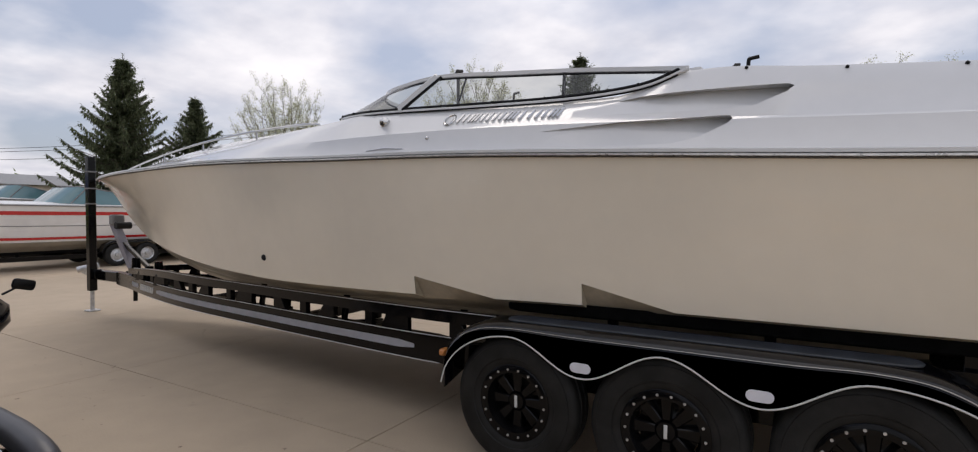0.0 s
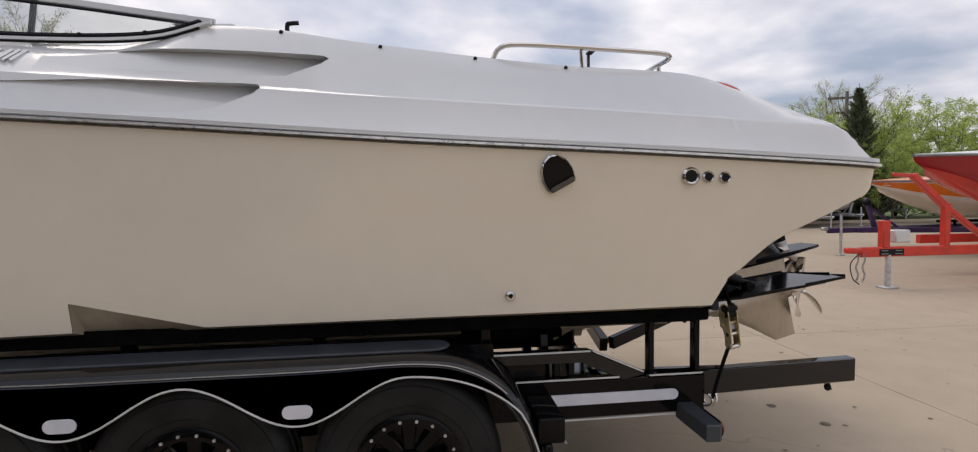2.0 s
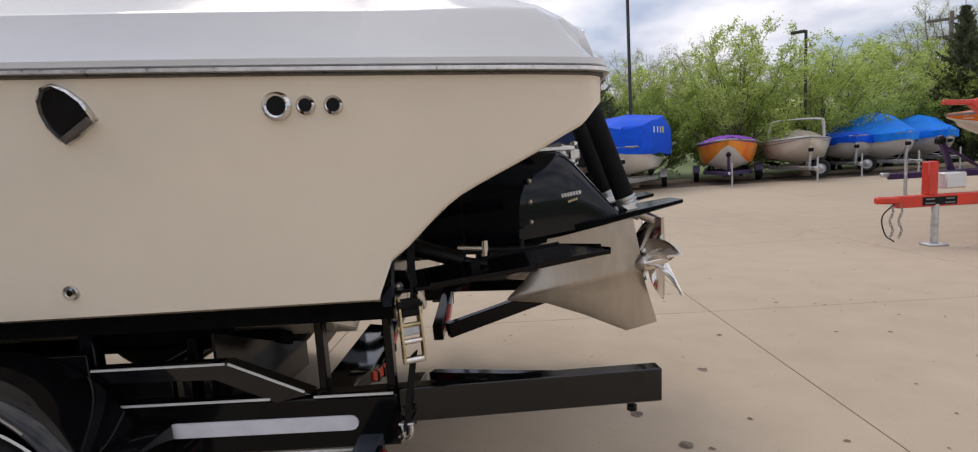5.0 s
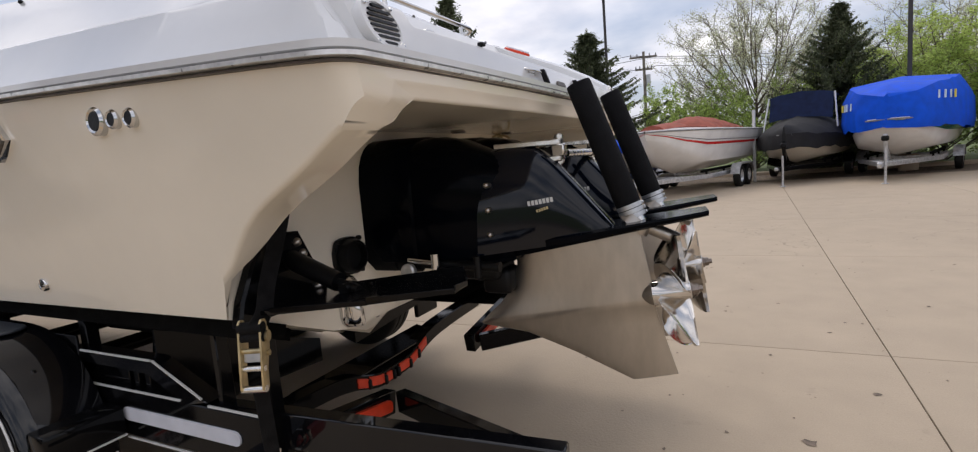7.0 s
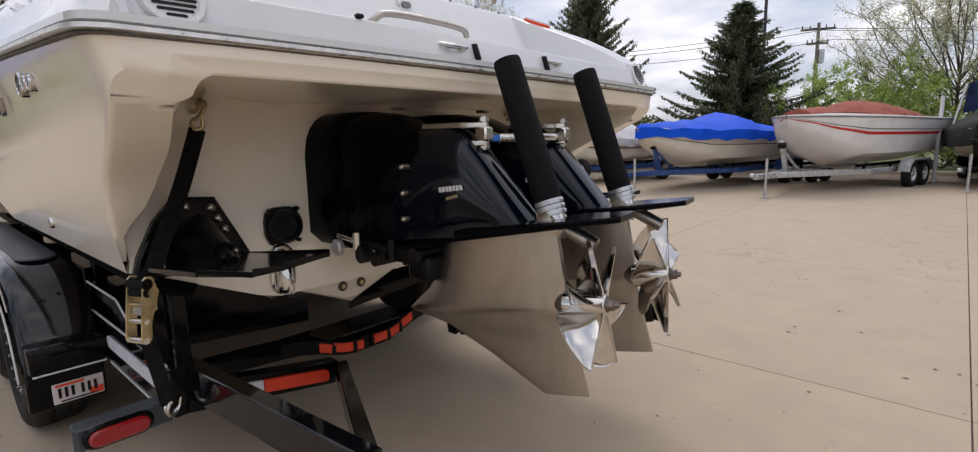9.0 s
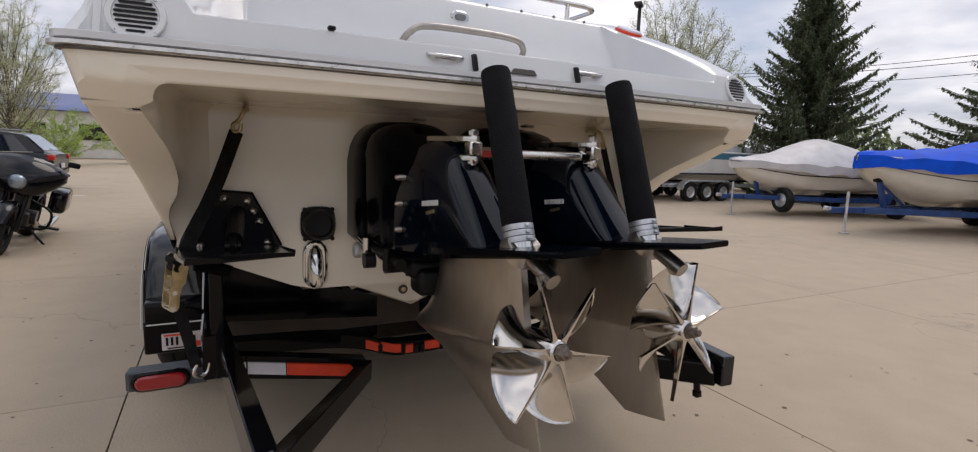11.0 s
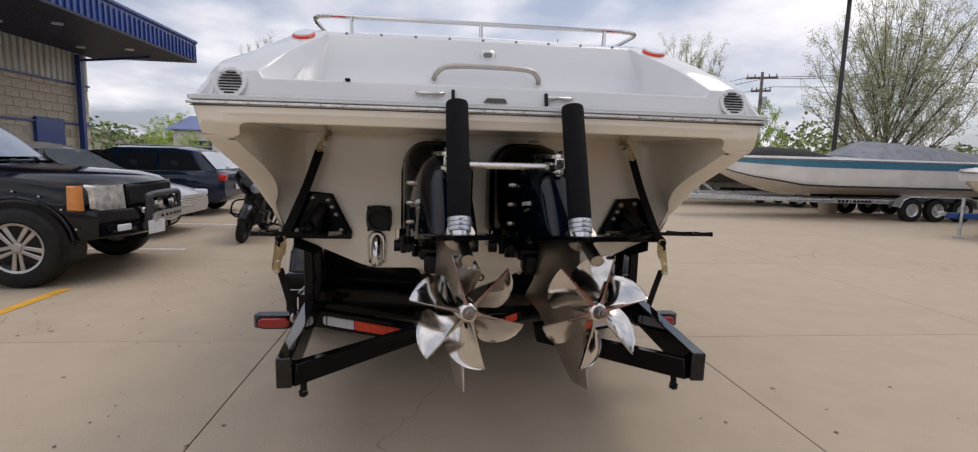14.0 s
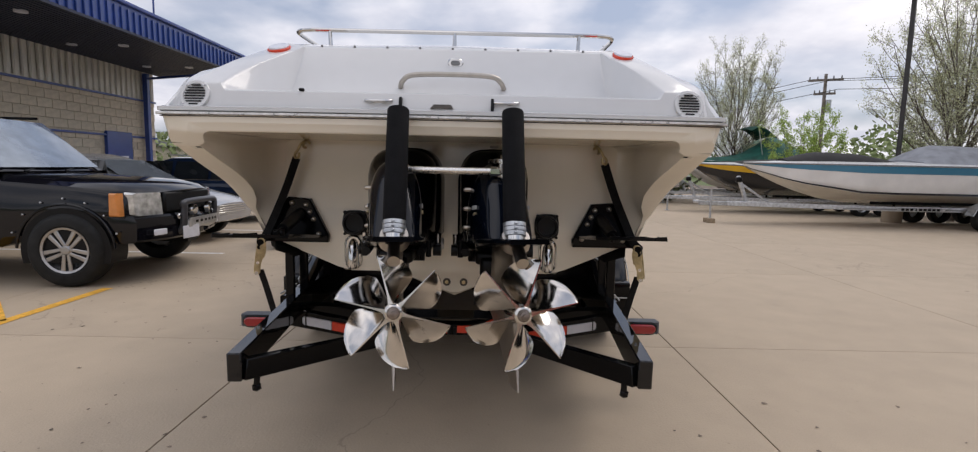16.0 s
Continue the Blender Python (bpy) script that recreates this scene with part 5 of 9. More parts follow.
def build_tab(sg):
    """Trim tab: bracket, plate with lips and a ram."""
    root = thing("trim_tab", "black trim tab plate with bracket and ram on the transom", "trim tab", group="pair of trim tabs")
    s = sg
    bm = B()
    prism(bm, [(s * 1.075, 0.935), (s * 0.705, 0.935), (s * 0.70, 0.975), (s * 0.805, 1.185), (s * 0.93, 1.195), (s * 1.0, 1.12), (s * 1.055, 1.01)], "x", TR, TR + 0.045, 0.008)
    br = part("tab_bracket", bm, M["black"], root, "black bolted bracket")
    for y, z in ((0.99, 0.98), (0.755, 0.985), (0.825, 1.15), (0.905, 1.16), (0.785, 1.07), (0.805, 1.11)):
        bm = B()
        bmesh.ops.create_icosphere(bm, subdivisions=2, radius=0.016, matrix=Matrix.Translation((TR + 0.046, s * y, z)))
        part("bracket_bolt", bm, M["steel"], br)
    bm = B()
    slope = lambda x: 0.975 + 0.125 * (x - 0.33) + (0.010 if s > 0 else -0.012)
    outline = [(0.33, 1.03), (0.46, 1.06), (0.80, 1.045), (1.044, 1.006), (1.03, 0.92), (0.91, 0.72), (0.33, 0.73)]
    loft(bm, [[(x, s * y, slope(x) + dz) for x, y in outline] for dz in (0.0, 0.012)], True, True)
    plate = part("tab_plate", bm, M["black"], root, "flat black tab plate")
    for (xa, ya), (xb, yb) in zip(outline[1:], outline[2:]):
        bm = B()
        beam(bm, (xa, s * ya, slope(xa) + 0.014), (xb, s * yb, slope(xb) + 0.006), 0.005, 0.014, 0.001)
        part("tab_lip", bm, M["black"], plate)
    bm = B()
    cyl(bm, (TR + 0.05, s * 0.86, 1.10), (0.56, s * 0.88, 1.035), 0.032, 0.030, 14)
    cyl(bm, (0.56, s * 0.88, 1.035), (0.64, s * 0.885, 1.016), 0.014, seg=10)
    part("tab_ram", bm, M["plastic"], root)
    bm = B()
    cyl(bm, (0.60, s * 0.86, 1.02), (0.60, s * 0.91, 1.02), 0.018, seg=10)
    part("ram_pin", bm, M["plastic"], root)


for sg in (-1, 1):
    build_tab(sg)


# ---------------------------------------------------------------- trailer
HUBS = (-2.784, -1.944, -1.104)
RAIL = pch([-9.9, -9.3, -8.5, -7.0, -5.6, -4.4, -3.5, 0.4], [-0.10, -0.22, -0.42, -0.70, -0.84, -0.94, -0.99, -1.0])


def rail_loft(bm, xs, z0, z1, w, sg, dz=lambda x: 0.0):
    rings = []
    for x in xs:
        y = RAIL(x)
        a, b = z0 + dz(x), z1 + dz(x)
        rings.append([(x, -sg * y, a), (x, -sg * (y + w), a), (x, -sg * (y + w), b), (x, -sg * y, b)])
    loft(bm, rings, True, True)
    bmesh.ops.bevel(bm, geom=[e for e in bm.edges if abs((e.verts[0].co - e.verts[1].co).normalized().x) > 0.5], offset=0.006, segments=1, affect="EDGES")


def wheel(root, x, sg):
    """Trailer wheel: ribbed tyre, black bolted rim."""
    m = Matrix.Translation((x, sg * 1.15, 0.385)) @ Euler((radians(-90 if sg > 0 else 90), 0, 0)).to_matrix().to_4x4()
    r = 0.385
    bm = B()
    lathe(bm, [(0.215, -0.09), (0.25, -0.115), (0.32, -0.122), (0.355, -0.112), (0.376, -0.095), (r, -0.075), (r, -0.04), (r - 0.008, -0.036), (r - 0.008, -0.026), (r, -0.022), (r, 0.022), (r - 0.008, 0.026), (r - 0.008, 0.036), (r, 0.04), (r, 0.075),
               (0.376, 0.095), (0.355, 0.112), (0.342, 0.114), (0.340, 0.119), (0.30, 0.123), (0.262, 0.120), (0.258, 0.113), (0.235, 0.112), (0.218, 0.10)], m, 56)
    ty = part("wheel", bm, M["rubber"], root, "black tyre on a black bolted rim", smooth=35)
    bm = B()
    lathe(bm, [(0.216, -0.09), (0.222, 0.09), (0.220, 0.104), (0.210, 0.110), (0.172, 0.108), (0.168, 0.098), (0.155, 0.045), (0.15, -0.09)], m, 40)
    rim = part("rim", bm, M["black"], ty, "black rim ringed with bright bolts", smooth=40)
    bm = B()
    lathe(bm, [(0.0, 0.075), (0.045, 0.072), (0.052, 0.062), (0.055, 0.03), (0.075, 0.02), (0.15, 0.015)], m, 32)
    for k in range(8):
        a = 2 * math.pi * k / 8
        mk = m @ Euler((0, 0, a)).to_matrix().to_4x4()
        prism(bm, [(0.05, -0.022), (0.165, -0.034), (0.172, 0.034), (0.05, 0.022)], "z", 0.018, 0.062, 0.006, m=mk)
    part("wheel_spokes", bm, M["black"], ty)
    bm = B()
    box(bm, (0, 0, 0.077), (0.018, 0.07, 0.004), 0.002, m=m)
    part("hub_mark", bm, M["pin"], ty)
    for k in range(18):
        a = 2 * math.pi * k / 18
        bm = B()
        cyl(bm, m @ Vector((0.193 * math.cos(a), 0.193 * math.sin(a), 0.105)), m @ Vector((0.193 * math.cos(a), 0.193 * math.sin(a), 0.114)), 0.0072, seg=6)
        part("rim_bolt", bm, M["galv"], ty)


def fender(root, sg):
    path = smoothpath([(-3.285, 0, 0.46), (-3.27, 0, 0.60), (-3.20, 0, 0.72), (-3.07, 0, 0.805), (-2.86, 0, 0.843), (-2.3, 0, 0.848), (-1.5, 0, 0.848), (-1.02, 0, 0.845), (-0.82, 0, 0.80), (-0.68, 0, 0.705), (-0.59, 0, 0.57), (-0.545, 0, 0.43)], 5)
    bm = B()
    rings = []
    mid = Vector((-1.94, 0, 0.3))
    for p in path:
        i = (mid - p)
        i.y = 0
        i = Vector((max(-1, min(1, i.x / 0.8)) ** 3, 0, -1)).normalized()
        rings.append([(p + i * d + Vector((0, sg * y, 0))) for y, d in ((1.02, 0.0), (1.225, 0.002), (1.262, 0.012), (1.288, 0.034), (1.300, 0.066), (1.296, 0.068), (1.02, 0.012))])
    loft(bm, rings, True, True)
    f = part("fender", bm, M["fender"], root, "black three-wheel fender with scalloped skirt", smooth=50)
    # skirt scallops
    def low(x):
        if x < HUBS[0]:
            return 0.385 + 0.385 * math.sqrt(max(0, 1 - ((x - HUBS[0]) / 0.485) ** 2))
        if x > HUBS[2]:
            return 0.385 + 0.385 * math.sqrt(max(0, 1 - ((x - HUBS[2]) / 0.545) ** 2))
        d = (x - HUBS[0]) / 0.84
        return 0.685 + 0.085 * math.cos(2 * math.pi * d)
    upper = [r[3] for r in rings]
    ups = [(p.x, p.z - 0.01) for p in upper]
    bm = B()
    xs = np.linspace(-3.26, -0.565, 100)
    ux, uz = [p[0] for p in ups], [p[1] for p in ups]
    grid = [[(x, sg * 1.300, min(low(x), np.interp(x, ux, uz))), (x, sg * 1.300, np.interp(x, ux, uz))] for x in xs]
    loft(bm, grid, False, False)
    bmesh.ops.solidify(bm, geom=bm.faces[:], thickness=0.012)
    part("fender_skirt", bm, M["fender"], f)
    bm = B()
    tube(bm, [(x, sg * 1.304, min(low(x), np.interp(x, ux, uz)) + 0.004) for x in xs], 0.0042, 6)
    part("edge_stripe", bm, M["pin"], f, "white pinstripe edge")
    bm = B()
    tube(bm, [r[3] + Vector((0, sg * 0.004, -0.002)) for r in rings[12:46]], 0.0035, 6)
    part("shoulder_stripe", bm, M["steel"], f)
    bm = B()
    prism(bm, slot_poly(-1.9, sg * 1.13, 1.95, 0.16), "z", 0.842, 0.854, 0.004)
    part("step_pad", bm, M["satin"], f, "matt grey non-slip top")
    for x in ((HUBS[0] + HUBS[1]) / 2, (HUBS[1] + HUBS[2]) / 2):
        bm = B()
        prism(bm, slot_poly(x, 0.66, 0.115, 0.052), "y", sg * 1.299, sg * 1.306, 0.001)
        part("oval_reflector", bm, M["reflect"], f, "white oval reflector")
    bm = B()
    box(bm, (-3.31, sg * 1.20, 0.60), (0.04, 0.07, 0.04), 0.008)
    part("side_marker", bm, M["amber"], f, "amber marker lamp")
    # inner liner behind the wheels
    bm = B()
    box(bm, (-1.92, sg * 1.005, 0.66), (2.4, 0.012, 0.30), 0.003)
    part("fender_liner", bm, M["black"], f)
    # rear panel and number plate with plain bars
    bm = B()
    box(bm, (-0.53, sg * 1.155, 0.36), (0.035, 0.27, 0.18), 0.008)
    part("mud_panel", bm, M["black"], f)
    bm = B()
    box(bm, (-0.515, sg * 1.145, 0.504), (0.12, 0.265, 0.115), 0.014, seg=2)
    st = part("rear_step", bm, M["black"], f)
    bm = B()
    beam(bm, (-0.453, sg * 1.02, 0.447), (-0.453, sg * 1.27, 0.447), 0.007, 0.006, 0)
    part("pinstripe", bm, M["pin"], st)
    if sg < 0:
        bm = B()
        box(bm, (-0.506, -1.121, 0.333), (0.006, 0.180, 0.090), 0.003)
        pl = part("number_plate", bm, mat("plate_white", (0.62, 0.55, 0.55), 0.4, var=0.06), root, "white and red number plate with dark bars")
        for yy, ww, zz, hh in ((-1.150, 0.10, 0.368, 0.010), (-1.060, 0.05, 0.310, 0.030)):
            bm = B()
            box(bm, (-0.5025, yy, zz), (0.003, ww, hh))
            part("plate_band", bm, M["redref"], pl)
        for k in range(6):
            bm = B()
            box(bm, (-0.502, -1.187 + k * 0.0225 + (0.012 if k > 2 else 0), 0.335), (0.004, 0.011, 0.044))
            part("plate_bar", bm, M["plastic"], pl)
        bm = B()
        box(bm, (-0.5025, -1.121, 0.298), (0.003, 0.13, 0.006))
        part("plate_line", bm, M["plastic"], pl)


def build_trailer():
    root = thing("boat_trailer", "black triple-axle boat trailer with white stripes and red reflectors", "trailer")
    for sg in (-1, 1):
        bm = B()
        rail_loft(bm, list(np.linspace(-9.9, -3.2, 40)) + [-2, -1, 0.31], 0.45, 0.63, 0.075, sg, lambda x: 0.0 if x < -3.5 else -0.02)
        rail = part("main_rail", bm, M["black"], root, "black main rail with white reflective strip", smooth=30)
        bm = B()
        rail_loft(bm, list(np.linspace(-9.3, -3.0, 34)), 0.732, 0.81, 0.06, sg, lambda x: -0.08 * max(0, (-x - 7.5) / 1.8) ** 1.5)
        up = part("upper_rail", bm, M["black"], root, "slim black upper rail", smooth=30)
        bm = B()
        tube(bm, [(x, -sg * (RAIL(x) - 0.001), 0.812 - 0.08 * max(0, (-x - 7.5) / 1.8) ** 1.5) for x in np.linspace(-9.0, -3.05, 30)], 0.003, 5)
        part("pinstripe", bm, M["pin"], up)
        x, k = -9.0, 0
        while x < -3.2:
            bm = B()
            wd = (0.08, 0.11, 0.07, 0.20, 0.09)[k % 5]
            y = RAIL(x) + 0.035
            lean = (0.0, 0.10, 0.0, 0.06, -0.08)[k % 5]
            prism(bm, [(x - wd / 2 - max(0, lean), 0.61), (x + wd / 2 - min(0, lean), 0.61), (x + wd / 2, 0.745), (x - wd / 2, 0.745)], "y", -sg * (y - 0.025), -sg * (y + 0.025), 0.003)
            part("rail_post", bm, M["black"], up)
            x += (0.34, 0.46, 0.30, 0.52, 0.38)[k % 5]
            k += 1
        for x0, x1 in ((-8.0, -3.72), (-9.1, -8.75)):
            bm = B()
            rings = []
            for x in np.linspace(x0, x1, 30):
                y = RAIL(x) - 0.003
                t = min(1, (x - x0) / 0.03, (x1 - x) / 0.03) if x0 < x < x1 else 0.4
                rings.append([(x, -sg * y, 0.54 - 0.028 * max(0.5, t)), (x, -sg * y, 0.54 + 0.028 * max(0.5, t))])
            loft(bm, rings, False, False)
            bmesh.ops.solidify(bm, geom=bm.faces[:], thickness=0.004)
            part("reflective_strip", bm, M["reflect"], rail, "white reflective strip")
        # lettering block between the strips, as slanted bars
        for k in range(8):
            bm = B()
            x = -8.62 + k * 0.068
            p0, p1 = Vector((x, -sg * (RAIL(x) - 0.004), 0.505)), Vector((x + 0.02, -sg * (RAIL(x + 0.02) - 0.004), 0.575))
            beam(bm, p0, p1, 0.004, 0.026, 0, up=(1, 0, 0))
            part("letter_bar", bm, M["pin"], rail)
        for z, xa, xb in ((0.632, -8.4, -3.4), (0.447, -8.4, -3.5)):
            bm = B()
            tube(bm, [(x, -sg * (RAIL(x) - 0.002), z) for x in np.linspace(xa, xb, 24)], 0.003, 5)
            part("pinstripe", bm, M["pin"], rail)
        for x in HUBS:
            wheel(root, x, sg)
        fender(root, sg)
        # rear side frame: window bars, slanted gusset, strip
        s = sg
        bm = B()
        prism(bm, [(-0.85, 0.70), (-0.83, 0.748), (-0.26, 0.748), (0.02, 0.625), (-0.10, 0.60), (-0.30, 0.70)], "y", s * 1.0, s * 0.93, 0.004)
        g = part("rear_gusset", bm, M["fender"], root, "black slanted gusset with pinstripe")
        # backing plate added to keep the opening below the gusset bar dark
        bm = B()
        box(bm, (-0.66, s * 0.955, 0.655), (0.38, 0.03, 0.13), 0.003)
        part("gusset_web", bm, M["black"], g)
        for x in (-0.415, -0.345):
            bm = B()
            box(bm, (x, s * 0.955, 0.66), (0.03, 0.04, 0.12), 0.003)
            part("gusset_post", bm, M["black"], g)
        for a, b in (((-0.82, 0.75), (-0.26, 0.75)), ((-0.25, 0.75), (0.0, 0.638)), ((-0.70, 0.618), (-0.12, 0.618)), ((0.03, 0.618), (0.30, 0.618)), ((-0.48, 0.424), (0.16, 0.424))):
            bm = B()
            beam(bm, (a[0], s * 1.002, a[1]), (b[0], s * 1.002, b[1]), 0.006, 0.007, 0)
            part("pinstripe", bm, M["pin"], g)
        bm = B()
        prism(bm, slot_poly(-0.155, 0.521, 0.66, 0.052), "y", s * 0.998, s * 1.006, 0.001)
        part("reflective_strip", bm, M["reflect"], g, "white reflective strip")
        # aft guard arm with diagonal brace
        bm = B()
        beam(bm, (-0.02, s * 0.965 + 0.012, 0.552), (1.24, s * 0.857 + 0.024, 0.535), 0.06, 0.125, 0.005)
        arm = part("guard_arm", bm, M["fender"], root, "black guard arm behind the frame")
        bm = B()
        beam(bm, (1.20, s * 0.835 + 0.02, 0.515), (0.34, s * 0.365 + 0.01, 0.385), 0.05, 0.090, 0.004)
        part("diagonal_brace", bm, M["black"], arm)
        bm = B()
        cyl(bm, (1.14, s * 0.80 + 0.02, 0.49), (1.15, s * 0.80 + 0.02, 0.42), 0.014, seg=8)
        bmesh.ops.create_icosphere(bm, subdivisions=1, radius=0.022, matrix=Matrix.Translation((1.15, s * 0.80 + 0.02, 0.415)))
        part("guard_pin", bm, M["black"], arm)
        # tail lamp on a wing plate
        bm = B()
        prism(bm, [(0.17, s * 0.99), (0.255, s * 0.99), (0.25, s * 1.255), (0.235, s * 1.268), (0.175, s * 1.262)], "z", 0.398, 0.475, 0.005)
        wing = part("lamp_wing", bm, M["satin"], root, "matt black lamp bracket")
        bm = B()
        prism(bm, slot_poly(s * 1.148, 0.436, 0.205, 0.080), "x", 0.245, 0.268, 0.008)
        tl = part("lamp_housing", bm, M["black"], root)
        bm = B()
        prism(bm, slot_poly(s * 1.148, 0.436, 0.175, 0.056), "x", 0.262, 0.282, 0.007)
        part("tail_lens", bm, M["redlens"], tl, "red oval tail lamp")
        # bunk board, its posts and brackets
        bm = B()
        prism(bm, [(s * 1.02, 0.945), (s * 0.88, 0.885), (s * 0.90, 0.845), (s * 1.02, 0.880)], "x", -2.95, 0.325, 0.012)
        bunk = part("bunk", bm, M["carpet"], root, "black carpeted bunk under the chine")
        for x in (0.288, 0.055, -0.75, -1.5, -2.3):
            bm = B()
            box(bm, (x, s * 0.945, 0.735), (0.028 if x > 0 else 0.05, 0.05, 0.27), 0.004)
            part("bunk_post", bm, M["black"], bunk)
        bm = B()
        box(bm, (-0.60, s * 0.78, 0.80), (0.50, 0.10, 0.05), 0.008)
        part("inner_bunk", bm, M["carpet"], bunk)
        bm = B()
        prism(bm, [(s * 0.45, 0.70), (s * 0.32, 0.645), (s * 0.33, 0.585), (s * 0.46, 0.64)], "x", -6.5, -0.30, 0.01)
        part("keel_bunk", bm, M["carpet"], bunk)
        # rear V crossmember with tape
        bm = B()
        beam(bm, (0.30, s * 0.95, 0.487), (0.28, s * 0.36, 0.376), 0.06, 0.10, 0.004)
        cm = part("rear_crossmember", bm, M["black"], root, "black rear crossmember with red and white tape")
        for y0, y1, mm, end in ((0.862, 0.694, M["reflect"], 0), (0.690, 0.413, M["redref"], 1)):
            bm = B()
            zt = lambda y: 0.487 - 0.188 * (0.95 - y)
            hh = 0.025
            top = [(s * y, zt(y) + hh * k) for y, k in ((y0, 0.55 if not end else 1.0), (y0 - 0.010, 1.0), (y1 + 0.010, 1.0), (y1, 0.55 if end else 1.0))]
            low = [(s * y, zt(y) - hh * k) for y, k in ((y1, 0.55 if end else 1.0), (y1 + 0.010, 1.0), (y0 - 0.010, 1.0), (y0, 0.55 if not end else 1.0))]
            prism(bm, top + low, "x", 0.318, 0.336)
            part("reflective_tape", bm, mm, cm)
        bm = B()
        box(bm, (0.337, s * 0.842, 0.467), (0.006, 0.006, 0.085), 0.001)
        part("cable_tie", bm, M["plastic"], cm)
        # hangers under the hull between rail and bunks
        for x in (-0.45, -3.4, -4.6, -5.8):
            y = abs(RAIL(x))
            bm = B()
            beam(bm, (x, s * (y - 0.03), 0.56), (x, s * 0.36, 0.56 - 0.06), 0.06, 0.08, 0.004)
            beam(bm, (x, s * 0.40, 0.55), (x, s * 0.40, 0.68), 0.05, 0.05, 0.003, up=(1, 0, 0))
            beam(bm, (x, s * (y - 0.12), 0.56), (x, s * (y - 0.16), min(0.86, 0.80)), 0.04, 0.04, 0.003, up=(1, 0, 0))
            part("frame_hanger", bm, M["black"], root)
    for x in (0.0, -3.6, -5.4, -7.2):
        bm = B()
        y = abs(RAIL(x)) - 0.05
        if x > -0.5:
            dip = pch([0.0, 0.10, 0.20, 0.28, 0.45, 0.95], [0.338, 0.338, 0.362, 0.392, 0.425, 0.45])
            loft(bm, [[(x + dx, yy, dip(abs(yy)) + dz) for dx, dz in ((-0.04, -0.036), (0.036, -0.036), (0.04, -0.032), (0.04, 0.032), (0.036, 0.036), (-0.04, 0.036))] for yy in np.linspace(-y, y, 41)], True, True)
        else:
            beam(bm, (x, -y, 0.49), (x, y, 0.49), 0.08, 0.09, 0.004)
        cm = part("crossmember", bm, M["black"], root)
        if x > -0.5:
            for ya, yb, dz in ((-0.285, -0.215, -0.004), (-0.205, -0.10, 0.004), (-0.075, -0.035, -0.003), (0.03, 0.115, 0.003), (0.135, 0.20, -0.002), (0.215, 0.29, 0.003)):
                bm = B()
                loft(bm, [[(0.040, yy, dip(abs(yy)) + dz - 0.024), (0.0475, yy, dip(abs(yy)) + dz - 0.021), (0.0475, yy, dip(abs(yy)) + dz + 0.021), (0.040, yy, dip(abs(yy)) + dz + 0.024)] for yy in np.linspace(ya, yb, 5)], True, True)
                part("reflective_tape", bm, M["redref"], cm, "red reflective tape")
            for yy in (-0.21, -0.088, -0.02, 0.018, 0.125, 0.207):
                bm = B()
                box(bm, (0.046, yy, dip(abs(yy)) - 0.008), (0.022, 0.022, 0.050), 0.006)
                part("tape_clip", bm, M["plastic"], cm)
    bm = B()
    prism(bm, [(-0.16, 0.50), (0.03, 0.42), (0.03, -0.42), (-0.16, -0.50)], "z", 0.405, 0.415, 0.002)
    part("deck_plate", bm, M["fender"], root, "glossy black plate inside the rear frame")
    # added black sheets: stand in for the shade under the hull, stop light passing
    for s in (-1, 1):
        bm = B()
        prism(bm, [(s * 0.94, 0.47), (s * 0.94, 0.84), (s * 0.55, 0.68), (s * 0.13, 0.53), (s * 0.13, 0.41)], "x", -0.33, -0.32)
        part("bulkhead_plate", bm, M["black"], root, "added black sheet standing in for the shade under the hull")
    for x in HUBS:
        bm = B()
        cyl(bm, (x, -1.08, 0.385), (x, 1.08, 0.385), 0.05, seg=14)
        part("axle", bm, M["black"], root)
    # tongue, coupler, winch post, bow stop, tall post and jack
    bm = B()
    beam(bm, (-8.6, 0, 0.54), (-10.9, 0, 0.54), 0.12, 0.15, 0.01)
    tg = part("tongue", bm, M["black"], root, "black trailer tongue")
    bm = B()
    beam(bm, (-10.85, 0, 0.56), (-11.15, 0, 0.58), 0.10, 0.12, 0.03)
    cyl(bm, (-11.05, -0.12, 0.60), (-10.9, 0.1, 0.66), 0.05, seg=14)
    part("coupler", bm, M["galv"], tg, "worn metal coupler")
    bm = B()
    beam(bm, (-9.55, 0.0, 0.60), (-10.15, 0.0, 1.33), 0.10, 0.10, 0.006)
    wp = part("winch_post", bm, mat("grey_post", (0.22, 0.21, 0.24), 0.4, var=0.1), root, "grey slanted winch post")
    bm = B()
    beam(bm, (-9.0, 0.0, 0.62), (-10.0, 0.0, 1.10), 0.05, 0.05, 0.004)
    part("post_brace", bm, M["black"], wp)
    bm = B()
    box(bm, (-10.08, 0.0, 1.38), (0.14, 0.16, 0.16), 0.02)
    part("winch", bm, M["grey"], wp)
    bm = B()
    cyl(bm, (-9.9, -0.10, 1.30), (-9.9, 0.10, 1.30), 0.05, seg=12)
    part("bow_roller", bm, M["rubber"], wp)
    for x, y, z in ((-9.3, -0.12, 0.86), (-9.15, 0.1, 0.80), (-9.0, -0.1, 0.76)):
        bm = B()
        cyl(bm, (x, y, 0.60), (x, y, z), 0.06, 0.05, 12)
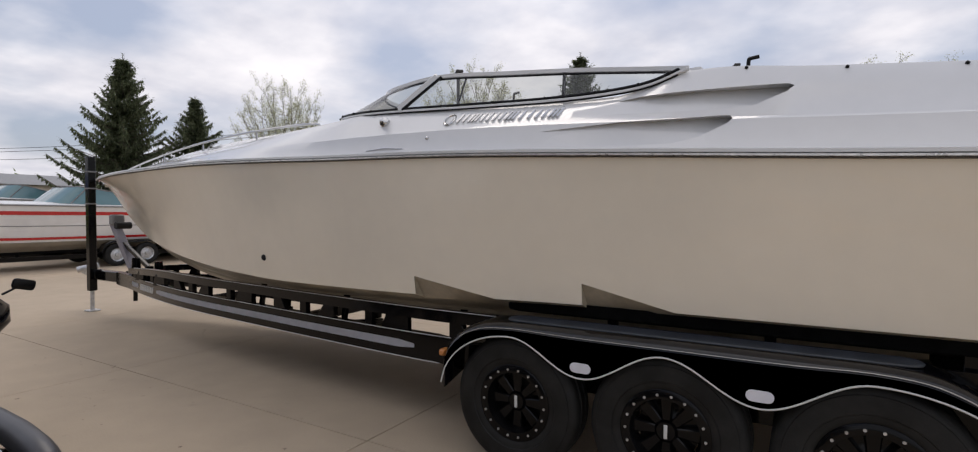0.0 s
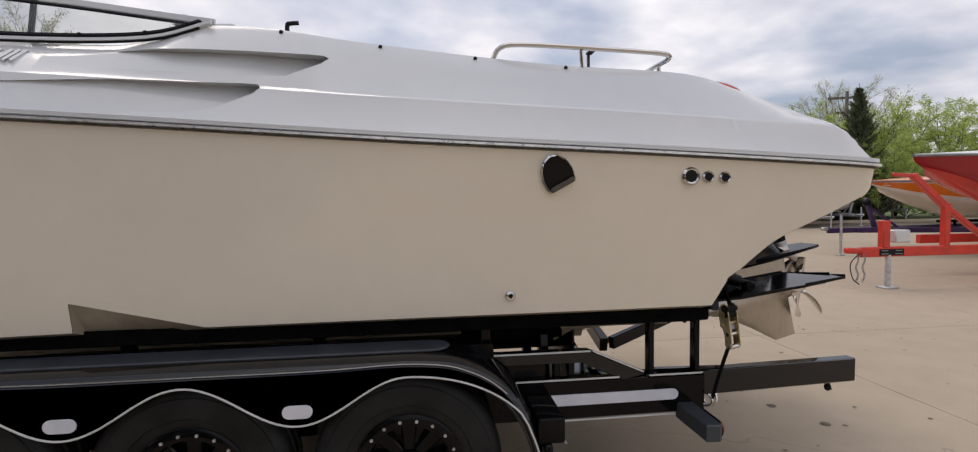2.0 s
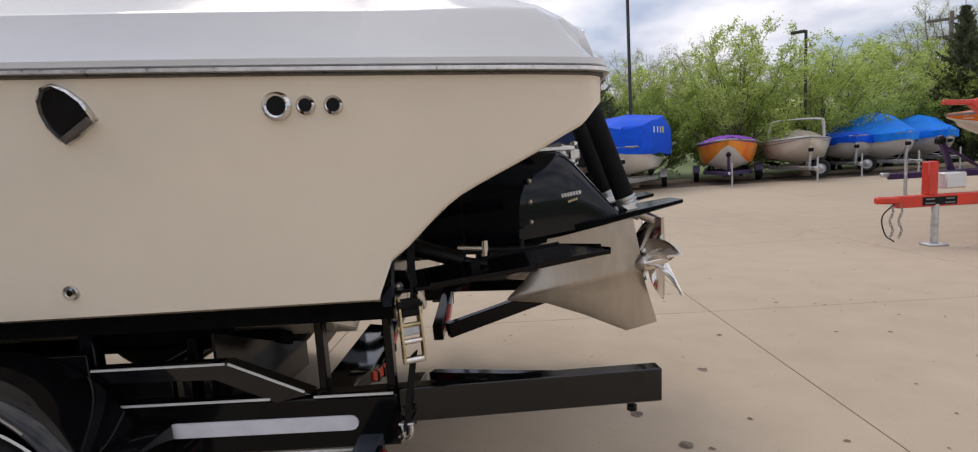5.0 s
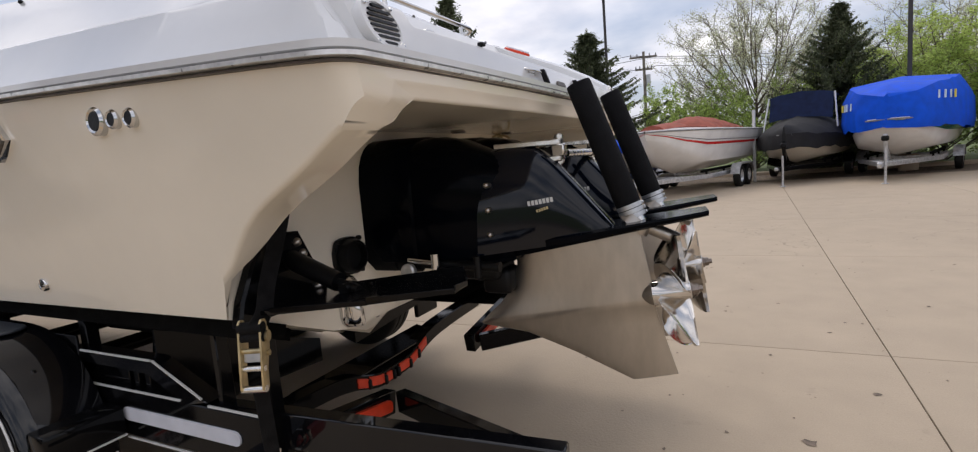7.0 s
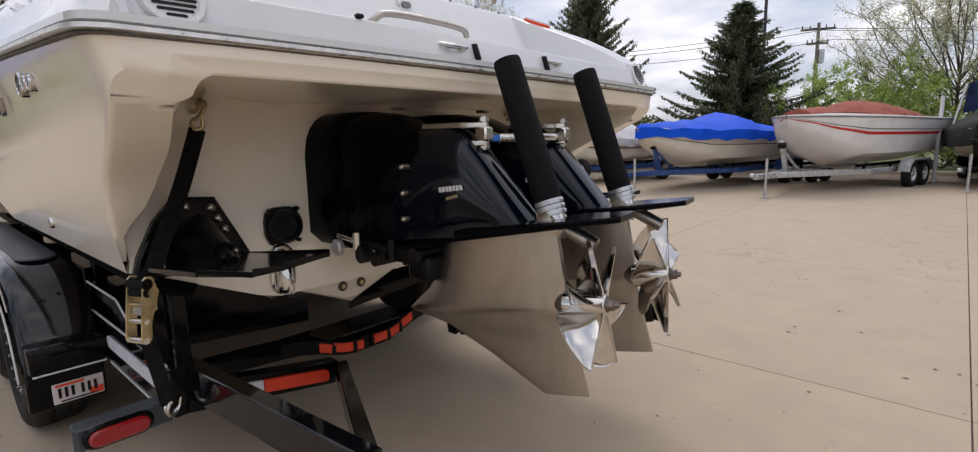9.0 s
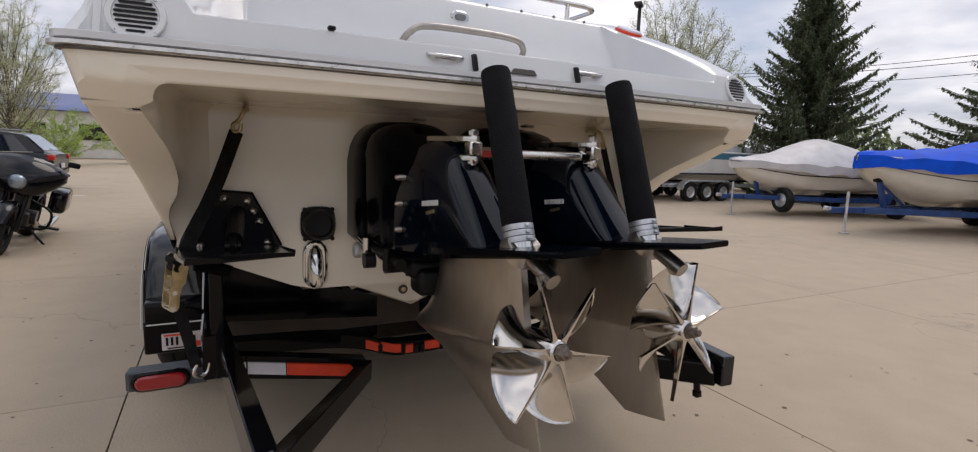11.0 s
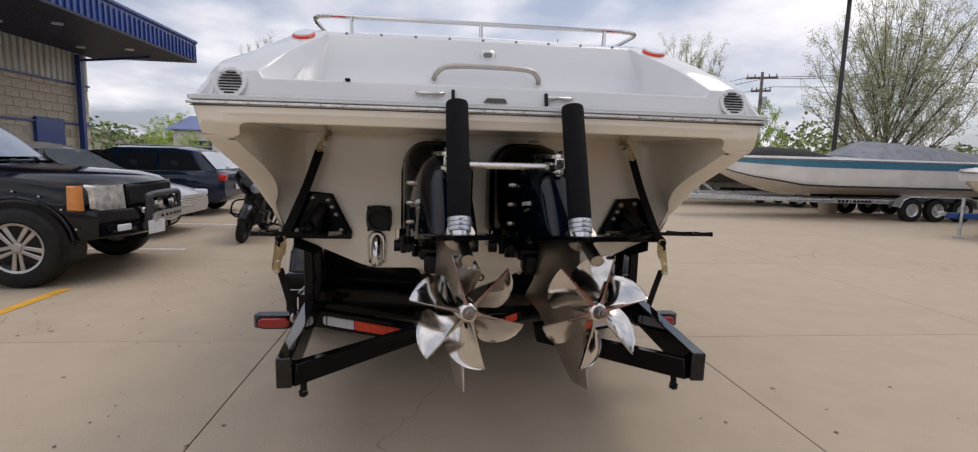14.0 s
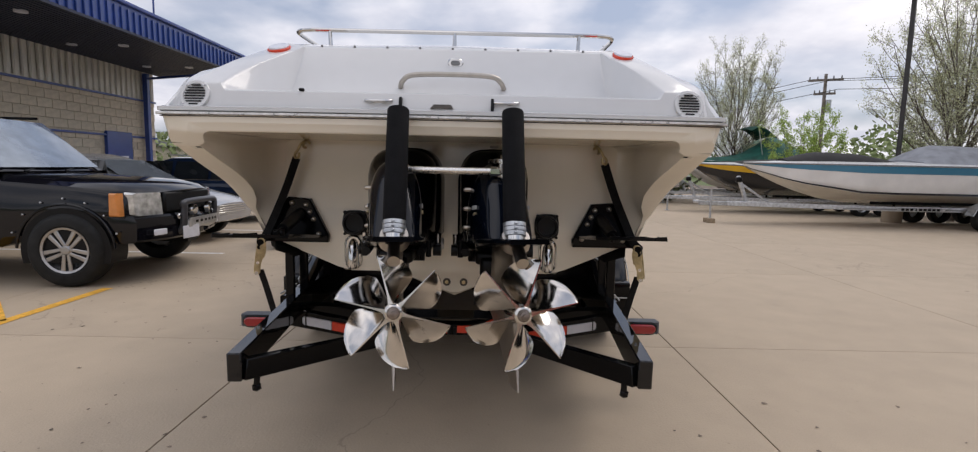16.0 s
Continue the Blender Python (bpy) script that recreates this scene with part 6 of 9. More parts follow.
        part("keel_roller_stand", bm, M["black"], root)
    bm = B()
    box(bm, (-10.6, -0.115, 1.32), (0.11, 0.10, 2.02), 0.008)
    post = part("tall_post", bm, M["black"], root, "tall black upright post beside the tongue")
    for z in (1.62, 1.85, 2.1):
        bm = B()
        box(bm, (-10.6, -0.115, z), (0.125, 0.115, 0.02), 0.003)
        part("post_clamp", bm, M["grey"], post)
    bm = B()
    cyl(bm, (-10.6, -0.115, 0.02), (-10.6, -0.115, 0.34), 0.028, seg=14)
    part("jack_leg", bm, M["galv"], post, "bare steel jack leg")
    bm = B()
    box(bm, (-10.6, -0.115, 0.012), (0.16, 0.16, 0.02), 0.006)
    part("jack_foot", bm, M["galv"], post)
    bm = B()
    box(bm, (-10.6, -0.06, 0.56), (0.14, 0.10, 0.14), 0.01)
    part("post_bracket", bm, M["black"], post)
    bm = B()
    cyl(bm, (-10.0, 0.2, 0.16), (-10.0, 0.2, 0.50), 0.03, seg=12)
    part("front_leg", bm, M["black"], tg)


build_trailer()


def build_strap(sg):
    """Ratchet strap from the transom eye to the frame."""
    root = thing("ratchet_strap", "black webbing strap with a brassy ratchet buckle", "strap", group="pair of tie-down straps")
    s = sg
    def ribbon(pts, w):
        bm = B()
        pts = [Vector(p) for p in pts]
        rings = []
        for i, p in enumerate(pts):
            t = (pts[min(i + 1, len(pts) - 1)] - pts[max(i - 1, 0)]).normalized()
            side = t.cross(Vector((1, 0.35 * s, 0))).normalized() * w / 2
            n = side.cross(t).normalized() * 0.002
            rings.append([p - side - n, p + side - n, p + side + n, p - side + n])
        loft(bm, rings, True, True)
        return bm
    a = [(0.395, s * 0.858, 1.415), (0.395, s * 0.925, 1.23), (0.395, s * 1.0, 1.06), (0.405, s * 1.035, 0.98), (0.405, s * 1.07, 0.94)]
    part("upper_webbing", ribbon(smoothpath(a, 4), 0.05), M["strap"], root)
    bm = B()
    tube(bm, smoothpath([(TR + 0.03, s * 0.828, 1.50), (TR + 0.075, s * 0.822, 1.505), (TR + 0.105, s * 0.832, 1.485), (TR + 0.10, s * 0.850, 1.455), (TR + 0.085, s * 0.868, 1.44), (TR + 0.09, s * 0.866, 1.415), (TR + 0.10, s * 0.845, 1.42), (TR + 0.10, s * 0.842, 1.445)], 4), 0.0075, 8)
    tube(bm, smoothpath([(TR + 0.0, s * 0.815, 1.50), (TR + 0.04, s * 0.82, 1.515), (TR + 0.06, s * 0.828, 1.50), (TR + 0.04, s * 0.835, 1.478), (TR, s * 0.838, 1.475)], 4), 0.008, 8)
    part("hook", bm, M["brass"], root, "brassy end hook")
    # ratchet: two side cheeks, drum and handle bars
    bm = B()
    m = Matrix.Translation((0.395, s * 1.085, 0.86)) @ pose(0, 0, 0, 0, 0, -s * 24) @ pose(0, 0, 0, s * 8, 0, 0)
    for d in (-0.032, 0.032):
        cheek = [(-0.014, 0.095), (-0.004, 0.106), (0.014, 0.106), (0.026, 0.094), (0.032, 0.070), (0.036, 0.040), (0.034, 0.010), (0.024, -0.012), (0.018, -0.04), (0.020, -0.088), (0.012, -0.102), (-0.006, -0.102), (-0.014, -0.092), (-0.015, 0.0)]
        prism(bm, [(-s * y, z) for y, z in cheek], "x", d - 0.003, d + 0.003, m=m)
        cyl(bm, m @ Vector((d * 1.08, -s * 0.018, 0.055)), m @ Vector((d * 1.32, -s * 0.018, 0.055)), 0.017, seg=14)
        cyl(bm, m @ Vector((d * 1.08, -s * 0.024, 0.005)), m @ Vector((d * 1.25, -s * 0.024, 0.005)), 0.009, seg=10)
    buckle = part("ratchet", bm, M["brass"], root, "worn brassy ratchet buckle")
    for z, r in ((0.082, 0.019), (0.055, 0.014), (0.016, 0.008), (-0.035, 0.009), (-0.094, 0.011)):
        bm = B()
        cyl(bm, m @ Vector((-0.036, 0, z)), m @ Vector((0.036, 0, z)), r, seg=10)
        part("ratchet_bar", bm, M["strap"] if r > 0.012 else M["brass"] if z > 0 else M["bright"], buckle)
    bm = B()
    box(bm, (0, -0.004 * s, 0.0), (0.055, 0.006, 0.035), 0.002, m=m)
    part("ratchet_pawl", bm, M["galv"], buckle)
    b = [(0.395, s * 1.075, 0.78), (0.37, s * 1.05, 0.66), (0.34, s * 1.02, 0.50)]
    part("lower_webbing", ribbon(smoothpath(b, 4), 0.044), M["strap"], root)
    bm = B()
    for d in (-0.016, 0.016):
        tube(bm, smoothpath([(0.34 + d, s * 1.02, 0.515), (0.345 + d * 0.7, s * 1.03, 0.480), (0.325 + d * 0.5, s * 1.01, 0.455), (0.31 + d * 0.5, s * 0.985, 0.470), (0.31 + d * 0.5, s * 0.975, 0.505)], 4), 0.006, 6)
    cyl(bm, (0.315, s * 1.02, 0.515), (0.365, s * 1.02, 0.515), 0.006, seg=8)
    part("hook", bm, M["bright"], root, "bright double wire hook")


for sg in (-1, 1):
    build_strap(sg)


# ---------------------------------------------------------------- trees
def leaf(bm, p, d, up, l, w):
    d, up = d.normalized(), up
    s = d.cross(up)
    s = s.normalized() if s.length > 1e-4 else Vector((1, 0, 0))
    vs = [bm.verts.new(q) for q in (p, p + d * l * 0.45 + s * w * 0.5, p + d * l, p + d * l * 0.45 - s * w * 0.5)]
    bm.faces.new(vs)


BARK = mat("bark", (0.13, 0.10, 0.08), 0.9, var=0.25, scale=12, bump=0.6, bscale=40)


def leaf_mat(name, c, rand, thin=0.45):
    """Thin leaf: light also passes through it."""
    m = bpy.data.materials.new(name)
    m.use_nodes = True
    nt = m.node_tree
    nt.nodes.clear()
    out = nt.nodes.new("ShaderNodeOutputMaterial")
    geo = nt.nodes.new("ShaderNodeNewGeometry")
    ramp = nt.nodes.new("ShaderNodeValToRGB")
    ramp.color_ramp.elements[0].color = (*[v * (1 - rand) for v in c], 1)
    ramp.color_ramp.elements[1].color = (c[0] * (1 + rand), c[1] * (1 + rand), c[2] * (1 + rand * 0.6), 1)
    nt.links.new(geo.outputs["Random Per Island"], ramp.inputs[0])
    d = nt.nodes.new("ShaderNodeBsdfDiffuse")
    t = nt.nodes.new("ShaderNodeBsdfTranslucent")
    mx = nt.nodes.new("ShaderNodeMixShader")
    mx.inputs[0].default_value = thin
    nt.links.new(ramp.outputs[0], d.inputs["Color"])
    nt.links.new(ramp.outputs[0], t.inputs["Color"])
    nt.links.new(d.outputs[0], mx.inputs[1])
    nt.links.new(t.outputs[0], mx.inputs[2])
    nt.links.new(mx.outputs[0], out.inputs[0])
    return m


LEAF = leaf_mat("young_leaves", (0.52, 0.62, 0.20), 0.25, 0.62)
LEAFB = leaf_mat("pale_buds", (0.56, 0.57, 0.40), 0.40, 0.55)
LEAFD = leaf_mat("shrub_leaves", (0.42, 0.53, 0.17), 0.35, 0.58)
NEEDLE = leaf_mat("spruce_needles", (0.150, 0.172, 0.110), 0.50, 0.45)


def tree_thing(name, label, trunk_bm, crown_bm, leafmat):
    root = thing(name, label, "tree")
    part("trunk", trunk_bm, BARK, root, smooth=60)
    part("crown", crown_bm, leafmat, root, smooth=0, recalc=False)
    return root


def spruce(seed, label, h=10.0, width=3.0):
    """Tapered trunk and whorls of uneven limbs, drooping then lifting at the tips, hung with needle sprays."""
    rnd = random.Random(seed)
    tb, cb = B(), B()
    tube(tb, [(0, 0, 0), (0.02, 0, h * 0.5), (0, 0.01, h)], [h * 0.017, h * 0.010, h * 0.001], 7)
    z = h * 0.07
    while z < h * 0.975:
        f = 1 - z / h
        reach = width * (f ** 0.92) * (0.60 + 0.40 * min(1, (z / h) / 0.16))
        n = int(6 + 4 * f)
        a0 = rnd.random() * 6.28
        for k in range(n):
            a = a0 + 6.28 * k / n + rnd.uniform(-0.3, 0.3)
            l = reach * rnd.choice((0.55, 0.75, 0.9, 1.0, 1.12)) * rnd.uniform(0.9, 1.08)
            out = Vector((math.cos(a), math.sin(a), 0))
            side = Vector((-math.sin(a), math.cos(a), 0))
            rise = 0.34 - 0.44 * f + rnd.uniform(-0.06, 0.06)
            zz = z + rnd.uniform(-0.012, 0.012) * h
            pts = []
            for q in range(6):
                t = q / 5
                pts.append(Vector((0, 0, zz)) + out * l * t + side * l * 0.05 * math.sin(3 * t + k) + Vector((0, 0, l * (rise * t - 0.30 * f * t * (1 - t) * 2 + 0.20 * t ** 3))))
            tube(tb, pts[::2] + [pts[-1]], [h * 0.0032 * (1 - 0.85 * i / 3) * (0.4 + f) for i in range(4)], 4, False)
            m = max(8, int(l / (h * 0.0056)))
            for q in range(m):
                t = 0.10 + 0.90 * q / m
                i = min(4, int(t * 5))
                p = pts[i].lerp(pts[i + 1], t * 5 - i)
                thin = 1.2 - 0.65 * t
                for s in (-1, 1):
                    d = out * rnd.uniform(0.4, 0.9) + side * s * rnd.uniform(0.4, 1.0) + Vector((0, 0, rnd.uniform(-0.7, 0.15)))
                    d.normalize()
                    sl = h * rnd.uniform(0.016, 0.036) * thin
                    for e in (0.0, 0.5):
                        leaf(cb, p + d * sl * e, d + Vector((rnd.uniform(-0.35, 0.35), rnd.uniform(-0.35, 0.35), rnd.uniform(-0.35, 0.2))), Vector((rnd.uniform(-0.5, 0.5), rnd.uniform(-0.5, 0.5), 1)), sl * 0.85, sl * 0.27)
                for _ in range(2):
                    hang = h * rnd.uniform(0.014, 0.042) * thin
                    leaf(cb, p + side * rnd.uniform(-0.012, 0.012) * h, Vector((rnd.uniform(-0.35, 0.35), rnd.uniform(-0.35, 0.35), -1)) + out * 0.2, side + out * rnd.uniform(-1, 1), hang, h * 0.0075)
            leaf(cb, pts[-1] - out * 0.03, out + Vector((0, 0, 0.35)), Vector((0, 0, 1)), h * 0.016, h * 0.005)
        z += h * rnd.uniform(0.024, 0.038) * (0.45 + 0.55 * f)
    for k in range(22):
        leaf(cb, Vector((0, 0, h * (0.945 + 0.0025 * k))), Vector((math.cos(k * 2.4), math.sin(k * 2.4), 0.8)), Vector((0, 0, 1)), h * 0.013, h * 0.004)
    return tree_thing("spruce_tree", label, tb, cb, NEEDLE)


def broadleaf(seed, label, h=8.0, spread=3.4, limbs=26, per=13, size=0.11, leafmat=None, low=0.20, trunk=1.0, lift=0.55, name="broadleaf_tree", loose=0.75):
    """Limbs fan from the trunk to a rounded, uneven crown; side branches and leafy twigs along each."""
    rnd = random.Random(seed)
    tb, cb = B(), B()
    fork = h * low
    if low > 0.05:
        tube(tb, [(0, 0, 0), (0.03, 0.02, fork * 0.6), (0, 0, fork), (0.02, -0.03, h * 0.55), (0, 0, h * 0.80)], [h * 0.018 * trunk, h * 0.014 * trunk, h * 0.0115 * trunk, h * 0.006 * trunk, h * 0.002], 8, False)
    zc, rz = h * (low + 1) / 2 + h * 0.02, h * (1 - low) / 2

    def bent(p, q, r0, r1, seg, sag=0.10, n=5):
        d = q - p
        o = Vector((rnd.uniform(-1, 1), rnd.uniform(-1, 1), rnd.uniform(-1, 0.2))) * d.length * sag
        pts = [p.lerp(q, k / n) + o * math.sin(math.pi * k / n) for k in range(n + 1)]
        tube(tb, pts, [r0 + (r1 - r0) * k / n for k in range(n + 1)], seg, False)
        return pts

    for k in range(limbs):
        a = 2.399 * k + rnd.uniform(-0.35, 0.35)
        e = -0.55 + 1.53 * ((k + 0.5) / limbs) ** 0.8
        rr = math.sqrt(max(0.0, 1 - e * e)) * rnd.uniform(0.86, 1.08)
        tip = Vector((math.cos(a) * spread * rr, math.sin(a) * spread * rr, zc + rz * e * rnd.uniform(0.95, 1.04)))
        z0 = fork + max(0.0, (tip.z - fork) * lift - spread * rr * 0.45) * rnd.uniform(0.5, 1.0)
        start = Vector((0, 0, min(z0, h * 0.7)))
        r0 = h * 0.0056 * trunk * (1.1 - 0.6 * start.z / h)
        pts = bent(start, tip, r0, h * 0.0012, 5)
        L = (tip - start).length
        for b in range(9):
            t = 0.28 + 0.72 * (b + rnd.random() * 0.6) / 9
            i = min(4, int(t * 5))
            p = pts[i].lerp(pts[i + 1], min(1.0, t * 5 - i))
            ax = (pts[i + 1] - pts[i]).normalized()
            d = (ax * 0.8 + Vector((rnd.gauss(0, 1), rnd.gauss(0, 1), rnd.gauss(0.25, 0.7))) * 0.62).normalized()
            q = p + d * L * rnd.uniform(0.16, 0.32) * (1.15 - 0.45 * t)
            bp = bent(p, q, h * 0.0017 * (1.2 - 0.6 * t), h * 0.0006, 4, 0.08, 3)
            for w in range(6):
                u = 0.2 + 0.8 * (w + rnd.random()) / 6
                c = min(2, int(u * 3))
                p2 = bp[c].lerp(bp[c + 1], min(1.0, u * 3 - c))
                d2 = (d * 0.7 + Vector((rnd.gauss(0, 1), rnd.gauss(0, 1), rnd.gauss(0.3, 0.8))) * 0.6).normalized()
                q2 = p2 + d2 * h * rnd.uniform(0.03, 0.065)
                tube(tb, [p2, q2], [h * 0.0009, h * 0.0004], 3, False)
                for _ in range(per):
                    pp = p2.lerp(q2, 0.25 + 0.8 * rnd.random()) + Vector((rnd.gauss(0, 1), rnd.gauss(0, 1), rnd.gauss(0, 1))) * size * loose
                    leaf(cb, pp, Vector((rnd.gauss(0, 1), rnd.gauss(0, 1), rnd.gauss(0, 0.8))), Vector((rnd.gauss(0, 1), rnd.gauss(0, 1), 1)), size * rnd.uniform(0.7, 1.4), size * rnd.uniform(0.45, 0.85))
    return tree_thing(name, label, tb, cb, leafmat or LEAF)


def plant(ob, spots, base_h):
    """First spot takes the tree itself, the rest are copies. Spots: x, y, height, turn, width factor."""
    first = True
    for x, y, h, rz, wf in spots:
        m = pose(x, y, -0.03, 0, 0, rz)
        s = h / base_h
        if first:
            ob.matrix_world = m
            ob.scale = (s * wf, s * wf, s)
            first = False
        else:
            o = copy_thing(ob, m)
            o.scale = (s * wf, s * wf, s)


def build_trees():
    a = spruce(3, "tall dark green spruce with drooping limbs", 10, 4.2)
    plant(a, [(-10.1, 18.9, 8.8, 0, 1.02), (-5.0, 22.6, 7.0, 60, 1.6), (22.4, 22.8, 7.4, 130, 0.75), (-21.5, 5.4, 7.0, 200, 1.0)], 10)
    b = spruce(11, "full dark spruce with a leaning tip", 10, 4.6)
    plant(b, [(4.75, 22.9, 6.4, 0, 1.25), (-21.0, 7.6, 5.9, 90, 1.0)], 10)
    g = broadleaf(5, "bright green broadleaf tree in young leaf", 8, 3.4, 28, 18, 0.105, LEAF, low=0.12, trunk=0.8)
    plant(g, [(11.2, 20.6, 6.4, 0, 1.1), (14.9, 21.0, 5.2, 70, 1.3), (17.6, 24.0, 6.0, 140, 1.3), (20.6, 25.0, 6.1, 220, 1.2), (25.5, 24.6, 6.6, 300, 1.2), (23.2, 21.4, 4.3, 260, 1.2), (28.5, 23.5, 6.6, 20, 1.2), (8.4, 24.5, 5.6, 100, 1.3), (33.0, 22.0, 6.8, 170, 1.2), (-45.0, -22.0, 4.4, 50, 1.3)], 8)
    e = broadleaf(8, "half-bare tree with pale spring buds", 8, 3.5, 44, 22, 0.056, LEAFB, low=0.20, trunk=0.75, loose=1.5)
    plant(e, [(1.9, 27.0, 8.0, 0, 1.15), (9.1, 29.0, 6.9, 80, 1.2), (13.0, 28.0, 7.0, 200, 1.1), (-21.0, 11.5, 7.0, 150, 0.62), (26.0, 28.0, 8.2, 300, 1.1)], 8)
    f = broadleaf(17, "large budding maple with spreading limbs", 8, 3.5, 52, 22, 0.060, LEAFB, low=0.16, trunk=0.95, loose=1.4)
    plant(f, [(-13.0, 14.7, 7.1, 0, 0.76), (-26.3, -8.6, 6.9, 200, 0.62)], 8)
    s = broadleaf(23, "low leafy green shrub", 3.0, 1.7, 20, 14, 0.06, LEAFD, low=0.02, name="shrub")
    spots = []
    rnd = random.Random(4)
    for k in range(16):
        x = -3 + k * 2.35 + rnd.uniform(-0.7, 0.7)
        spots.append((x, 23.8 + rnd.uniform(-0.8, 1.6) + (1.2 if x > 14 else -1.2 if x > 8 else 0), rnd.uniform(3.2, 4.7), rnd.uniform(0, 360), rnd.uniform(1.0, 1.35)))
    spots += [(-17.3, 12.5, 3.9, 20, 0.75), (-30.0, -8.0, 2.6, 0, 1.4), (-33.0, -4.5, 2.4, 120, 1.5), (-27, -14, 2.4, 60, 1.3)]
    plant(s, spots, 3.0)


def build_far_woods():
    """Distant tree line as one mass of foliage clumps."""
    rnd = random.Random(77)
    bm = B()
    for a0, a1, d0, d1, hh, n in ((-40, 60, 46, 75, 6.5, 19000), (60, 140, 95, 150, 8.0, 10000), (-75, -40, 60, 95, 7.0, 6000)):
        for _ in range(n):
            a = radians(rnd.uniform(a0, a1))
            d = rnd.uniform(d0, d1)
            c = Vector((-math.sin(a) * d, math.cos(a) * d, 0))
            top = hh * (0.55 + 0.45 * math.sin(a * 23) * math.sin(a * 7.3 + 1)) * (0.7 + 0.3 * rnd.random())
            p = c + Vector((0, 0, rnd.uniform(0, 1) ** 0.7 * max(1.5, top)))
            s = d * 0.0075
            leaf(bm, p, Vector((rnd.gauss(0, 1), rnd.gauss(0, 1), rnd.gauss(0, 1))), Vector((rnd.gauss(0, 1), rnd.gauss(0, 1), 1)), s * rnd.uniform(0.7, 1.6), s * rnd.uniform(0.6, 1.2))
    ob = new("far_woods", finish("far_woods", bm, mat("far_foliage", (0.22, 0.26, 0.12), 0.9, var=0.2, scale=0.1, rand=0.4, spec=0.1), 0, False))
    tagged(ob, "hazy line of distant green trees", "trees", kind="stuff")


# ---------------------------------------------------------------- boats in the row behind
def paint(name, c, rough=0.25, **k):
    return mat(name, c, rough, var=k.pop("var", 0.04), scale=k.pop("scale", 2.0), coat=0.3, **k)


W_HULL = paint("white_hull", (0.80, 0.79, 0.77))
C_HULL = paint("ivory_hull", (0.72, 0.67, 0.57))


class Hull:
    def __init__(self, L, W, z0, zs, bow=0.14, full=0.72):
        self.L, self.W, self.z0, self.zs, self.bow, self.full = L, W, z0, zs, bow, full

    def hb(self, t):
        return self.W / 2 * max(0.012, math.sin(math.pi / 2 * min(1, t / 0.55)) ** self.full) * (1 - 0.06 * max(0, t - 0.6))

    def sheer(self, t):
        return self.zs + self.bow * (1 - t) ** 2

    def keel(self, t):
        return self.z0 + (self.sheer(t) - self.z0) * 0.93 * max(0, 1 - t / 0.30) ** 1.8

    def chine(self, t):
        return self.keel(t) + (0.30 * min(1, t / 0.2)) * (self.zs - self.z0) * 0.9

    def side(self, t, f):
        """Half-breadth and height a fraction f up the topside."""
        hb, zc, zs = self.hb(t), self.chine(t), self.sheer(t)
        return hb * (0.80 + 0.20 * f ** 0.8) if t > 0.02 else hb * f, zc + (zs - zc) * f


TS = [0, 0.02, 0.05, 0.09, 0.14, 0.2, 0.27, 0.35, 0.44, 0.55, 0.7, 0.85, 1.0]


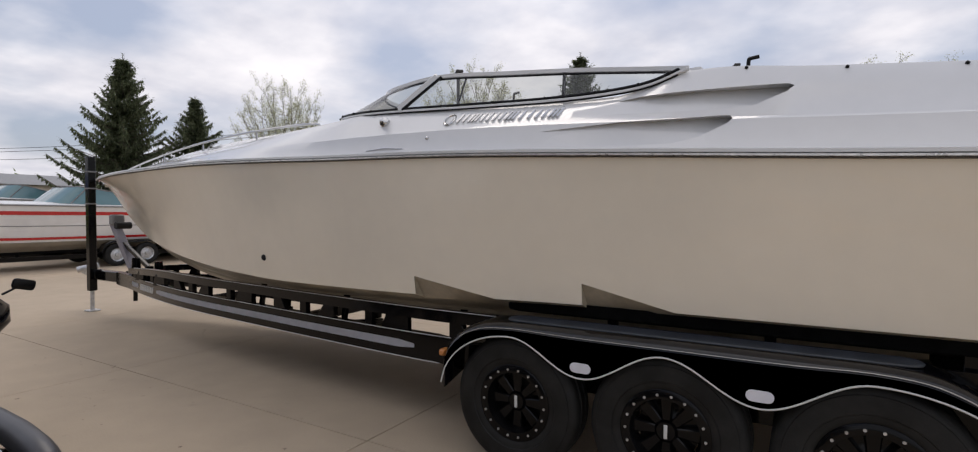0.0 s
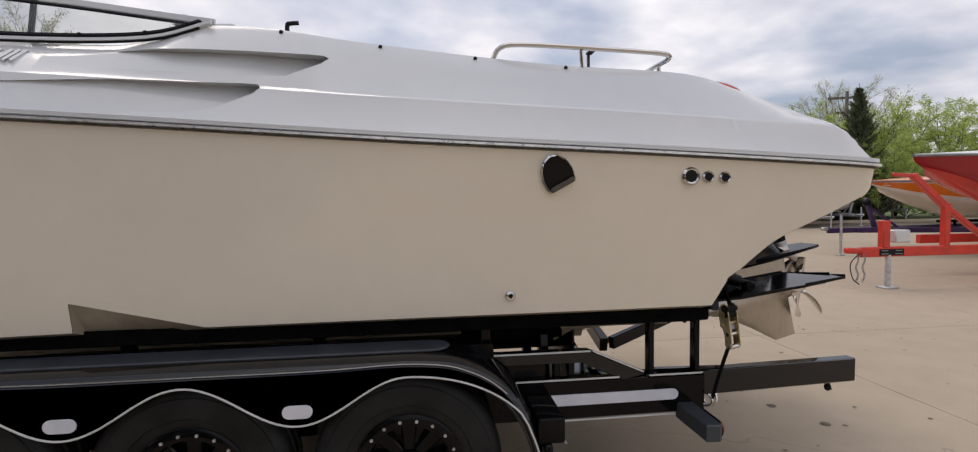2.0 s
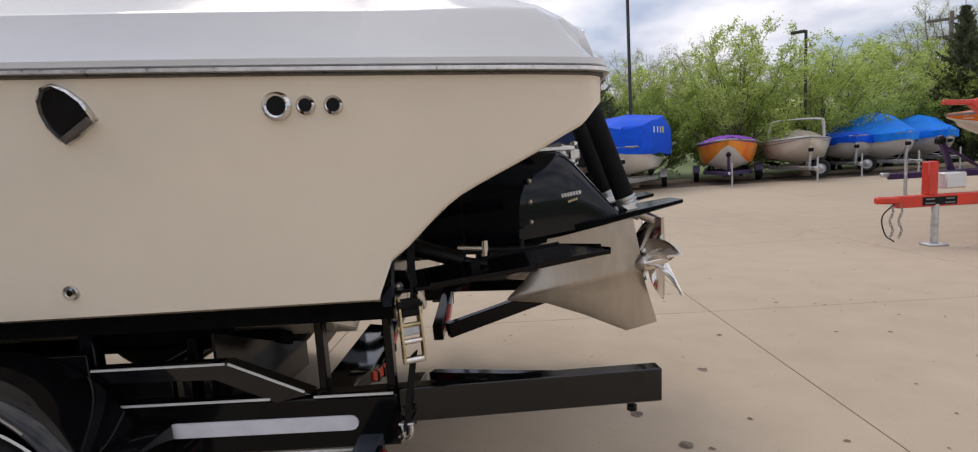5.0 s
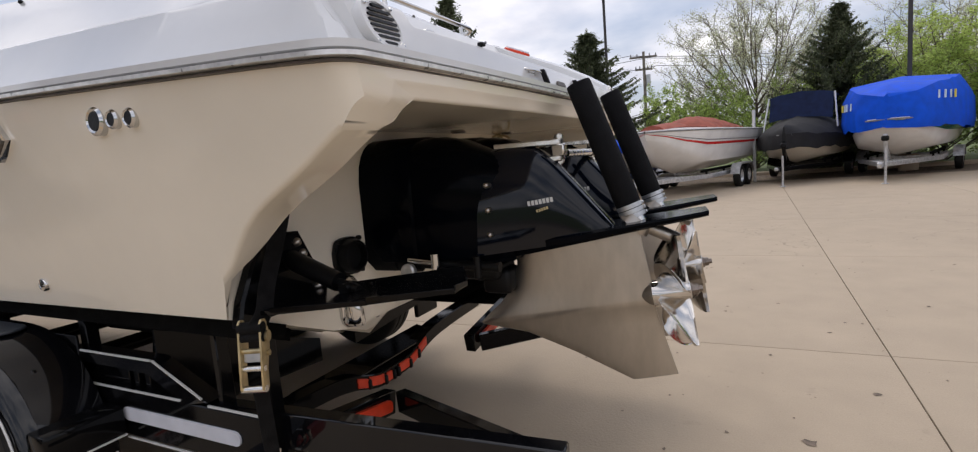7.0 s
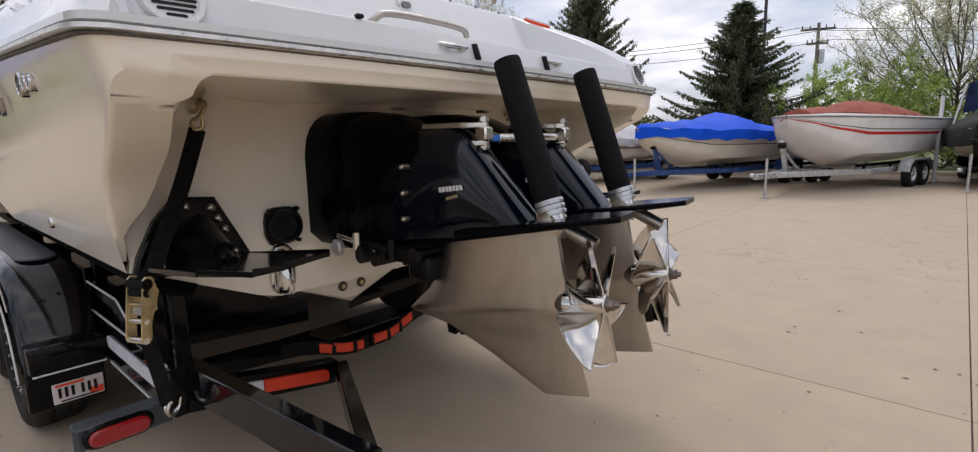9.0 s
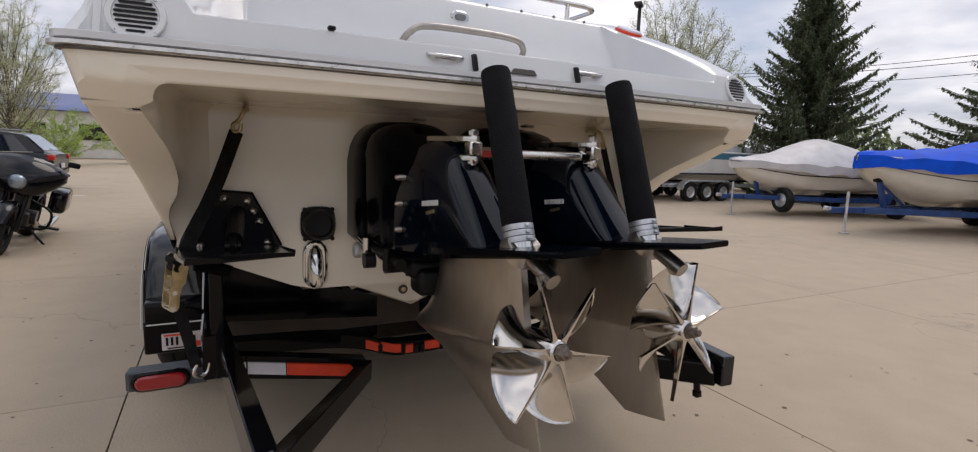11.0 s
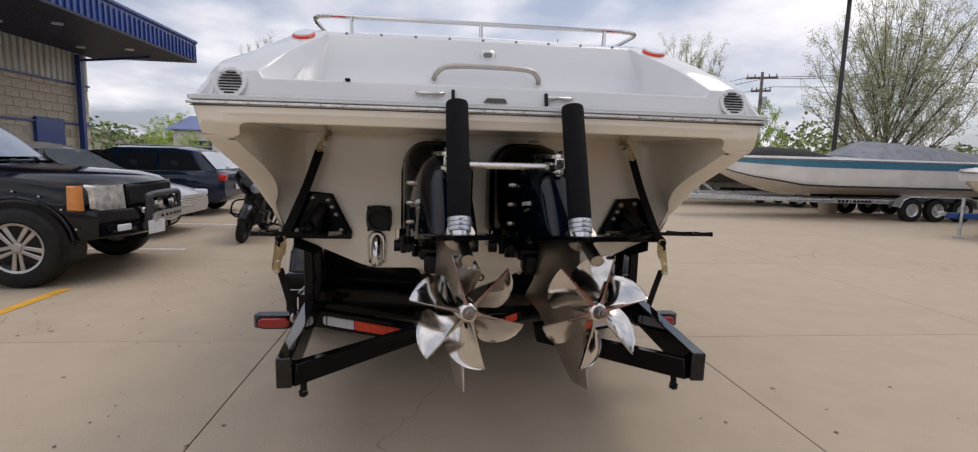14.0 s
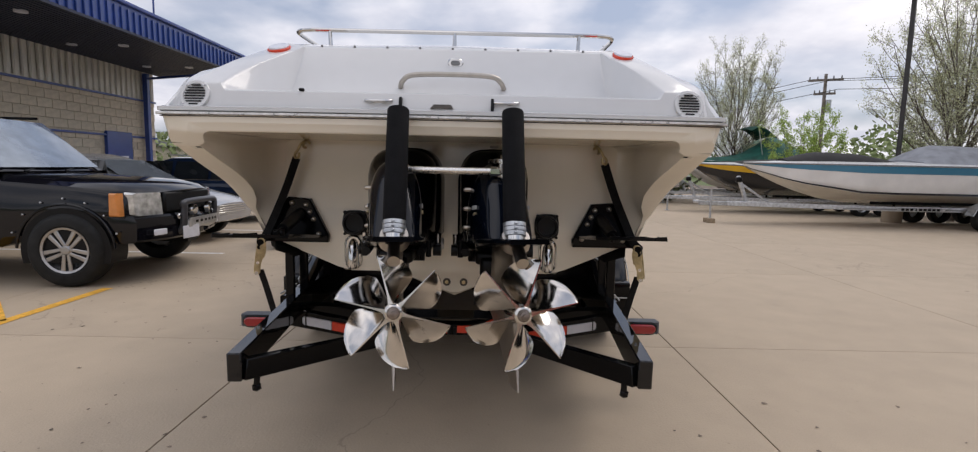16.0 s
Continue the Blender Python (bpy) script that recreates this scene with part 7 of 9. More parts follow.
def bg_boat(name, label, loc, rz, L, W, z0, zs, side, bottom=None, stripes=(), cover=None, cover_ridge=(), drop=0.12, deck=None, shield=None, canvas=None, bow=0.14, over=1.03, full=0.72, boxy=False):
    root = thing(name, label, "boat", (*loc, 0), rz)
    H = Hull(L, W, z0, zs, bow, full)
    bm = B()
    rings = []
    for t in TS:
        r = []
        for s in (-1, 1):
            col = [(s * H.side(t, f)[0], t * L, H.side(t, f)[1]) for f in (1.0, 0.75, 0.5, 0.25, 0.0)]
            r += col if s < 0 else [(0, t * L, H.keel(t))] + list(reversed(col))
        rings.append(r)
    loft(bm, rings, False, False)
    bm.faces.new([bm.verts.new(p) for p in rings[-1]])
    hull = part("hull", bm, side, root, smooth=50)
    if bottom:
        bm = B()
        loft(bm, [[(-H.side(t, 0)[0] - 0.004, t * L, H.chine(t) - 0.01), (-H.side(t, 0)[0] * 0.5, t * L, (H.chine(t) + H.keel(t)) / 2 - 0.012), (0, t * L, H.keel(t) - 0.012), (H.side(t, 0)[0] * 0.5, t * L, (H.chine(t) + H.keel(t)) / 2 - 0.012), (H.side(t, 0)[0] + 0.004, t * L, H.chine(t) - 0.01)] for t in TS], False, False)
        part("bottom", bm, bottom, hull)
    for f0, f1, m in stripes:
        for s in (-1, 1):
            bm = B()
            loft(bm, [[(s * (H.side(t, f)[0] + 0.007), t * L, H.side(t, f)[1]) for f in (f0, (f0 + f1) / 2, f1)] for t in TS], False, False)
            part("stripe", bm, m, hull)
    bm = B()
    loft(bm, [[(H.hb(t) * u * 1.01, t * L, H.sheer(t) + (0.10 * (1 - u * u)) * min(1, t * 6) + (0.03 if abs(u) < 1 else -0.02)) for u in (-1.0, -0.98, -0.6, 0, 0.6, 0.98, 1.0)] for t in TS], False, False)
    part("deck", bm, deck or W_HULL, root, smooth=50)
    bm = B()
    for s in (-1, 1):
        tube(bm, [(s * (H.hb(t) + 0.006), t * L, H.sheer(t)) for t in TS], 0.02, 6)
    part("rub_rail", bm, M["grey"], root)
    if shield:
        t0, t1, h, g = shield
        y0, y1 = t0 * L, t1 * L
        for s in (-1, 1):
            b = [(0, y0, zs + 0.12), (s * H.hb(t0) * 0.5, y0 + 0.05, zs + 0.12), (s * H.hb(t0) * 0.86, y0 + 0.35, zs + 0.08), (s * H.hb(t1) * 0.92, y1, zs + 0.05)]
            tp = [(0, y0 + 0.5, zs + h), (s * H.hb(t0) * 0.45, y0 + 0.55, zs + h), (s * H.hb(t0) * 0.74, y0 + 0.8, zs + h - 0.02), (s * H.hb(t1) * 0.82, y1, zs + h * 0.55)]
            bm = B()
            loft(bm, [[p, q] for p, q in zip(smoothpath(b, 4), smoothpath(tp, 4))], False, False)
            part("windscreen", bm, g, root)
            bm = B()
            tube(bm, smoothpath(tp, 4), 0.018, 6)
            tube(bm, [b[2], tp[2]], 0.015, 6)
            part("windscreen_frame", bm, M["grey"], root)
    if cover:
        rnd = random.Random(hash_of(label))
        ts = [q / 22 for q in range(23)]
        bm = B()
        rings = []
        cr = pch([p[0] for p in cover_ridge], [p[1] for p in cover_ridge])
        lo, hi = cover_ridge[0][0], cover_ridge[-1][0]
        for t in ts:
            t = lo + (hi - lo) * t
            hb, zs_, hgt = H.hb(t) * over + 0.03, H.sheer(t), cr(t)
            row = []
            prof = ((-1.0, -drop), (-1.03, 0.02), (-1.0, 0.55 * hgt), (-0.86, 0.90 * hgt), (0, hgt), (0.86, 0.90 * hgt), (1.0, 0.55 * hgt), (1.03, 0.02), (1.0, -drop))
            for u, q in prof if boxy else ((-1.0, -drop), (-1.02, 0.02), (-0.82, 0.42 * hgt), (-0.45, 0.80 * hgt), (0, hgt), (0.45, 0.80 * hgt), (0.82, 0.42 * hgt), (1.02, 0.02), (1.0, -drop)):
                row.append((hb * u + rnd.uniform(-0.02, 0.02), t * L + rnd.uniform(-0.03, 0.03), zs_ + q + rnd.uniform(-0.035, 0.035) + (rnd.uniform(-0.05, 0.03) if q < 0 else 0)))
            rings.append(row)
        loft(bm, rings, False, True)
        part("cover", bm, cover, root, "taut boat cover", smooth=32)
    return root, H


def hash_of(text):
    return sum((i + 1) * ord(c) for i, c in enumerate(text)) % 9973


def bg_trailer(label, loc, rz, L, W, frame_m, axles=1, tongue=1.1, at_t=0.66, zr=0.50, wheel_m=None, fend=None, jack=0.5, spare=False, flare=0.0):
    root = thing("boat_trailer", label, "trailer", (*loc, 0), rz)
    hw = W * 0.36
    bm = B()
    beam(bm, (0, -tongue, zr - 0.03), (0, L * 0.16, zr - 0.03), 0.09, 0.12, 0.01)
    part("tongue", bm, frame_m, root)
    for s in (-1, 1):
        bm = B()
        beam(bm, (s * 0.05, -tongue * 0.35, zr - 0.03), (s * hw, L * 0.34, zr - 0.04), 0.07, 0.12, 0.008)
        beam(bm, (s * hw, L * 0.335, zr - 0.04), (s * hw, L * 0.93, zr - 0.04), 0.07, 0.12, 0.008)
        part("side_rail", bm, frame_m, root)
        bm = B()
        beam(bm, (s * hw * 0.8, L * 0.3, zr + 0.10), (s * hw * 0.8, L * 0.92, zr + 0.10), 0.09, 0.07, 0.01)
        for t in (0.36, 0.6, 0.85):
            beam(bm, (s * hw * 0.8, L * t, zr - 0.02), (s * hw * 0.8, L * t, zr + 0.10), 0.05, 0.05, 0.004, up=(0, 1, 0))
        part("bunk", bm, M["carpet"], root)
        r = 0.32
        xw = W / 2 - 0.10 + flare
        for k in range(axles):
            yw = L * at_t + k * 0.78
            m = Matrix.Translation((s * xw, yw, r)) @ Euler((0, radians(90 * s), 0)).to_matrix().to_4x4()
            bm = B()
            lathe(bm, [(0.17, -0.09), (0.28, -0.10), (0.315, -0.08), (r, -0.05), (r, 0.05), (0.315, 0.08), (0.28, 0.10), (0.20, 0.095), (0.18, 0.08)], m, 28)
            ty = part("wheel", bm, M["rubber"], root, smooth=40)
            bm = B()
            lathe(bm, [(0.185, 0.085), (0.17, 0.075), (0.155, 0.03), (0.06, 0.045), (0.05, 0.08), (0.0, 0.085)], m, 24)
            part("rim", bm, wheel_m or M["galv"], ty)
        bm = B()
        ya, yb = L * at_t - 0.42, L * at_t + (axles - 1) * 0.78 + 0.42
        path = [(ya, 0.42), (ya + 0.10, 0.62), (ya + 0.28, 0.71), (yb - 0.28, 0.71), (yb - 0.10, 0.62), (yb, 0.42)]
        loft(bm, [[(s * (xw - 0.13), y, z), (s * (xw + 0.12), y, z), (s * (xw + 0.13), y, z - 0.04), (s * (xw + 0.11), y, z - 0.02), (s * (xw - 0.13), y, z - 0.02)] for y, z in path], True, True)
        part("fender", bm, fend or frame_m, root)
    for t in (0.34, 0.62, 0.92):
        bm = B()
        beam(bm, (-hw, L * t, zr - 0.06), (hw, L * t, zr - 0.06), 0.08, 0.08, 0.006)
        part("crossmember", bm, frame_m, root)
    bm = B()
    beam(bm, (0, 0.15, zr), (0, -0.12, zr + 0.72), 0.09, 0.09, 0.008)
    beam(bm, (0, 0.75, zr + 0.02), (0, 0.0, zr + 0.5), 0.05, 0.05, 0.006)
    part("winch_post", bm, frame_m, root)
    bm = B()
    box(bm, (0, -0.10, zr + 0.62), (0.16, 0.16, 0.14), 0.03)
    part("winch", bm, M["plastic"], root)
    bm = B()
    cyl(bm, (0.09, -tongue * 0.75, 0.02), (0.09, -tongue * 0.75, zr + 0.35), 0.03, seg=10)
    box(bm, (0.09, -tongue * 0.75, 0.015), (0.14, 0.14, 0.02), 0.004)
    part("jack", bm, M["galv"], root)
    bm = B()
    beam(bm, (0, -tongue, zr), (0, -tongue - 0.16, zr + 0.01), 0.08, 0.09, 0.02)
    part("coupler", bm, M["galv"], root)
    if spare:
        m = Matrix.Translation((0.42, 0.55, 0.42)) @ Euler((radians(90), 0, 0)).to_matrix().to_4x4()
        bm = B()
        lathe(bm, [(0.17, -0.09), (0.28, -0.10), (0.32, -0.05), (0.32, 0.05), (0.28, 0.10), (0.18, 0.08)], m, 28)
        ty = part("spare_wheel", bm, M["rubber"], root)
        bm = B()
        lathe(bm, [(0.185, 0.085), (0.155, 0.03), (0.06, 0.045), (0.0, 0.085)], m, 20)
        part("rim", bm, M["galv"], ty)
    return root


def build_row():
    teal = paint("teal_stripe", (0.06, 0.22, 0.34))
    red = paint("red_stripe", (0.55, 0.03, 0.03))
    dark = paint("dark_stripe", (0.03, 0.03, 0.04))
    black_cover = mat("black_canvas", (0.010, 0.010, 0.011), 0.8, var=0.15, scale=4, bump=0.5, bscale=8, fine=0.1)
    grey_cover = mat("grey_canvas", (0.26, 0.27, 0.29), 0.8, var=0.1, scale=4, bump=0.5, bscale=8)
    white_cover = mat("white_shrink_wrap", (0.60, 0.58, 0.57), 0.5, var=0.06, scale=3, bump=0.5, bscale=6)
    rust_canvas = mat("rust_canvas", (0.30, 0.075, 0.045), 0.8, var=0.12, scale=4, bump=0.4, bscale=9)
    green_cover = mat("green_canvas", (0.012, 0.095, 0.07), 0.7, var=0.2, scale=3, bump=0.5, bscale=7)
    tan_canvas = mat("tan_canvas", (0.34, 0.29, 0.23), 0.85, var=0.1, scale=4, bump=0.4, bscale=9)
    navy_canvas = mat("navy_canvas", (0.015, 0.03, 0.10), 0.8, var=0.15, scale=4, bump=0.4, bscale=9)
    tint = paint("tinted_screen", (0.10, 0.20, 0.22), 0.08)
    blue_tr = mat("blue_trailer_paint", (0.02, 0.06, 0.20), 0.35, var=0.15, scale=6)
    blk_tr = M["black"]
    # white cruiser with a teal stripe on a galvanised trailer
    x, y = -11.15, 7.2
    bg_boat("cruiser", "white speedboat with a teal stripe and grey canvas", (x, y), 0, 10.2, 2.5, 0.62, 1.62, W_HULL, C_HULL, ((0.72, 0.97, teal), (0.0, 0.07, dark)), deck=W_HULL, bow=0.02)
    Hc = Hull(10.2, 2.5, 0.62, 1.62, 0.02)
    for nm, lab, mm, ridge, ov in (("canvas_cover", "dark canvas over the foredeck of a white boat", black_cover, ((0.10, 0.10), (0.2, 0.30), (0.30, 0.26), (0.36, 0.12)), 0.72), ("canvas_cover", "grey canvas over the cockpit of a white boat", grey_cover, ((0.42, 0.14), (0.50, 0.56), (0.60, 0.52), (0.8, 0.34), (0.98, 0.2)), 0.80)):
        rr = random.Random(hash_of(lab))
        bm = B()
        cr = pch([p[0] for p in ridge], [p[1] for p in ridge])
        rings = []
        for q in range(16):
            t = ridge[0][0] + (ridge[-1][0] - ridge[0][0]) * q / 15
            hb, zz, hg = Hc.hb(t) * ov, Hc.sheer(t), cr(t)
            rings.append([(x + hb * u, y + t * 10.2, zz + 0.04 + hg * v + rr.uniform(-0.012, 0.012)) for u, v in ((-1, 0), (-0.8, 0.5), (-0.4, 0.9), (0, 1), (0.4, 0.9), (0.8, 0.5), (1, 0))])
        loft(bm, rings, False, True)
        solo(nm, bm, mm, lab, "boat cover", smooth=30)
    tr = bg_trailer("galvanised trailer with a dark lettered rail under a white boat", (x, y), 0, 10.2, 2.5, M["galv"], 3, 1.15, 0.56, 0.56, fend=M["galv"])
    for k in range(9):
        bm = B()
        box(bm, (0.945, 3.75 + k * 0.115, 0.515), (0.012, 0.075 if k != 3 else 0.03, 0.06), 0.002)
        part("letter_bar", bm, M["plastic"], tr)
    for a, b in ((2.2, 3.6), (4.85, 6.0)):
        bm = B()
        box(bm, (0.943, (a + b) / 2, 0.515), (0.008, b - a, 0.03), 0.002)
        part("rail_stripe", bm, M["grey"], tr)
    bm = B()
    box(bm, (0.09, -0.86, 0.06), (0.34, 0.2, 0.12), 0.01)
    bx = solo("wood_block", bm, mat("old_timber", (0.30, 0.23, 0.15), 0.85, var=0.2, scale=8, stretch=(1, 8, 8), bump=0.3), "weathered timber block under a trailer jack", "block")
    bx.location = (x, y - 0.02, 0)
    # yellow and black boat beyond
    yel = paint("yellow_stripe", (0.70, 0.40, 0.02))
    bg_boat("speedboat", "black speedboat with a yellow stripe and dark canvas", (-15.3, 7.4), 0, 8.5, 2.4, 0.6, 1.52, paint("black_hull", (0.012, 0.012, 0.014)), None, ((0.62, 0.97, yel),), cover=black_cover, cover_ridge=((0.10, 0.08), (0.35, 0.30), (0.6, 0.42), (0.98, 0.2)), drop=-0.02, over=0.9)
    bg_trailer("galvanised trailer under a yellow and black boat", (-15.3, 7.4), 0, 8.5, 2.4, M["galv"], 2, 1.1, 0.62)
    for k, (gx, gy, hh) in enumerate(((-19.4, 8.6, 0.75), (-22.6, 9.6, 0.85))):
        bg_boat("covered_boat", "white boat under a dark green canvas" if k == 0 else "white boat under a peaked green canvas", (gx, gy), 0, 7.5, 2.4, 0.6, 1.7, W_HULL, None, ((0.75, 0.85, dark),), cover=green_cover, cover_ridge=((0.02, 0.10), (0.3, 0.35), (0.5, hh + 0.4), (0.62, hh), (1.0, 0.25)), drop=0.2)
        bg_trailer("galvanised boat trailer with carpeted bunks", (gx, gy), 0, 7.5, 2.4, M["galv"], 2)
    # flapping green bimini
    bm = B()
    loft(bm, [[(-19.4 + u, 11.0 + v * 0.5, 3.05 + 0.28 * math.sin(v * 1.5 + 0.5) - 0.12 * u * u) for v in np.linspace(0, 2.2, 7)] for u in np.linspace(-0.9, 0.9, 5)], False, False)
    bmesh.ops.solidify(bm, geom=bm.faces[:], thickness=0.02)
    bim = solo("bimini_top", bm, green_cover, "small dark green bimini canopy raised on poles", "canopy")
    for u in (-0.85, 0.85):
        bm = B()
        tube(bm, [(-19.4 + u, 11.3, 3.2), (-19.4 + u, 11.6, 1.7)], 0.02, 6)
        part("canopy_pole", bm, M["galv"], bim)
    # white and red boats off the bow
    bg_boat("runabout", "white runabout with red stripes and a tinted screen", (-19.2, -1.6), 0, 8.6, 2.5, 0.40, 1.66, W_HULL, C_HULL, ((0.74, 0.84, red), (0.06, 0.13, red), (0.43, 0.45, M["grey"])), shield=(0.44, 0.68, 0.55, tint), bow=0.06)
    bg_trailer("black trailer under a white runabout", (-19.2, -1.6), 0, 8.6, 2.5, blk_tr, 2, 1.1, 0.6, 0.36)
    bg_boat("runabout", "white boat with a broad red stripe", (-25.0, -0.5), 0, 8.0, 2.5, 0.5, 1.9, W_HULL, None, ((0.55, 0.80, red),), shield=(0.4, 0.6, 0.55, tint))
    bg_trailer("black trailer under a white and red boat", (-25.0, -0.5), 0, 8.0, 2.5, blk_tr, 2)
    # white wrapped boat and blue wrapped boat on blue trailers
    bg_boat("wrapped_boat", "cream boat shrink-wrapped in white on a blue trailer", (-7.0, 11.05), -12, 5.6, 2.2, 0.52, 1.26, C_HULL, None, ((0.55, 0.60, dark),), cover=white_cover, cover_ridge=((0.0, 0.05), (0.2, 0.25), (0.45, 0.72), (0.55, 0.74), (0.75, 0.40), (1.0, 0.12)), drop=0.16)
    bg_trailer("blue boat trailer carrying a spare wheel", (-6.72, 11.72), -12, 5.6, 2.2, blue_tr, 1, 1.0, spare=True, wheel_m=M["galv"])
    bg_boat("wrapped_boat", "ivory boat under a bright blue shrink wrap on a blue trailer", (-3.7, 10.65), -12, 6.8, 2.4, 0.55, 1.42, C_HULL, None, ((0.5, 0.53, dark),), cover=BLUE_TARP, cover_ridge=((0.0, 0.08), (0.12, 0.20), (0.45, 0.42), (0.5, 0.58), (0.55, 0.40), (1.0, 0.15)), drop=0.20)
    bg_trailer("long blue painted boat trailer", (-3.5, 11.3), -12, 6.8, 2.4, blue_tr, 2, 1.25, wheel_m=M["galv"])
    # deck boat with rust canvas
    bx_, by_ = -0.75, 11.9
    bg_boat("deck_boat", "white deck boat with a red stripe and rust-red canvas", (bx_, by_), -14, 6.6, 2.5, 0.58, 1.70, W_HULL, None, ((0.52, 0.60, red), (0.66, 0.69, M["grey"])), cover=rust_canvas, cover_ridge=((0.36, 0.16), (0.44, 0.44), (0.6, 0.48), (0.85, 0.38), (0.95, 0.2)), drop=-0.10, over=0.64, bow=0.05, full=0.50)
    bm = B()
    loft(bm, [[(u * (0.34 + 0.05 * q), 0.45 + 0.28 * q, 1.78 + 0.13 * (1 - u * u) + 0.02 * q) for u in (-1, -0.6, 0, 0.6, 1)] for q in range(5)], False, True)
    ob = new("bow_cushion", finish("bow_cushion", bm, rust_canvas, 40))
    tagged(ob, "rust-red bow cushion on a white deck boat", "cushion")
    ob.matrix_world = pose(bx_, by_, 0.02, 0, 0, -14)
    bg_trailer("galvanised tandem trailer under a white deck boat", (bx_, by_), -14, 6.6, 2.5, M["galv"], 2, 1.15, 0.60, fend=M["galv"])
    # black covered boat with a raised navy bimini
    bg_boat("covered_boat", "boat under a black cover with a raised navy bimini", (2.5, 15.2), -14, 5.8, 2.4, 0.55, 1.28, C_HULL, None, (), cover=black_cover, cover_ridge=((0.0, 0.22), (0.15, 0.40), (0.4, 0.66), (0.6, 0.70), (1.0, 0.3)), drop=0.36, over=1.08)
    bg_trailer("black trailer with a swivel jack", (2.5, 15.2), -14, 5.8, 2.4, blk_tr, 1, 0.9)
    bim = thing("bimini_top", "navy canvas bimini standing on white poles", "canopy", (3.1, 17.4, 0), -14)
    bm = B()
    loft(bm, [[(u * 0.86, v, 2.60 + 0.12 * (1 - u * u) - 0.05 * v * v) for u in (-1, -0.7, 0, 0.7, 1)] for v in (-0.1, 0.2, 0.7, 1.2)] , False, False)
    bmesh.ops.solidify(bm, geom=bm.faces[:], thickness=0.03)
    part("canopy", bm, navy_canvas, bim)
    bm = B()
    loft(bm, [[(u * 0.86, -0.1 - 0.25 * w, 2.60 + 0.12 * (1 - u * u) - 0.78 * w) for u in (-1, -0.7, 0, 0.7, 1)] for w in (0, 0.5, 1)], False, False)
    bmesh.ops.solidify(bm, geom=bm.faces[:], thickness=0.02)
    part("front_curtain", bm, navy_canvas, bim)
    for s in (-1, 1):
        bm = B()
        tube(bm, [(s * 0.89, -0.15, 2.60), (s * 1.0, -0.45, 1.55)], 0.025, 8)
        part("canopy_pole", bm, M["white"], bim)
    # tall blue-wrapped boat with painted scrawl
    tx, ty, trz = 4.75, 14.7, -18
    tall, H = bg_boat("wrapped_boat", "white boat with a green stripe in tall blue shrink wrap", (tx, ty), trz, 6.6, 2.6, 0.60, 1.45, W_HULL, None, ((0.55, 0.80, paint("green_stripe", (0.03, 0.16, 0.12))),), cover=BLUE_TARP, cover_ridge=((0.0, 0.62), (0.12, 0.95), (0.30, 1.15), (0.45, 1.30), (0.97, 1.25), (1.0, 1.2)), drop=0.22, over=1.10, full=0.42, boxy=True)
    scrawl = mat("yellow_spray_paint", (0.78, 0.62, 0.06), 0.6, var=0.1)
    chalk = mat("white_spray_paint", (0.62, 0.72, 0.80), 0.6, var=0.1)
    for side_, y0, z0_ in ((-1, 0.55, 2.0), (1, 0.75, 2.12)):
        for k in range(4):
            y = y0 + k * 0.24
            x = side_ * (H.hb(y / 6.6) * 1.12 + 0.065)
            bm = B()
            tube(bm, [(x, y + 0.03, z0_ - 0.10), (x, y + 0.06, z0_ + 0.10)], 0.022, 6)
            if k % 2:
                tube(bm, [(x, y - 0.05, z0_ - 0.10), (x, y - 0.02, z0_ + 0.10)], 0.022, 6)
            part("paint_stroke", bm, scrawl if k == 3 else chalk, tall, "yellow spray-paint stroke" if k == 3 else "white spray-paint stroke")
    bg_trailer("galvanised trailer with a wheel jack", (tx, ty), trz, 6.6, 2.6, M["galv"], 1, 0.9)
    # rows of bright blue wraps, ivory bowrider with arch, orange boat
    ox, oy = 8.75, 16.1
    fl = paint("flame_orange", (0.82, 0.15, 0.015), alt=(0.88, 0.36, 0.03), scale=1.2)
    bg_boat("speedboat", "flame-orange speedboat with purple canvas", (ox, oy), -22, 5.6, 2.3, 0.52, 1.50, fl, W_HULL, ((0.88, 0.98, paint("purple_stripe", (0.30, 0.05, 0.12))),), cover=mat("purple_canvas", (0.20, 0.045, 0.38), 0.8, var=0.12, bump=0.3, bscale=8), cover_ridge=((0.06, 0.12), (0.4, 0.30), (0.7, 0.32), (1.0, 0.2)), drop=-0.03, over=0.92)
    bg_trailer("dark purple trailer with wide wheels", (ox, oy), -22, 5.6, 2.3, mat("purple_paint", (0.05, 0.03, 0.10), 0.35, var=0.15), 1, 0.9, flare=0.12)
    cx, cy = 11.75, 16.4
    bg_boat("bowrider", "ivory bowrider with tan canvas and a folding arch", (cx, cy), -19, 6.0, 2.5, 0.58, 1.42, C_HULL, None, ((0.78, 0.84, M["grey"]),), cover=tan_canvas, cover_ridge=((0.22, 0.12), (0.4, 0.45), (0.6, 0.46), (0.95, 0.2)), drop=-0.04, over=0.78)
    arch = thing("radar_arch", "white tubular arch standing over a bowrider", "arch", (cx, cy, 0.0), -19)
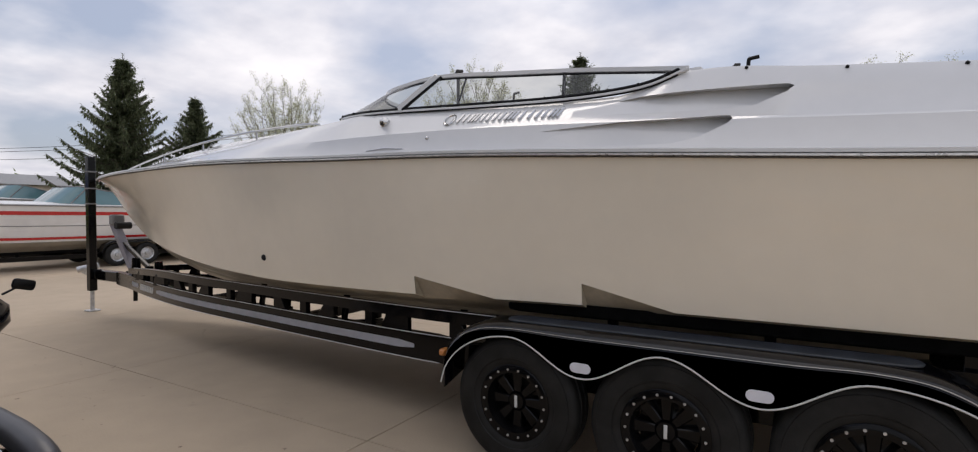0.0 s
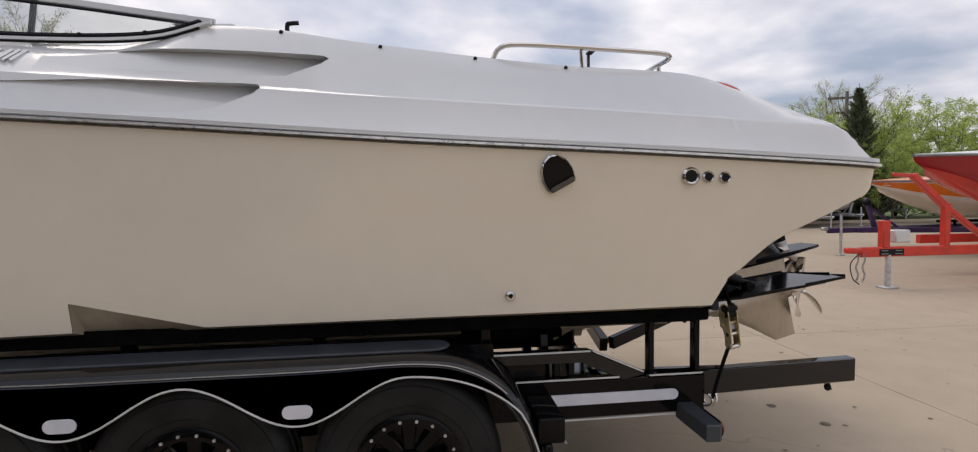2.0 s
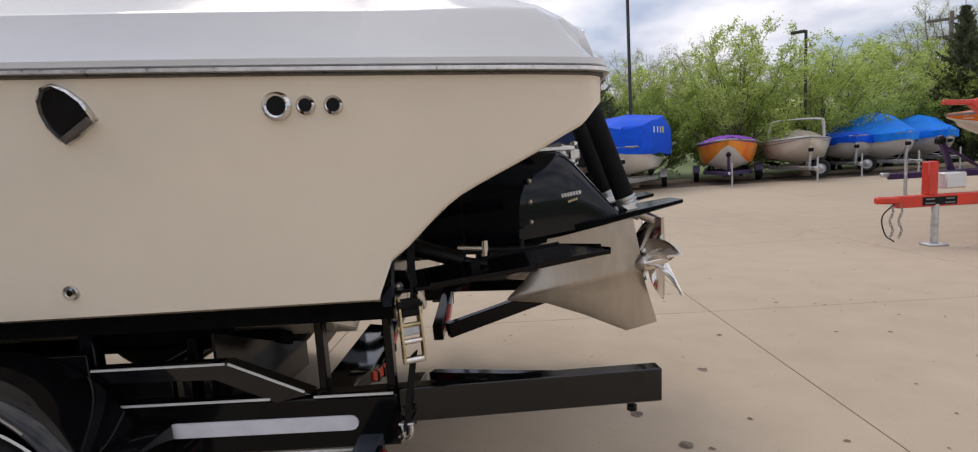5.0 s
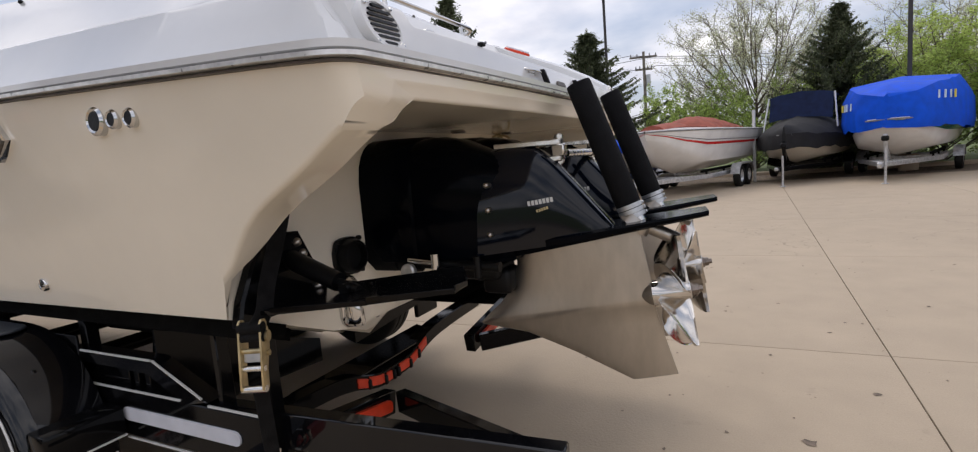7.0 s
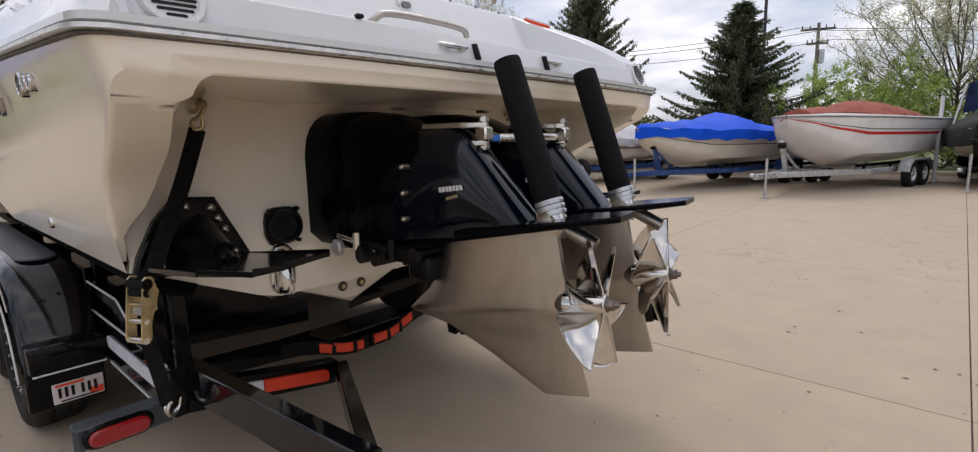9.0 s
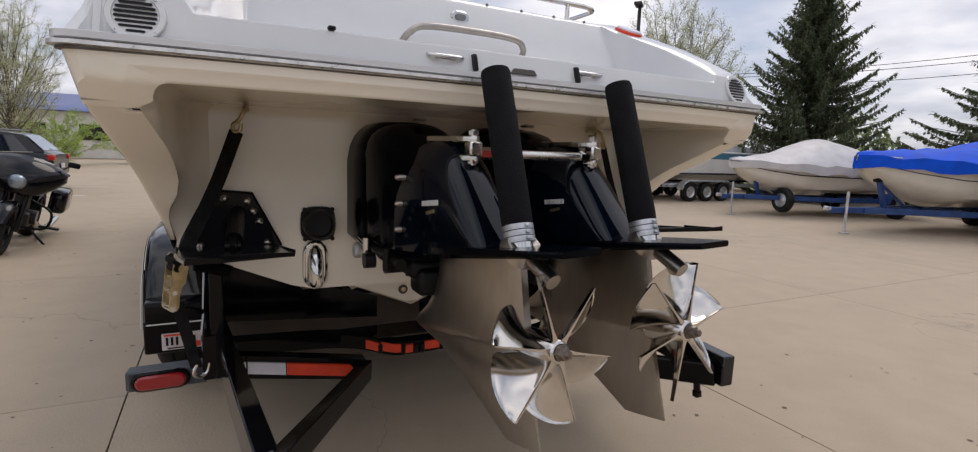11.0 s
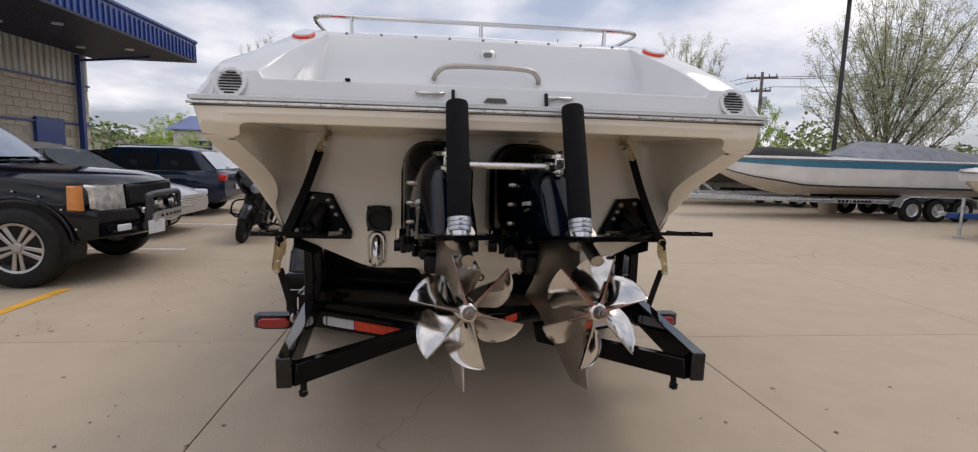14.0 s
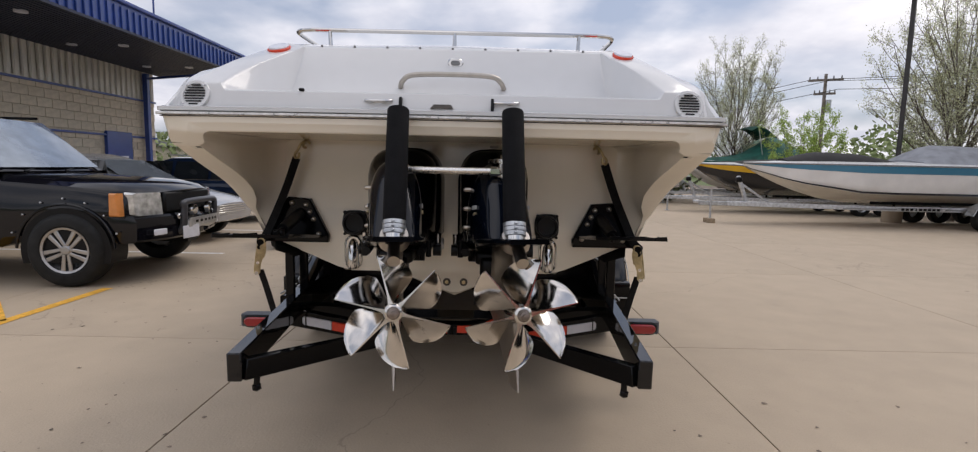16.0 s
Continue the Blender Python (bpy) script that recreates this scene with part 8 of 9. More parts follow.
    for v in (0.0, 0.22):
        bm = B()
        tube(bm, smoothpath([(-0.98, 2.5 + v, 1.45), (-0.92, 2.4 + v, 2.08), (-0.72, 2.35 + v, 2.28), (0.72, 2.35 + v, 2.28), (0.92, 2.4 + v, 2.08), (0.98, 2.5 + v, 1.45)], 4), 0.03, 8)
        part("arch_tube", bm, M["white"], arch)
    bg_trailer("white-grey trailer with a spare wheel", (cx, cy), -19, 6.0, 2.5, M["galv"], 1, 0.9, spare=True)
    for k, (wx, wy, L, hh) in enumerate(((14.35, 17.9, 5.6, 0.36), (15.72, 17.21, 6.4, 1.05), (18.46, 18.7, 6.0, 0.85))):
        bg_boat("wrapped_boat", ("white boat under a low royal blue cover", "boat wrapped in a peaked bright blue cover", "boat wrapped in a bright blue ridged cover")[k], (wx, wy), (-26, -14, -16)[k], L, (2.4, 2.7, 2.5)[k], 0.55, 1.38, W_HULL, None, (), cover=BLUE_TARP if k == 0 else SKY_TARP, cover_ridge=((0.0, 0.12), (0.25, 0.35 * (hh + 0.4)), (0.45, hh), (0.6, hh * 0.95), (1.0, 0.4 * hh)), drop=0.24)
        bg_trailer("galvanised boat trailer with carpeted bunks", (wx, wy), (-26, -14, -16)[k], L, 2.4, M["galv"], 1, 0.9, spare=(k == 0))
    bg_boat("covered_boat", "boat under a teal green cover", (25.2, 23.0), -26, 6, 2.4, 0.55, 1.4, W_HULL, None, (), cover=green_cover, cover_ridge=((0.0, 0.12), (0.45, 0.6), (1.0, 0.3)), drop=0.2)
    bg_trailer("galvanised boat trailer with carpeted bunks", (25.2, 23.0), -26, 6, 2.4, M["galv"], 1, 0.9)
    # red trailer with a maroon boat, and an orange boat on a purple trailer, lying along the yard
    rx, ry = 7.1, 4.55
    redp = mat("red_trailer_paint", (0.60, 0.035, 0.015), 0.3, var=0.08, coat=0.3)
    bg_boat("speedboat", "maroon-bottomed speedboat on a bright red trailer", (rx, ry), -90, 9.0, 2.4, 1.0, 1.98, paint("maroon_hull", (0.30, 0.008, 0.012)), paint("scarlet_bottom", (0.62, 0.03, 0.02)), (), bow=0.10)
    rt = thing("boat_trailer", "bright red trailer with chains, jack and a white box", "trailer", (5.35, 3.95, 0), 0)
    bm = B()
    beam(bm, (0.25, 0, 0.565), (5.0, 0, 0.565), 0.10, 0.15, 0.012)
    beam(bm, (0.0, 0, 0.60), (0.4, 0, 0.58), 0.09, 0.09, 0.02)
    part("tongue", bm, redp, rt)
    bm = B()
    box(bm, (0.66, 0, 0.84), (0.13, 0.12, 0.42), 0.015)
    part("jack_post", bm, redp, rt)
    bm = B()
    cyl(bm, (0.72, -0.02, 0.02), (0.72, -0.02, 0.52), 0.04, seg=12)
    box(bm, (0.72, -0.02, 0.015), (0.22, 0.2, 0.025), 0.006)
    part("jack_leg", bm, M["galv"], rt)
    bm = B()
    beam(bm, (1.72, 0, 0.62), (1.72, 0, 1.30), 0.10, 0.10, 0.01, up=(1, 0, 0))
    beam(bm, (1.74, 0, 1.22), (1.12, 0, 1.74), 0.09, 0.10, 0.01)
    beam(bm, (1.16, 0, 1.73), (0.78, 0, 1.75), 0.06, 0.06, 0.01)
    beam(bm, (2.6, 0, 0.62), (1.74, 0, 1.22), 0.08, 0.08, 0.01)
    part("winch_stand", bm, redp, rt)
    bm = B()
    box(bm, (0.95, 0.06, 0.80), (0.26, 0.22, 0.20), 0.02)
    part("white_box", bm, M["white"], rt, "white plastic box")
    bm = B()
    box(bm, (0.75, -0.053, 0.56), (0.42, 0.006, 0.10), 0.002)
    part("dark_label", bm, M["plastic"], rt, "dark label with pale bars")
    for k in range(2):
        for z, l in ((0.585, 0.13), (0.535, 0.15)):
            bm = B()
            box(bm, (0.63 + k * 0.24, -0.058, z), (l * 0.8, 0.004, 0.014))
            part("label_bar", bm, M["grey"], rt)
    for px_, dy in ((0.16, -0.06), (0.26, -0.07)):
        for k in range(11):
            bm = B()
            m = Matrix.Translation((px_ + 0.02 * math.sin(k), dy, 0.52 - k * 0.038)) @ pose(0, 0, 0, 90, 0, 90 * (k % 2))
            tube(bm, [m @ Vector((0.012 * math.cos(a), 0.024 * math.sin(a), 0)) for a in [2 * math.pi * q / 8 for q in range(9)]], 0.005, 4)
            part("chain_link", bm, M["grey"], rt)
    bm = B()
    tube(bm, smoothpath([(0.2, -0.05, 0.55), (0.04, -0.07, 0.40), (0.08, -0.07, 0.18), (0.2, -0.06, 0.08)], 5), 0.008, 6)
    part("brake_cable", bm, M["plastic"], rt)
    for s in (0, 1.2):
        for dx in (0.0, 0.8):
            m = Matrix.Translation((5.2 + dx, -0.75 + s * 2.2, 0.33)) @ Euler((radians(90), 0, 0)).to_matrix().to_4x4()
            bm = B()
            lathe(bm, [(0.17, -0.09), (0.28, -0.10), (0.33, -0.05), (0.33, 0.05), (0.28, 0.10), (0.18, 0.08), (0.1, 0.05), (0.0, 0.06)], m, 24)
            part("wheel", bm, M["rubber"], rt)
    for s in (-0.7, 0.0, 1.3):
        bm = B()
        beam(bm, (2.6 if s else 4.9, s, 0.62), (7.2, s, 0.62), 0.10, 0.16, 0.01)
        beam(bm, (5.0, s, 0.66), (5.0, s, 1.02), 0.08, 0.08, 0.01, up=(1, 0, 0))
        part("frame_rail", bm, redp, rt)
    ox, oy = 9.6, 8.1
    org = paint("orange_hull", (0.72, 0.17, 0.015))
    bg_boat("speedboat", "bright orange speedboat with a white stripe", (ox, oy), -90, 8.5, 2.3, 0.85, 1.72, C_HULL, None, ((0.30, 1.0, org), (0.86, 0.91, M["white"])), deck=org, shield=(0.3, 0.5, 0.4, tint), bow=0.02)
    bg_trailer("purple trailer under an orange boat", (ox, oy), -90, 8.5, 2.3, mat("violet_paint", (0.045, 0.022, 0.085), 0.35, var=0.15), 2, 1.1, 0.6, 0.62)


# ---------------------------------------------------------------- vehicles
def car_wheel(root, x, y, r, s, rimm, spokes=5, w=0.24):
    m = Matrix.Translation((x, y, r)) @ Euler((0, radians(90 * s), 0)).to_matrix().to_4x4()
    h = w / 2
    rr = r * 0.62
    bm = B()
    lathe(bm, [(rr, -h), (r * 0.86, -h * 1.02), (r * 0.97, -h * 0.8), (r, -h * 0.5), (r, h * 0.5), (r * 0.97, h * 0.8), (r * 0.86, h * 1.02), (rr * 1.06, h), (rr, h * 0.9)], m, 36)
    ty = part("wheel", bm, M["rubber"], root, "alloy wheel with black tyre", smooth=40)
    bm = B()
    lathe(bm, [(rr, h * 0.95), (rr * 0.93, h * 0.9), (rr * 0.88, h * 0.4), (rr * 0.85, -h * 0.5), (0.0, -h * 0.5)], m, 32)
    part("rim", bm, M["grey"], ty)
    bm = B()
    lathe(bm, [(0.0, h * 0.95), (rr * 0.16, h * 0.93), (rr * 0.24, h * 0.78), (rr * 0.24, 0)], m, 20)
    for k in range(spokes):
        mk = m @ Euler((0, 0, 2 * math.pi * k / spokes)).to_matrix().to_4x4()
        for q in (-1, 1):
            prism(bm, [(rr * 0.15, q * rr * 0.02), (rr * 0.15, q * rr * 0.15), (rr * 0.96, q * rr * 0.27), (rr * 0.96, q * rr * 0.07)][::q], "z", h * 0.45, h * 0.86, 0.006, m=mk)
    lathe(bm, [(rr * 0.99, h * 0.97), (rr * 0.90, h * 0.92), (rr * 0.90, h * 0.6)], m, 32)
    part("alloy", bm, rimm, ty, "silver alloy spokes")


def shell(bm, stations, rnd=0.10):
    """Body skin from stations: y, half-width, low z, belt z, top z, top half-width."""
    rings = []
    for y, hw, z0, zb, zt, tw in stations:
        half = [(hw * 0.90, z0), (hw * 0.985, z0 + 0.08), (hw, (z0 + zb) / 2), (hw * 0.985, zb - 0.05), (hw * 0.96, zb), (tw, zt - rnd * 0.35), (tw * 0.92, zt - 0.01), (tw * 0.5, zt + 0.012)]
        rings.append([(-x, y, z) for x, z in half] + [(0, y, zt + 0.018)] + [(x, y, z) for x, z in reversed(half)])
    loft(bm, rings, True, True)


def build_truck():
    """Full-size pickup; nose towards local +y, front axle at y = 0."""
    root = thing("pickup_truck", "black pickup truck with alloy wheels and a front bull bar", "truck", (-3.25, -4.35, 0), 4)
    pm = mat("black_car_paint", (0.004, 0.004, 0.006), 0.06, var=0.1, rvar=0.02, spec=0.45)
    bm = B()
    shell(bm, [(0.96, 0.84, 0.62, 0.98, 1.02, 0.74), (0.88, 0.93, 0.52, 1.00, 1.075, 0.84), (0.6, 0.98, 0.50, 1.05, 1.125, 0.86), (0.0, 1.0, 0.52, 1.09, 1.16, 0.86), (-0.62, 1.0, 0.46, 1.13, 1.20, 0.86), (-0.72, 1.0, 0.42, 1.14, 1.21, 0.88), (-2.6, 1.0, 0.42, 1.16, 1.19, 0.9), (-4.55, 0.99, 0.55, 1.18, 1.20, 0.92), (-4.75, 0.96, 0.6, 1.15, 1.18, 0.9)])
    body = part("body", bm, pm, root, "glossy black body", smooth=35)
    bm = B()
    shell(bm, [(-0.70, 0.90, 1.15, 1.19, 1.215, 0.83), (-1.32, 0.91, 1.15, 1.3, 1.80, 0.70), (-1.6, 0.92, 1.15, 1.3, 1.86, 0.71), (-2.5, 0.92, 1.15, 1.3, 1.85, 0.71), (-2.78, 0.91, 1.15, 1.3, 1.72, 0.70), (-2.95, 0.9, 1.15, 1.2, 1.24, 0.8)])
    part("cab", bm, pm, root, smooth=35)
    bm = B()
    loft(bm, [[(u * (0.80 - 0.12 * w), -0.705 - 0.60 * w - 0.05 * u * u, 1.275 + 0.565 * w) for u in (-1, -0.6, 0, 0.6, 1)] for w in (0, 0.5, 1)], False, False)
    part("windscreen", bm, M["window"], root, "sky-reflecting windscreen", smooth=60)
    for s in (-1, 1):
        bm = B()
        vs = [(s * 0.915, -1.02, 1.24), (s * 0.79, -1.42, 1.74), (s * 0.785, -1.9, 1.77), (s * 0.915, -1.95, 1.24)]
        loft(bm, [vs[:2], [vs[3], vs[2]]], False, False)
        part("side_window", bm, M["carglass"], root)
        bm = B()
        box(bm, (s * 1.02, -0.98, 1.26), (0.16, 0.08, 0.17), 0.03, seg=2)
        part("door_mirror", bm, pm, root)
        # lamp cluster, amber corner and clear reflector
        bm = B()
        prism(bm, [(0.82, 0.77), (0.985, 0.77), (0.965, 1.02), (0.84, 1.03)], "x", s * 0.56, s * 0.90, 0.02)
        hl = part("headlamp", bm, mat("lamp_chrome", (0.60, 0.61, 0.60), 0.12, 0.6, var=0.2, scale=14), root, "clear headlamp with amber corner")
        bm = B()
        prism(bm, [(0.76, 0.77), (0.88, 0.77), (0.86, 1.02), (0.77, 1.02)], "x", s * 0.90, s * 0.985, 0.015)
        part("corner_lamp", bm, M["amber"], hl, "amber corner lamp")
        # flare with rivets
        bm = B()
        tube(bm, [(s * 1.0, 0.50 * math.cos(a), 0.40 + 0.50 * math.sin(a)) for a in np.linspace(0.05, math.pi - 0.05, 21)], 0.014, 8)
        fl = part("wheel_flare", bm, pm, root, "black flared wheel arch")
        for a in np.linspace(0.35, math.pi - 0.35, 7):
            bm = B()
            bmesh.ops.create_icosphere(bm, subdivisions=1, radius=0.012, matrix=Matrix.Translation((s * 1.012, 0.56 * math.cos(a), 0.40 + 0.56 * math.sin(a))))
            part("flare_rivet", bm, M["galv"], fl)
        bm = B()
        prism(bm, [(0.46 * math.cos(a), 0.40 + 0.46 * math.sin(a)) for a in np.linspace(-0.3, math.pi + 0.3, 20)], "x", s * 0.70, s * 1.004)
        part("wheel_well", bm, M["plastic"], root)
        for y in (0.0, -3.65):
            car_wheel(root, s * 0.90, y, 0.405, s, mat("alloy", (0.42, 0.41, 0.40), 0.3, 0.9, var=0.08), 5, 0.27)
        bm = B()
        prism(bm, [(-3.65 + 0.46 * math.cos(a), 0.40 + 0.46 * math.sin(a)) for a in np.linspace(-0.3, math.pi + 0.3, 20)], "x", s * 0.70, s * 1.004)
        part("wheel_well", bm, M["plastic"], root)
        bm = B()
        box(bm, (s * 0.72, 1.065, 0.58), (0.17, 0.02, 0.07), 0.01)
        part("fog_lamp", bm, M["reflect"], root)
        bm = B()
        box(bm, (s * 0.965, -1.1, 1.05), (0.02, 1.0, 0.02), 0.004)
        part("door_trim", bm, pm, root)
    # bumper, grille, roof bar, wipers
    bm = B()
    loft(bm, [[(x, y, 0.47), (x, y + 0.05, 0.50), (x, y + 0.055, 0.70), (x, y + 0.02, 0.77), (x, y - 0.12, 0.77), (x, y - 0.12, 0.47)] for x, y in ((-0.97, 0.72), (-0.90, 0.92), (-0.6, 1.0), (0, 1.02), (0.6, 1.0), (0.90, 0.92), (0.97, 0.72))], True, True)
    part("bumper", bm, pm, root, "black front bumper", smooth=35)
    bm = B()
    box(bm, (0, 0.965, 0.90), (1.10, 0.05, 0.24), 0.02)
    part("grille", bm, M["plastic"], root, "black mesh grille")
    for s in (-1, 1):
        bm = B()
        box(bm, (s * 0.42, 1.075, 0.735), (0.12, 0.03, 0.06), 0.01)
        part("bumper_trim", bm, M["chrome"], root)
    bar = None
    for z in (0.0,):
        bm = B()
        tube(bm, smoothpath([(-0.40, 1.00, 0.52), (-0.40, 1.08, 0.62), (-0.40, 1.10, 0.82), (-0.34, 1.09, 0.90), (0.34, 1.09, 0.90), (0.40, 1.10, 0.82), (0.40, 1.08, 0.62), (0.40, 1.00, 0.52)], 5), 0.036, 10)
        bar = part("bull_bar", bm, mat("grey_bar", (0.045, 0.045, 0.05), 0.4, var=0.1), root, "dark tubular bull bar")
    bm = B()
    prism(bm, [(1.00, 0.50), (1.14, 0.60), (1.15, 0.71), (1.02, 0.62)], "x", -0.38, 0.38, 0.01)
    part("skid_plate", bm, M["galv"], bar, "bright perforated skid plate")
    for k in range(6):
        bm = B()
        box(bm, (-0.25 + 0.1 * k, 1.150, 0.66), (0.05, 0.006, 0.03), 0.002)
        part("plate_slot", bm, M["plastic"], bar)
    bm = B()
    box(bm, (0.33, 1.13, 0.545), (0.30, 0.01, 0.15), 0.004)
    part("number_plate", bm, M["reflect"], root, "pale number plate")
    for s in (-0.2, 0.2):
        bm = B()
        lathe(bm, [(0, 0.05), (0.06, 0.045), (0.075, 0.0), (0.05, -0.05)], Matrix.Translation((s, 1.06, 0.80)) @ Euler((radians(-90), 0, 0)).to_matrix().to_4x4(), 18)
        part("driving_lamp", bm, M["chrome"], bar)
    for s in (-1, 1):
        bm = B()
        tube(bm, [(s * 0.72, -1.45, 1.90), (s * 0.72, -2.5, 1.90)], 0.018, 6)
        part("roof_rail", bm, pm, root)
    for x in (-0.1, 0.55):
        bm = B()
        tube(bm, [(x, -0.70, 1.235), (x - 0.5, -0.80, 1.29)], 0.010, 5)
        part("wiper", bm, M["plastic"], root)
    # the nose is bowed: its corners sweep back
    for ob in list(root.children):
        if ob.name.split(".")[0] in ("wheel", "wheel_flare", "wheel_well", "windscreen", "cab", "side_window", "roof_rail", "wiper"):
            continue
        for o in [ob] + list(ob.children):
            for v in o.data.vertices:
                q = max(0.0, min(1.0, (v.co.y - 0.30) / 0.5))
                q = q * q * (3 - 2 * q)
                v.co.y -= q * (0.12 + 0.22 * v.co.x * v.co.x)


def car(name, label, loc, rz, pm, L, wagon):
    """Passenger car, nose towards local +y, rear bumper at y = 0."""
    root = thing(name, label, "car", loc, rz)
    fr = L - 0.85
    bm = B()
    shell(bm, [(0.0, 0.78, 0.42, 0.82, 0.90, 0.70), (0.12, 0.86, 0.30, 0.92, 0.98, 0.76), (0.8, 0.90, 0.24, 0.93, 0.99, 0.8), (fr - 0.7, 0.90, 0.24, 0.90, 0.97, 0.78), (fr + 0.1, 0.89, 0.26, 0.78, 0.86, 0.74), (L - 0.2, 0.84, 0.30, 0.66, 0.74, 0.66), (L, 0.70, 0.36, 0.60, 0.64, 0.55)], 0.06)
    part("body", bm, pm, root, smooth=40)
    bm = B()
    back = 0.18 if wagon else 0.75
    shell(bm, [(back, 0.80, 0.90, 0.95, 0.99, 0.72), (back + 0.42, 0.80, 0.90, 0.95, 1.40, 0.58), (back + 0.9, 0.81, 0.90, 0.95, 1.47, 0.60), (fr - 1.55, 0.81, 0.90, 0.95, 1.46, 0.60), (fr - 1.2, 0.81, 0.90, 0.95, 1.36, 0.58), (fr - 0.5, 0.80, 0.88, 0.92, 0.97, 0.70)], 0.06)
    part("roof", bm, pm, root, smooth=40)
    for s in (-1, 1):
        for y0, y1, i0, i1 in ((back + 0.28, back + 1.15, 0.30, 0.0), (back + 1.22, back + 2.0, 0.0, 0.02), (back + 2.06, fr - 0.75, 0.0, 0.42)):
            bm = B()
            loft(bm, [[(s * 0.80, y0, 0.97), (s * 0.645, y0 + i0, 1.365)], [(s * 0.80, y1, 0.97), (s * 0.645, y1 - i1, 1.365)]], False, False)
            bmesh.ops.translate(bm, vec=(s * 0.016, 0, 0), verts=bm.verts)
            part("side_window", bm, M["carglass"], root)
        bm = B()
        tube(bm, [(s * 0.83, back + 0.2, 0.965), (s * 0.83, fr - 0.7, 0.955)], 0.009, 5)
        tube(bm, [(s * 0.905, 0.5, 0.60), (s * 0.905, fr - 0.4, 0.58)], 0.012, 5)
        part("chrome_trim", bm, M["chrome"], root)
        if wagon:
            bm = B()
            tube(bm, [(s * 0.60, back + 0.6, 1.50), (s * 0.60, fr - 1.5, 1.51)], 0.014, 6)
            part("roof_rail", bm, M["galv"], root)
        bm = B()
        box(bm, (s * 0.74, 0.05, 0.84), (0.20, 0.16, 0.14), 0.03, seg=2)
        part("tail_lamp", bm, M["redlens"] if not wagon else mat("bright_tail", (0.55, 0.02, 0.015), 0.2, var=0.1), root, "red tail lamp")
        bm = B()
        box(bm, (s * 0.66, L - 0.14, 0.66), (0.26, 0.22, 0.11), 0.03, seg=2)
        part("headlamp", bm, M["reflect"], root)
        bm = B()
        for y in (0.85, fr):
            prism(bm, [(y + 0.36 * math.cos(a), 0.32 + 0.36 * math.sin(a)) for a in np.linspace(-0.2, math.pi + 0.2, 18)], "x", s * 0.65, s * 0.907)
        part("wheel_well", bm, M["plastic"], root)
        for y in (0.85, fr):
            car_wheel(root, s * 0.815, y, 0.315, s, M["galv"], 7, 0.20)
    bm = B()
    loft(bm, [[(u * 0.70, back + 0.04, 1.0) for u in (-1, 0, 1)], [(u * 0.57, back + 0.40, 1.37) for u in (-1, 0, 1)]], False, False)
    bmesh.ops.translate(bm, vec=(0, -0.03, 0.015), verts=bm.verts)
    part("rear_window", bm, M["window"], root)
    bm = B()
    loft(bm, [[(u * 0.70, fr - 0.52, 0.98) for u in (-1, 0, 1)], [(u * 0.57, fr - 1.18, 1.36) for u in (-1, 0, 1)]], False, False)
    bmesh.ops.translate(bm, vec=(0, 0.03, 0.015), verts=bm.verts)
    part("windscreen", bm, M["window"], root)
    for k in range(5):
        bm = B()
        box(bm, (0, L - 0.015 + 0.004 * k, 0.46 + 0.04 * k), (0.9, 0.03, 0.014), 0.003)
        part("grille_bar", bm, M["chrome"], root)
    bm = B()
    box(bm, (0, -0.02, 0.62), (0.34, 0.02, 0.12), 0.004)
    part("number_plate", bm, M["reflect"], root)


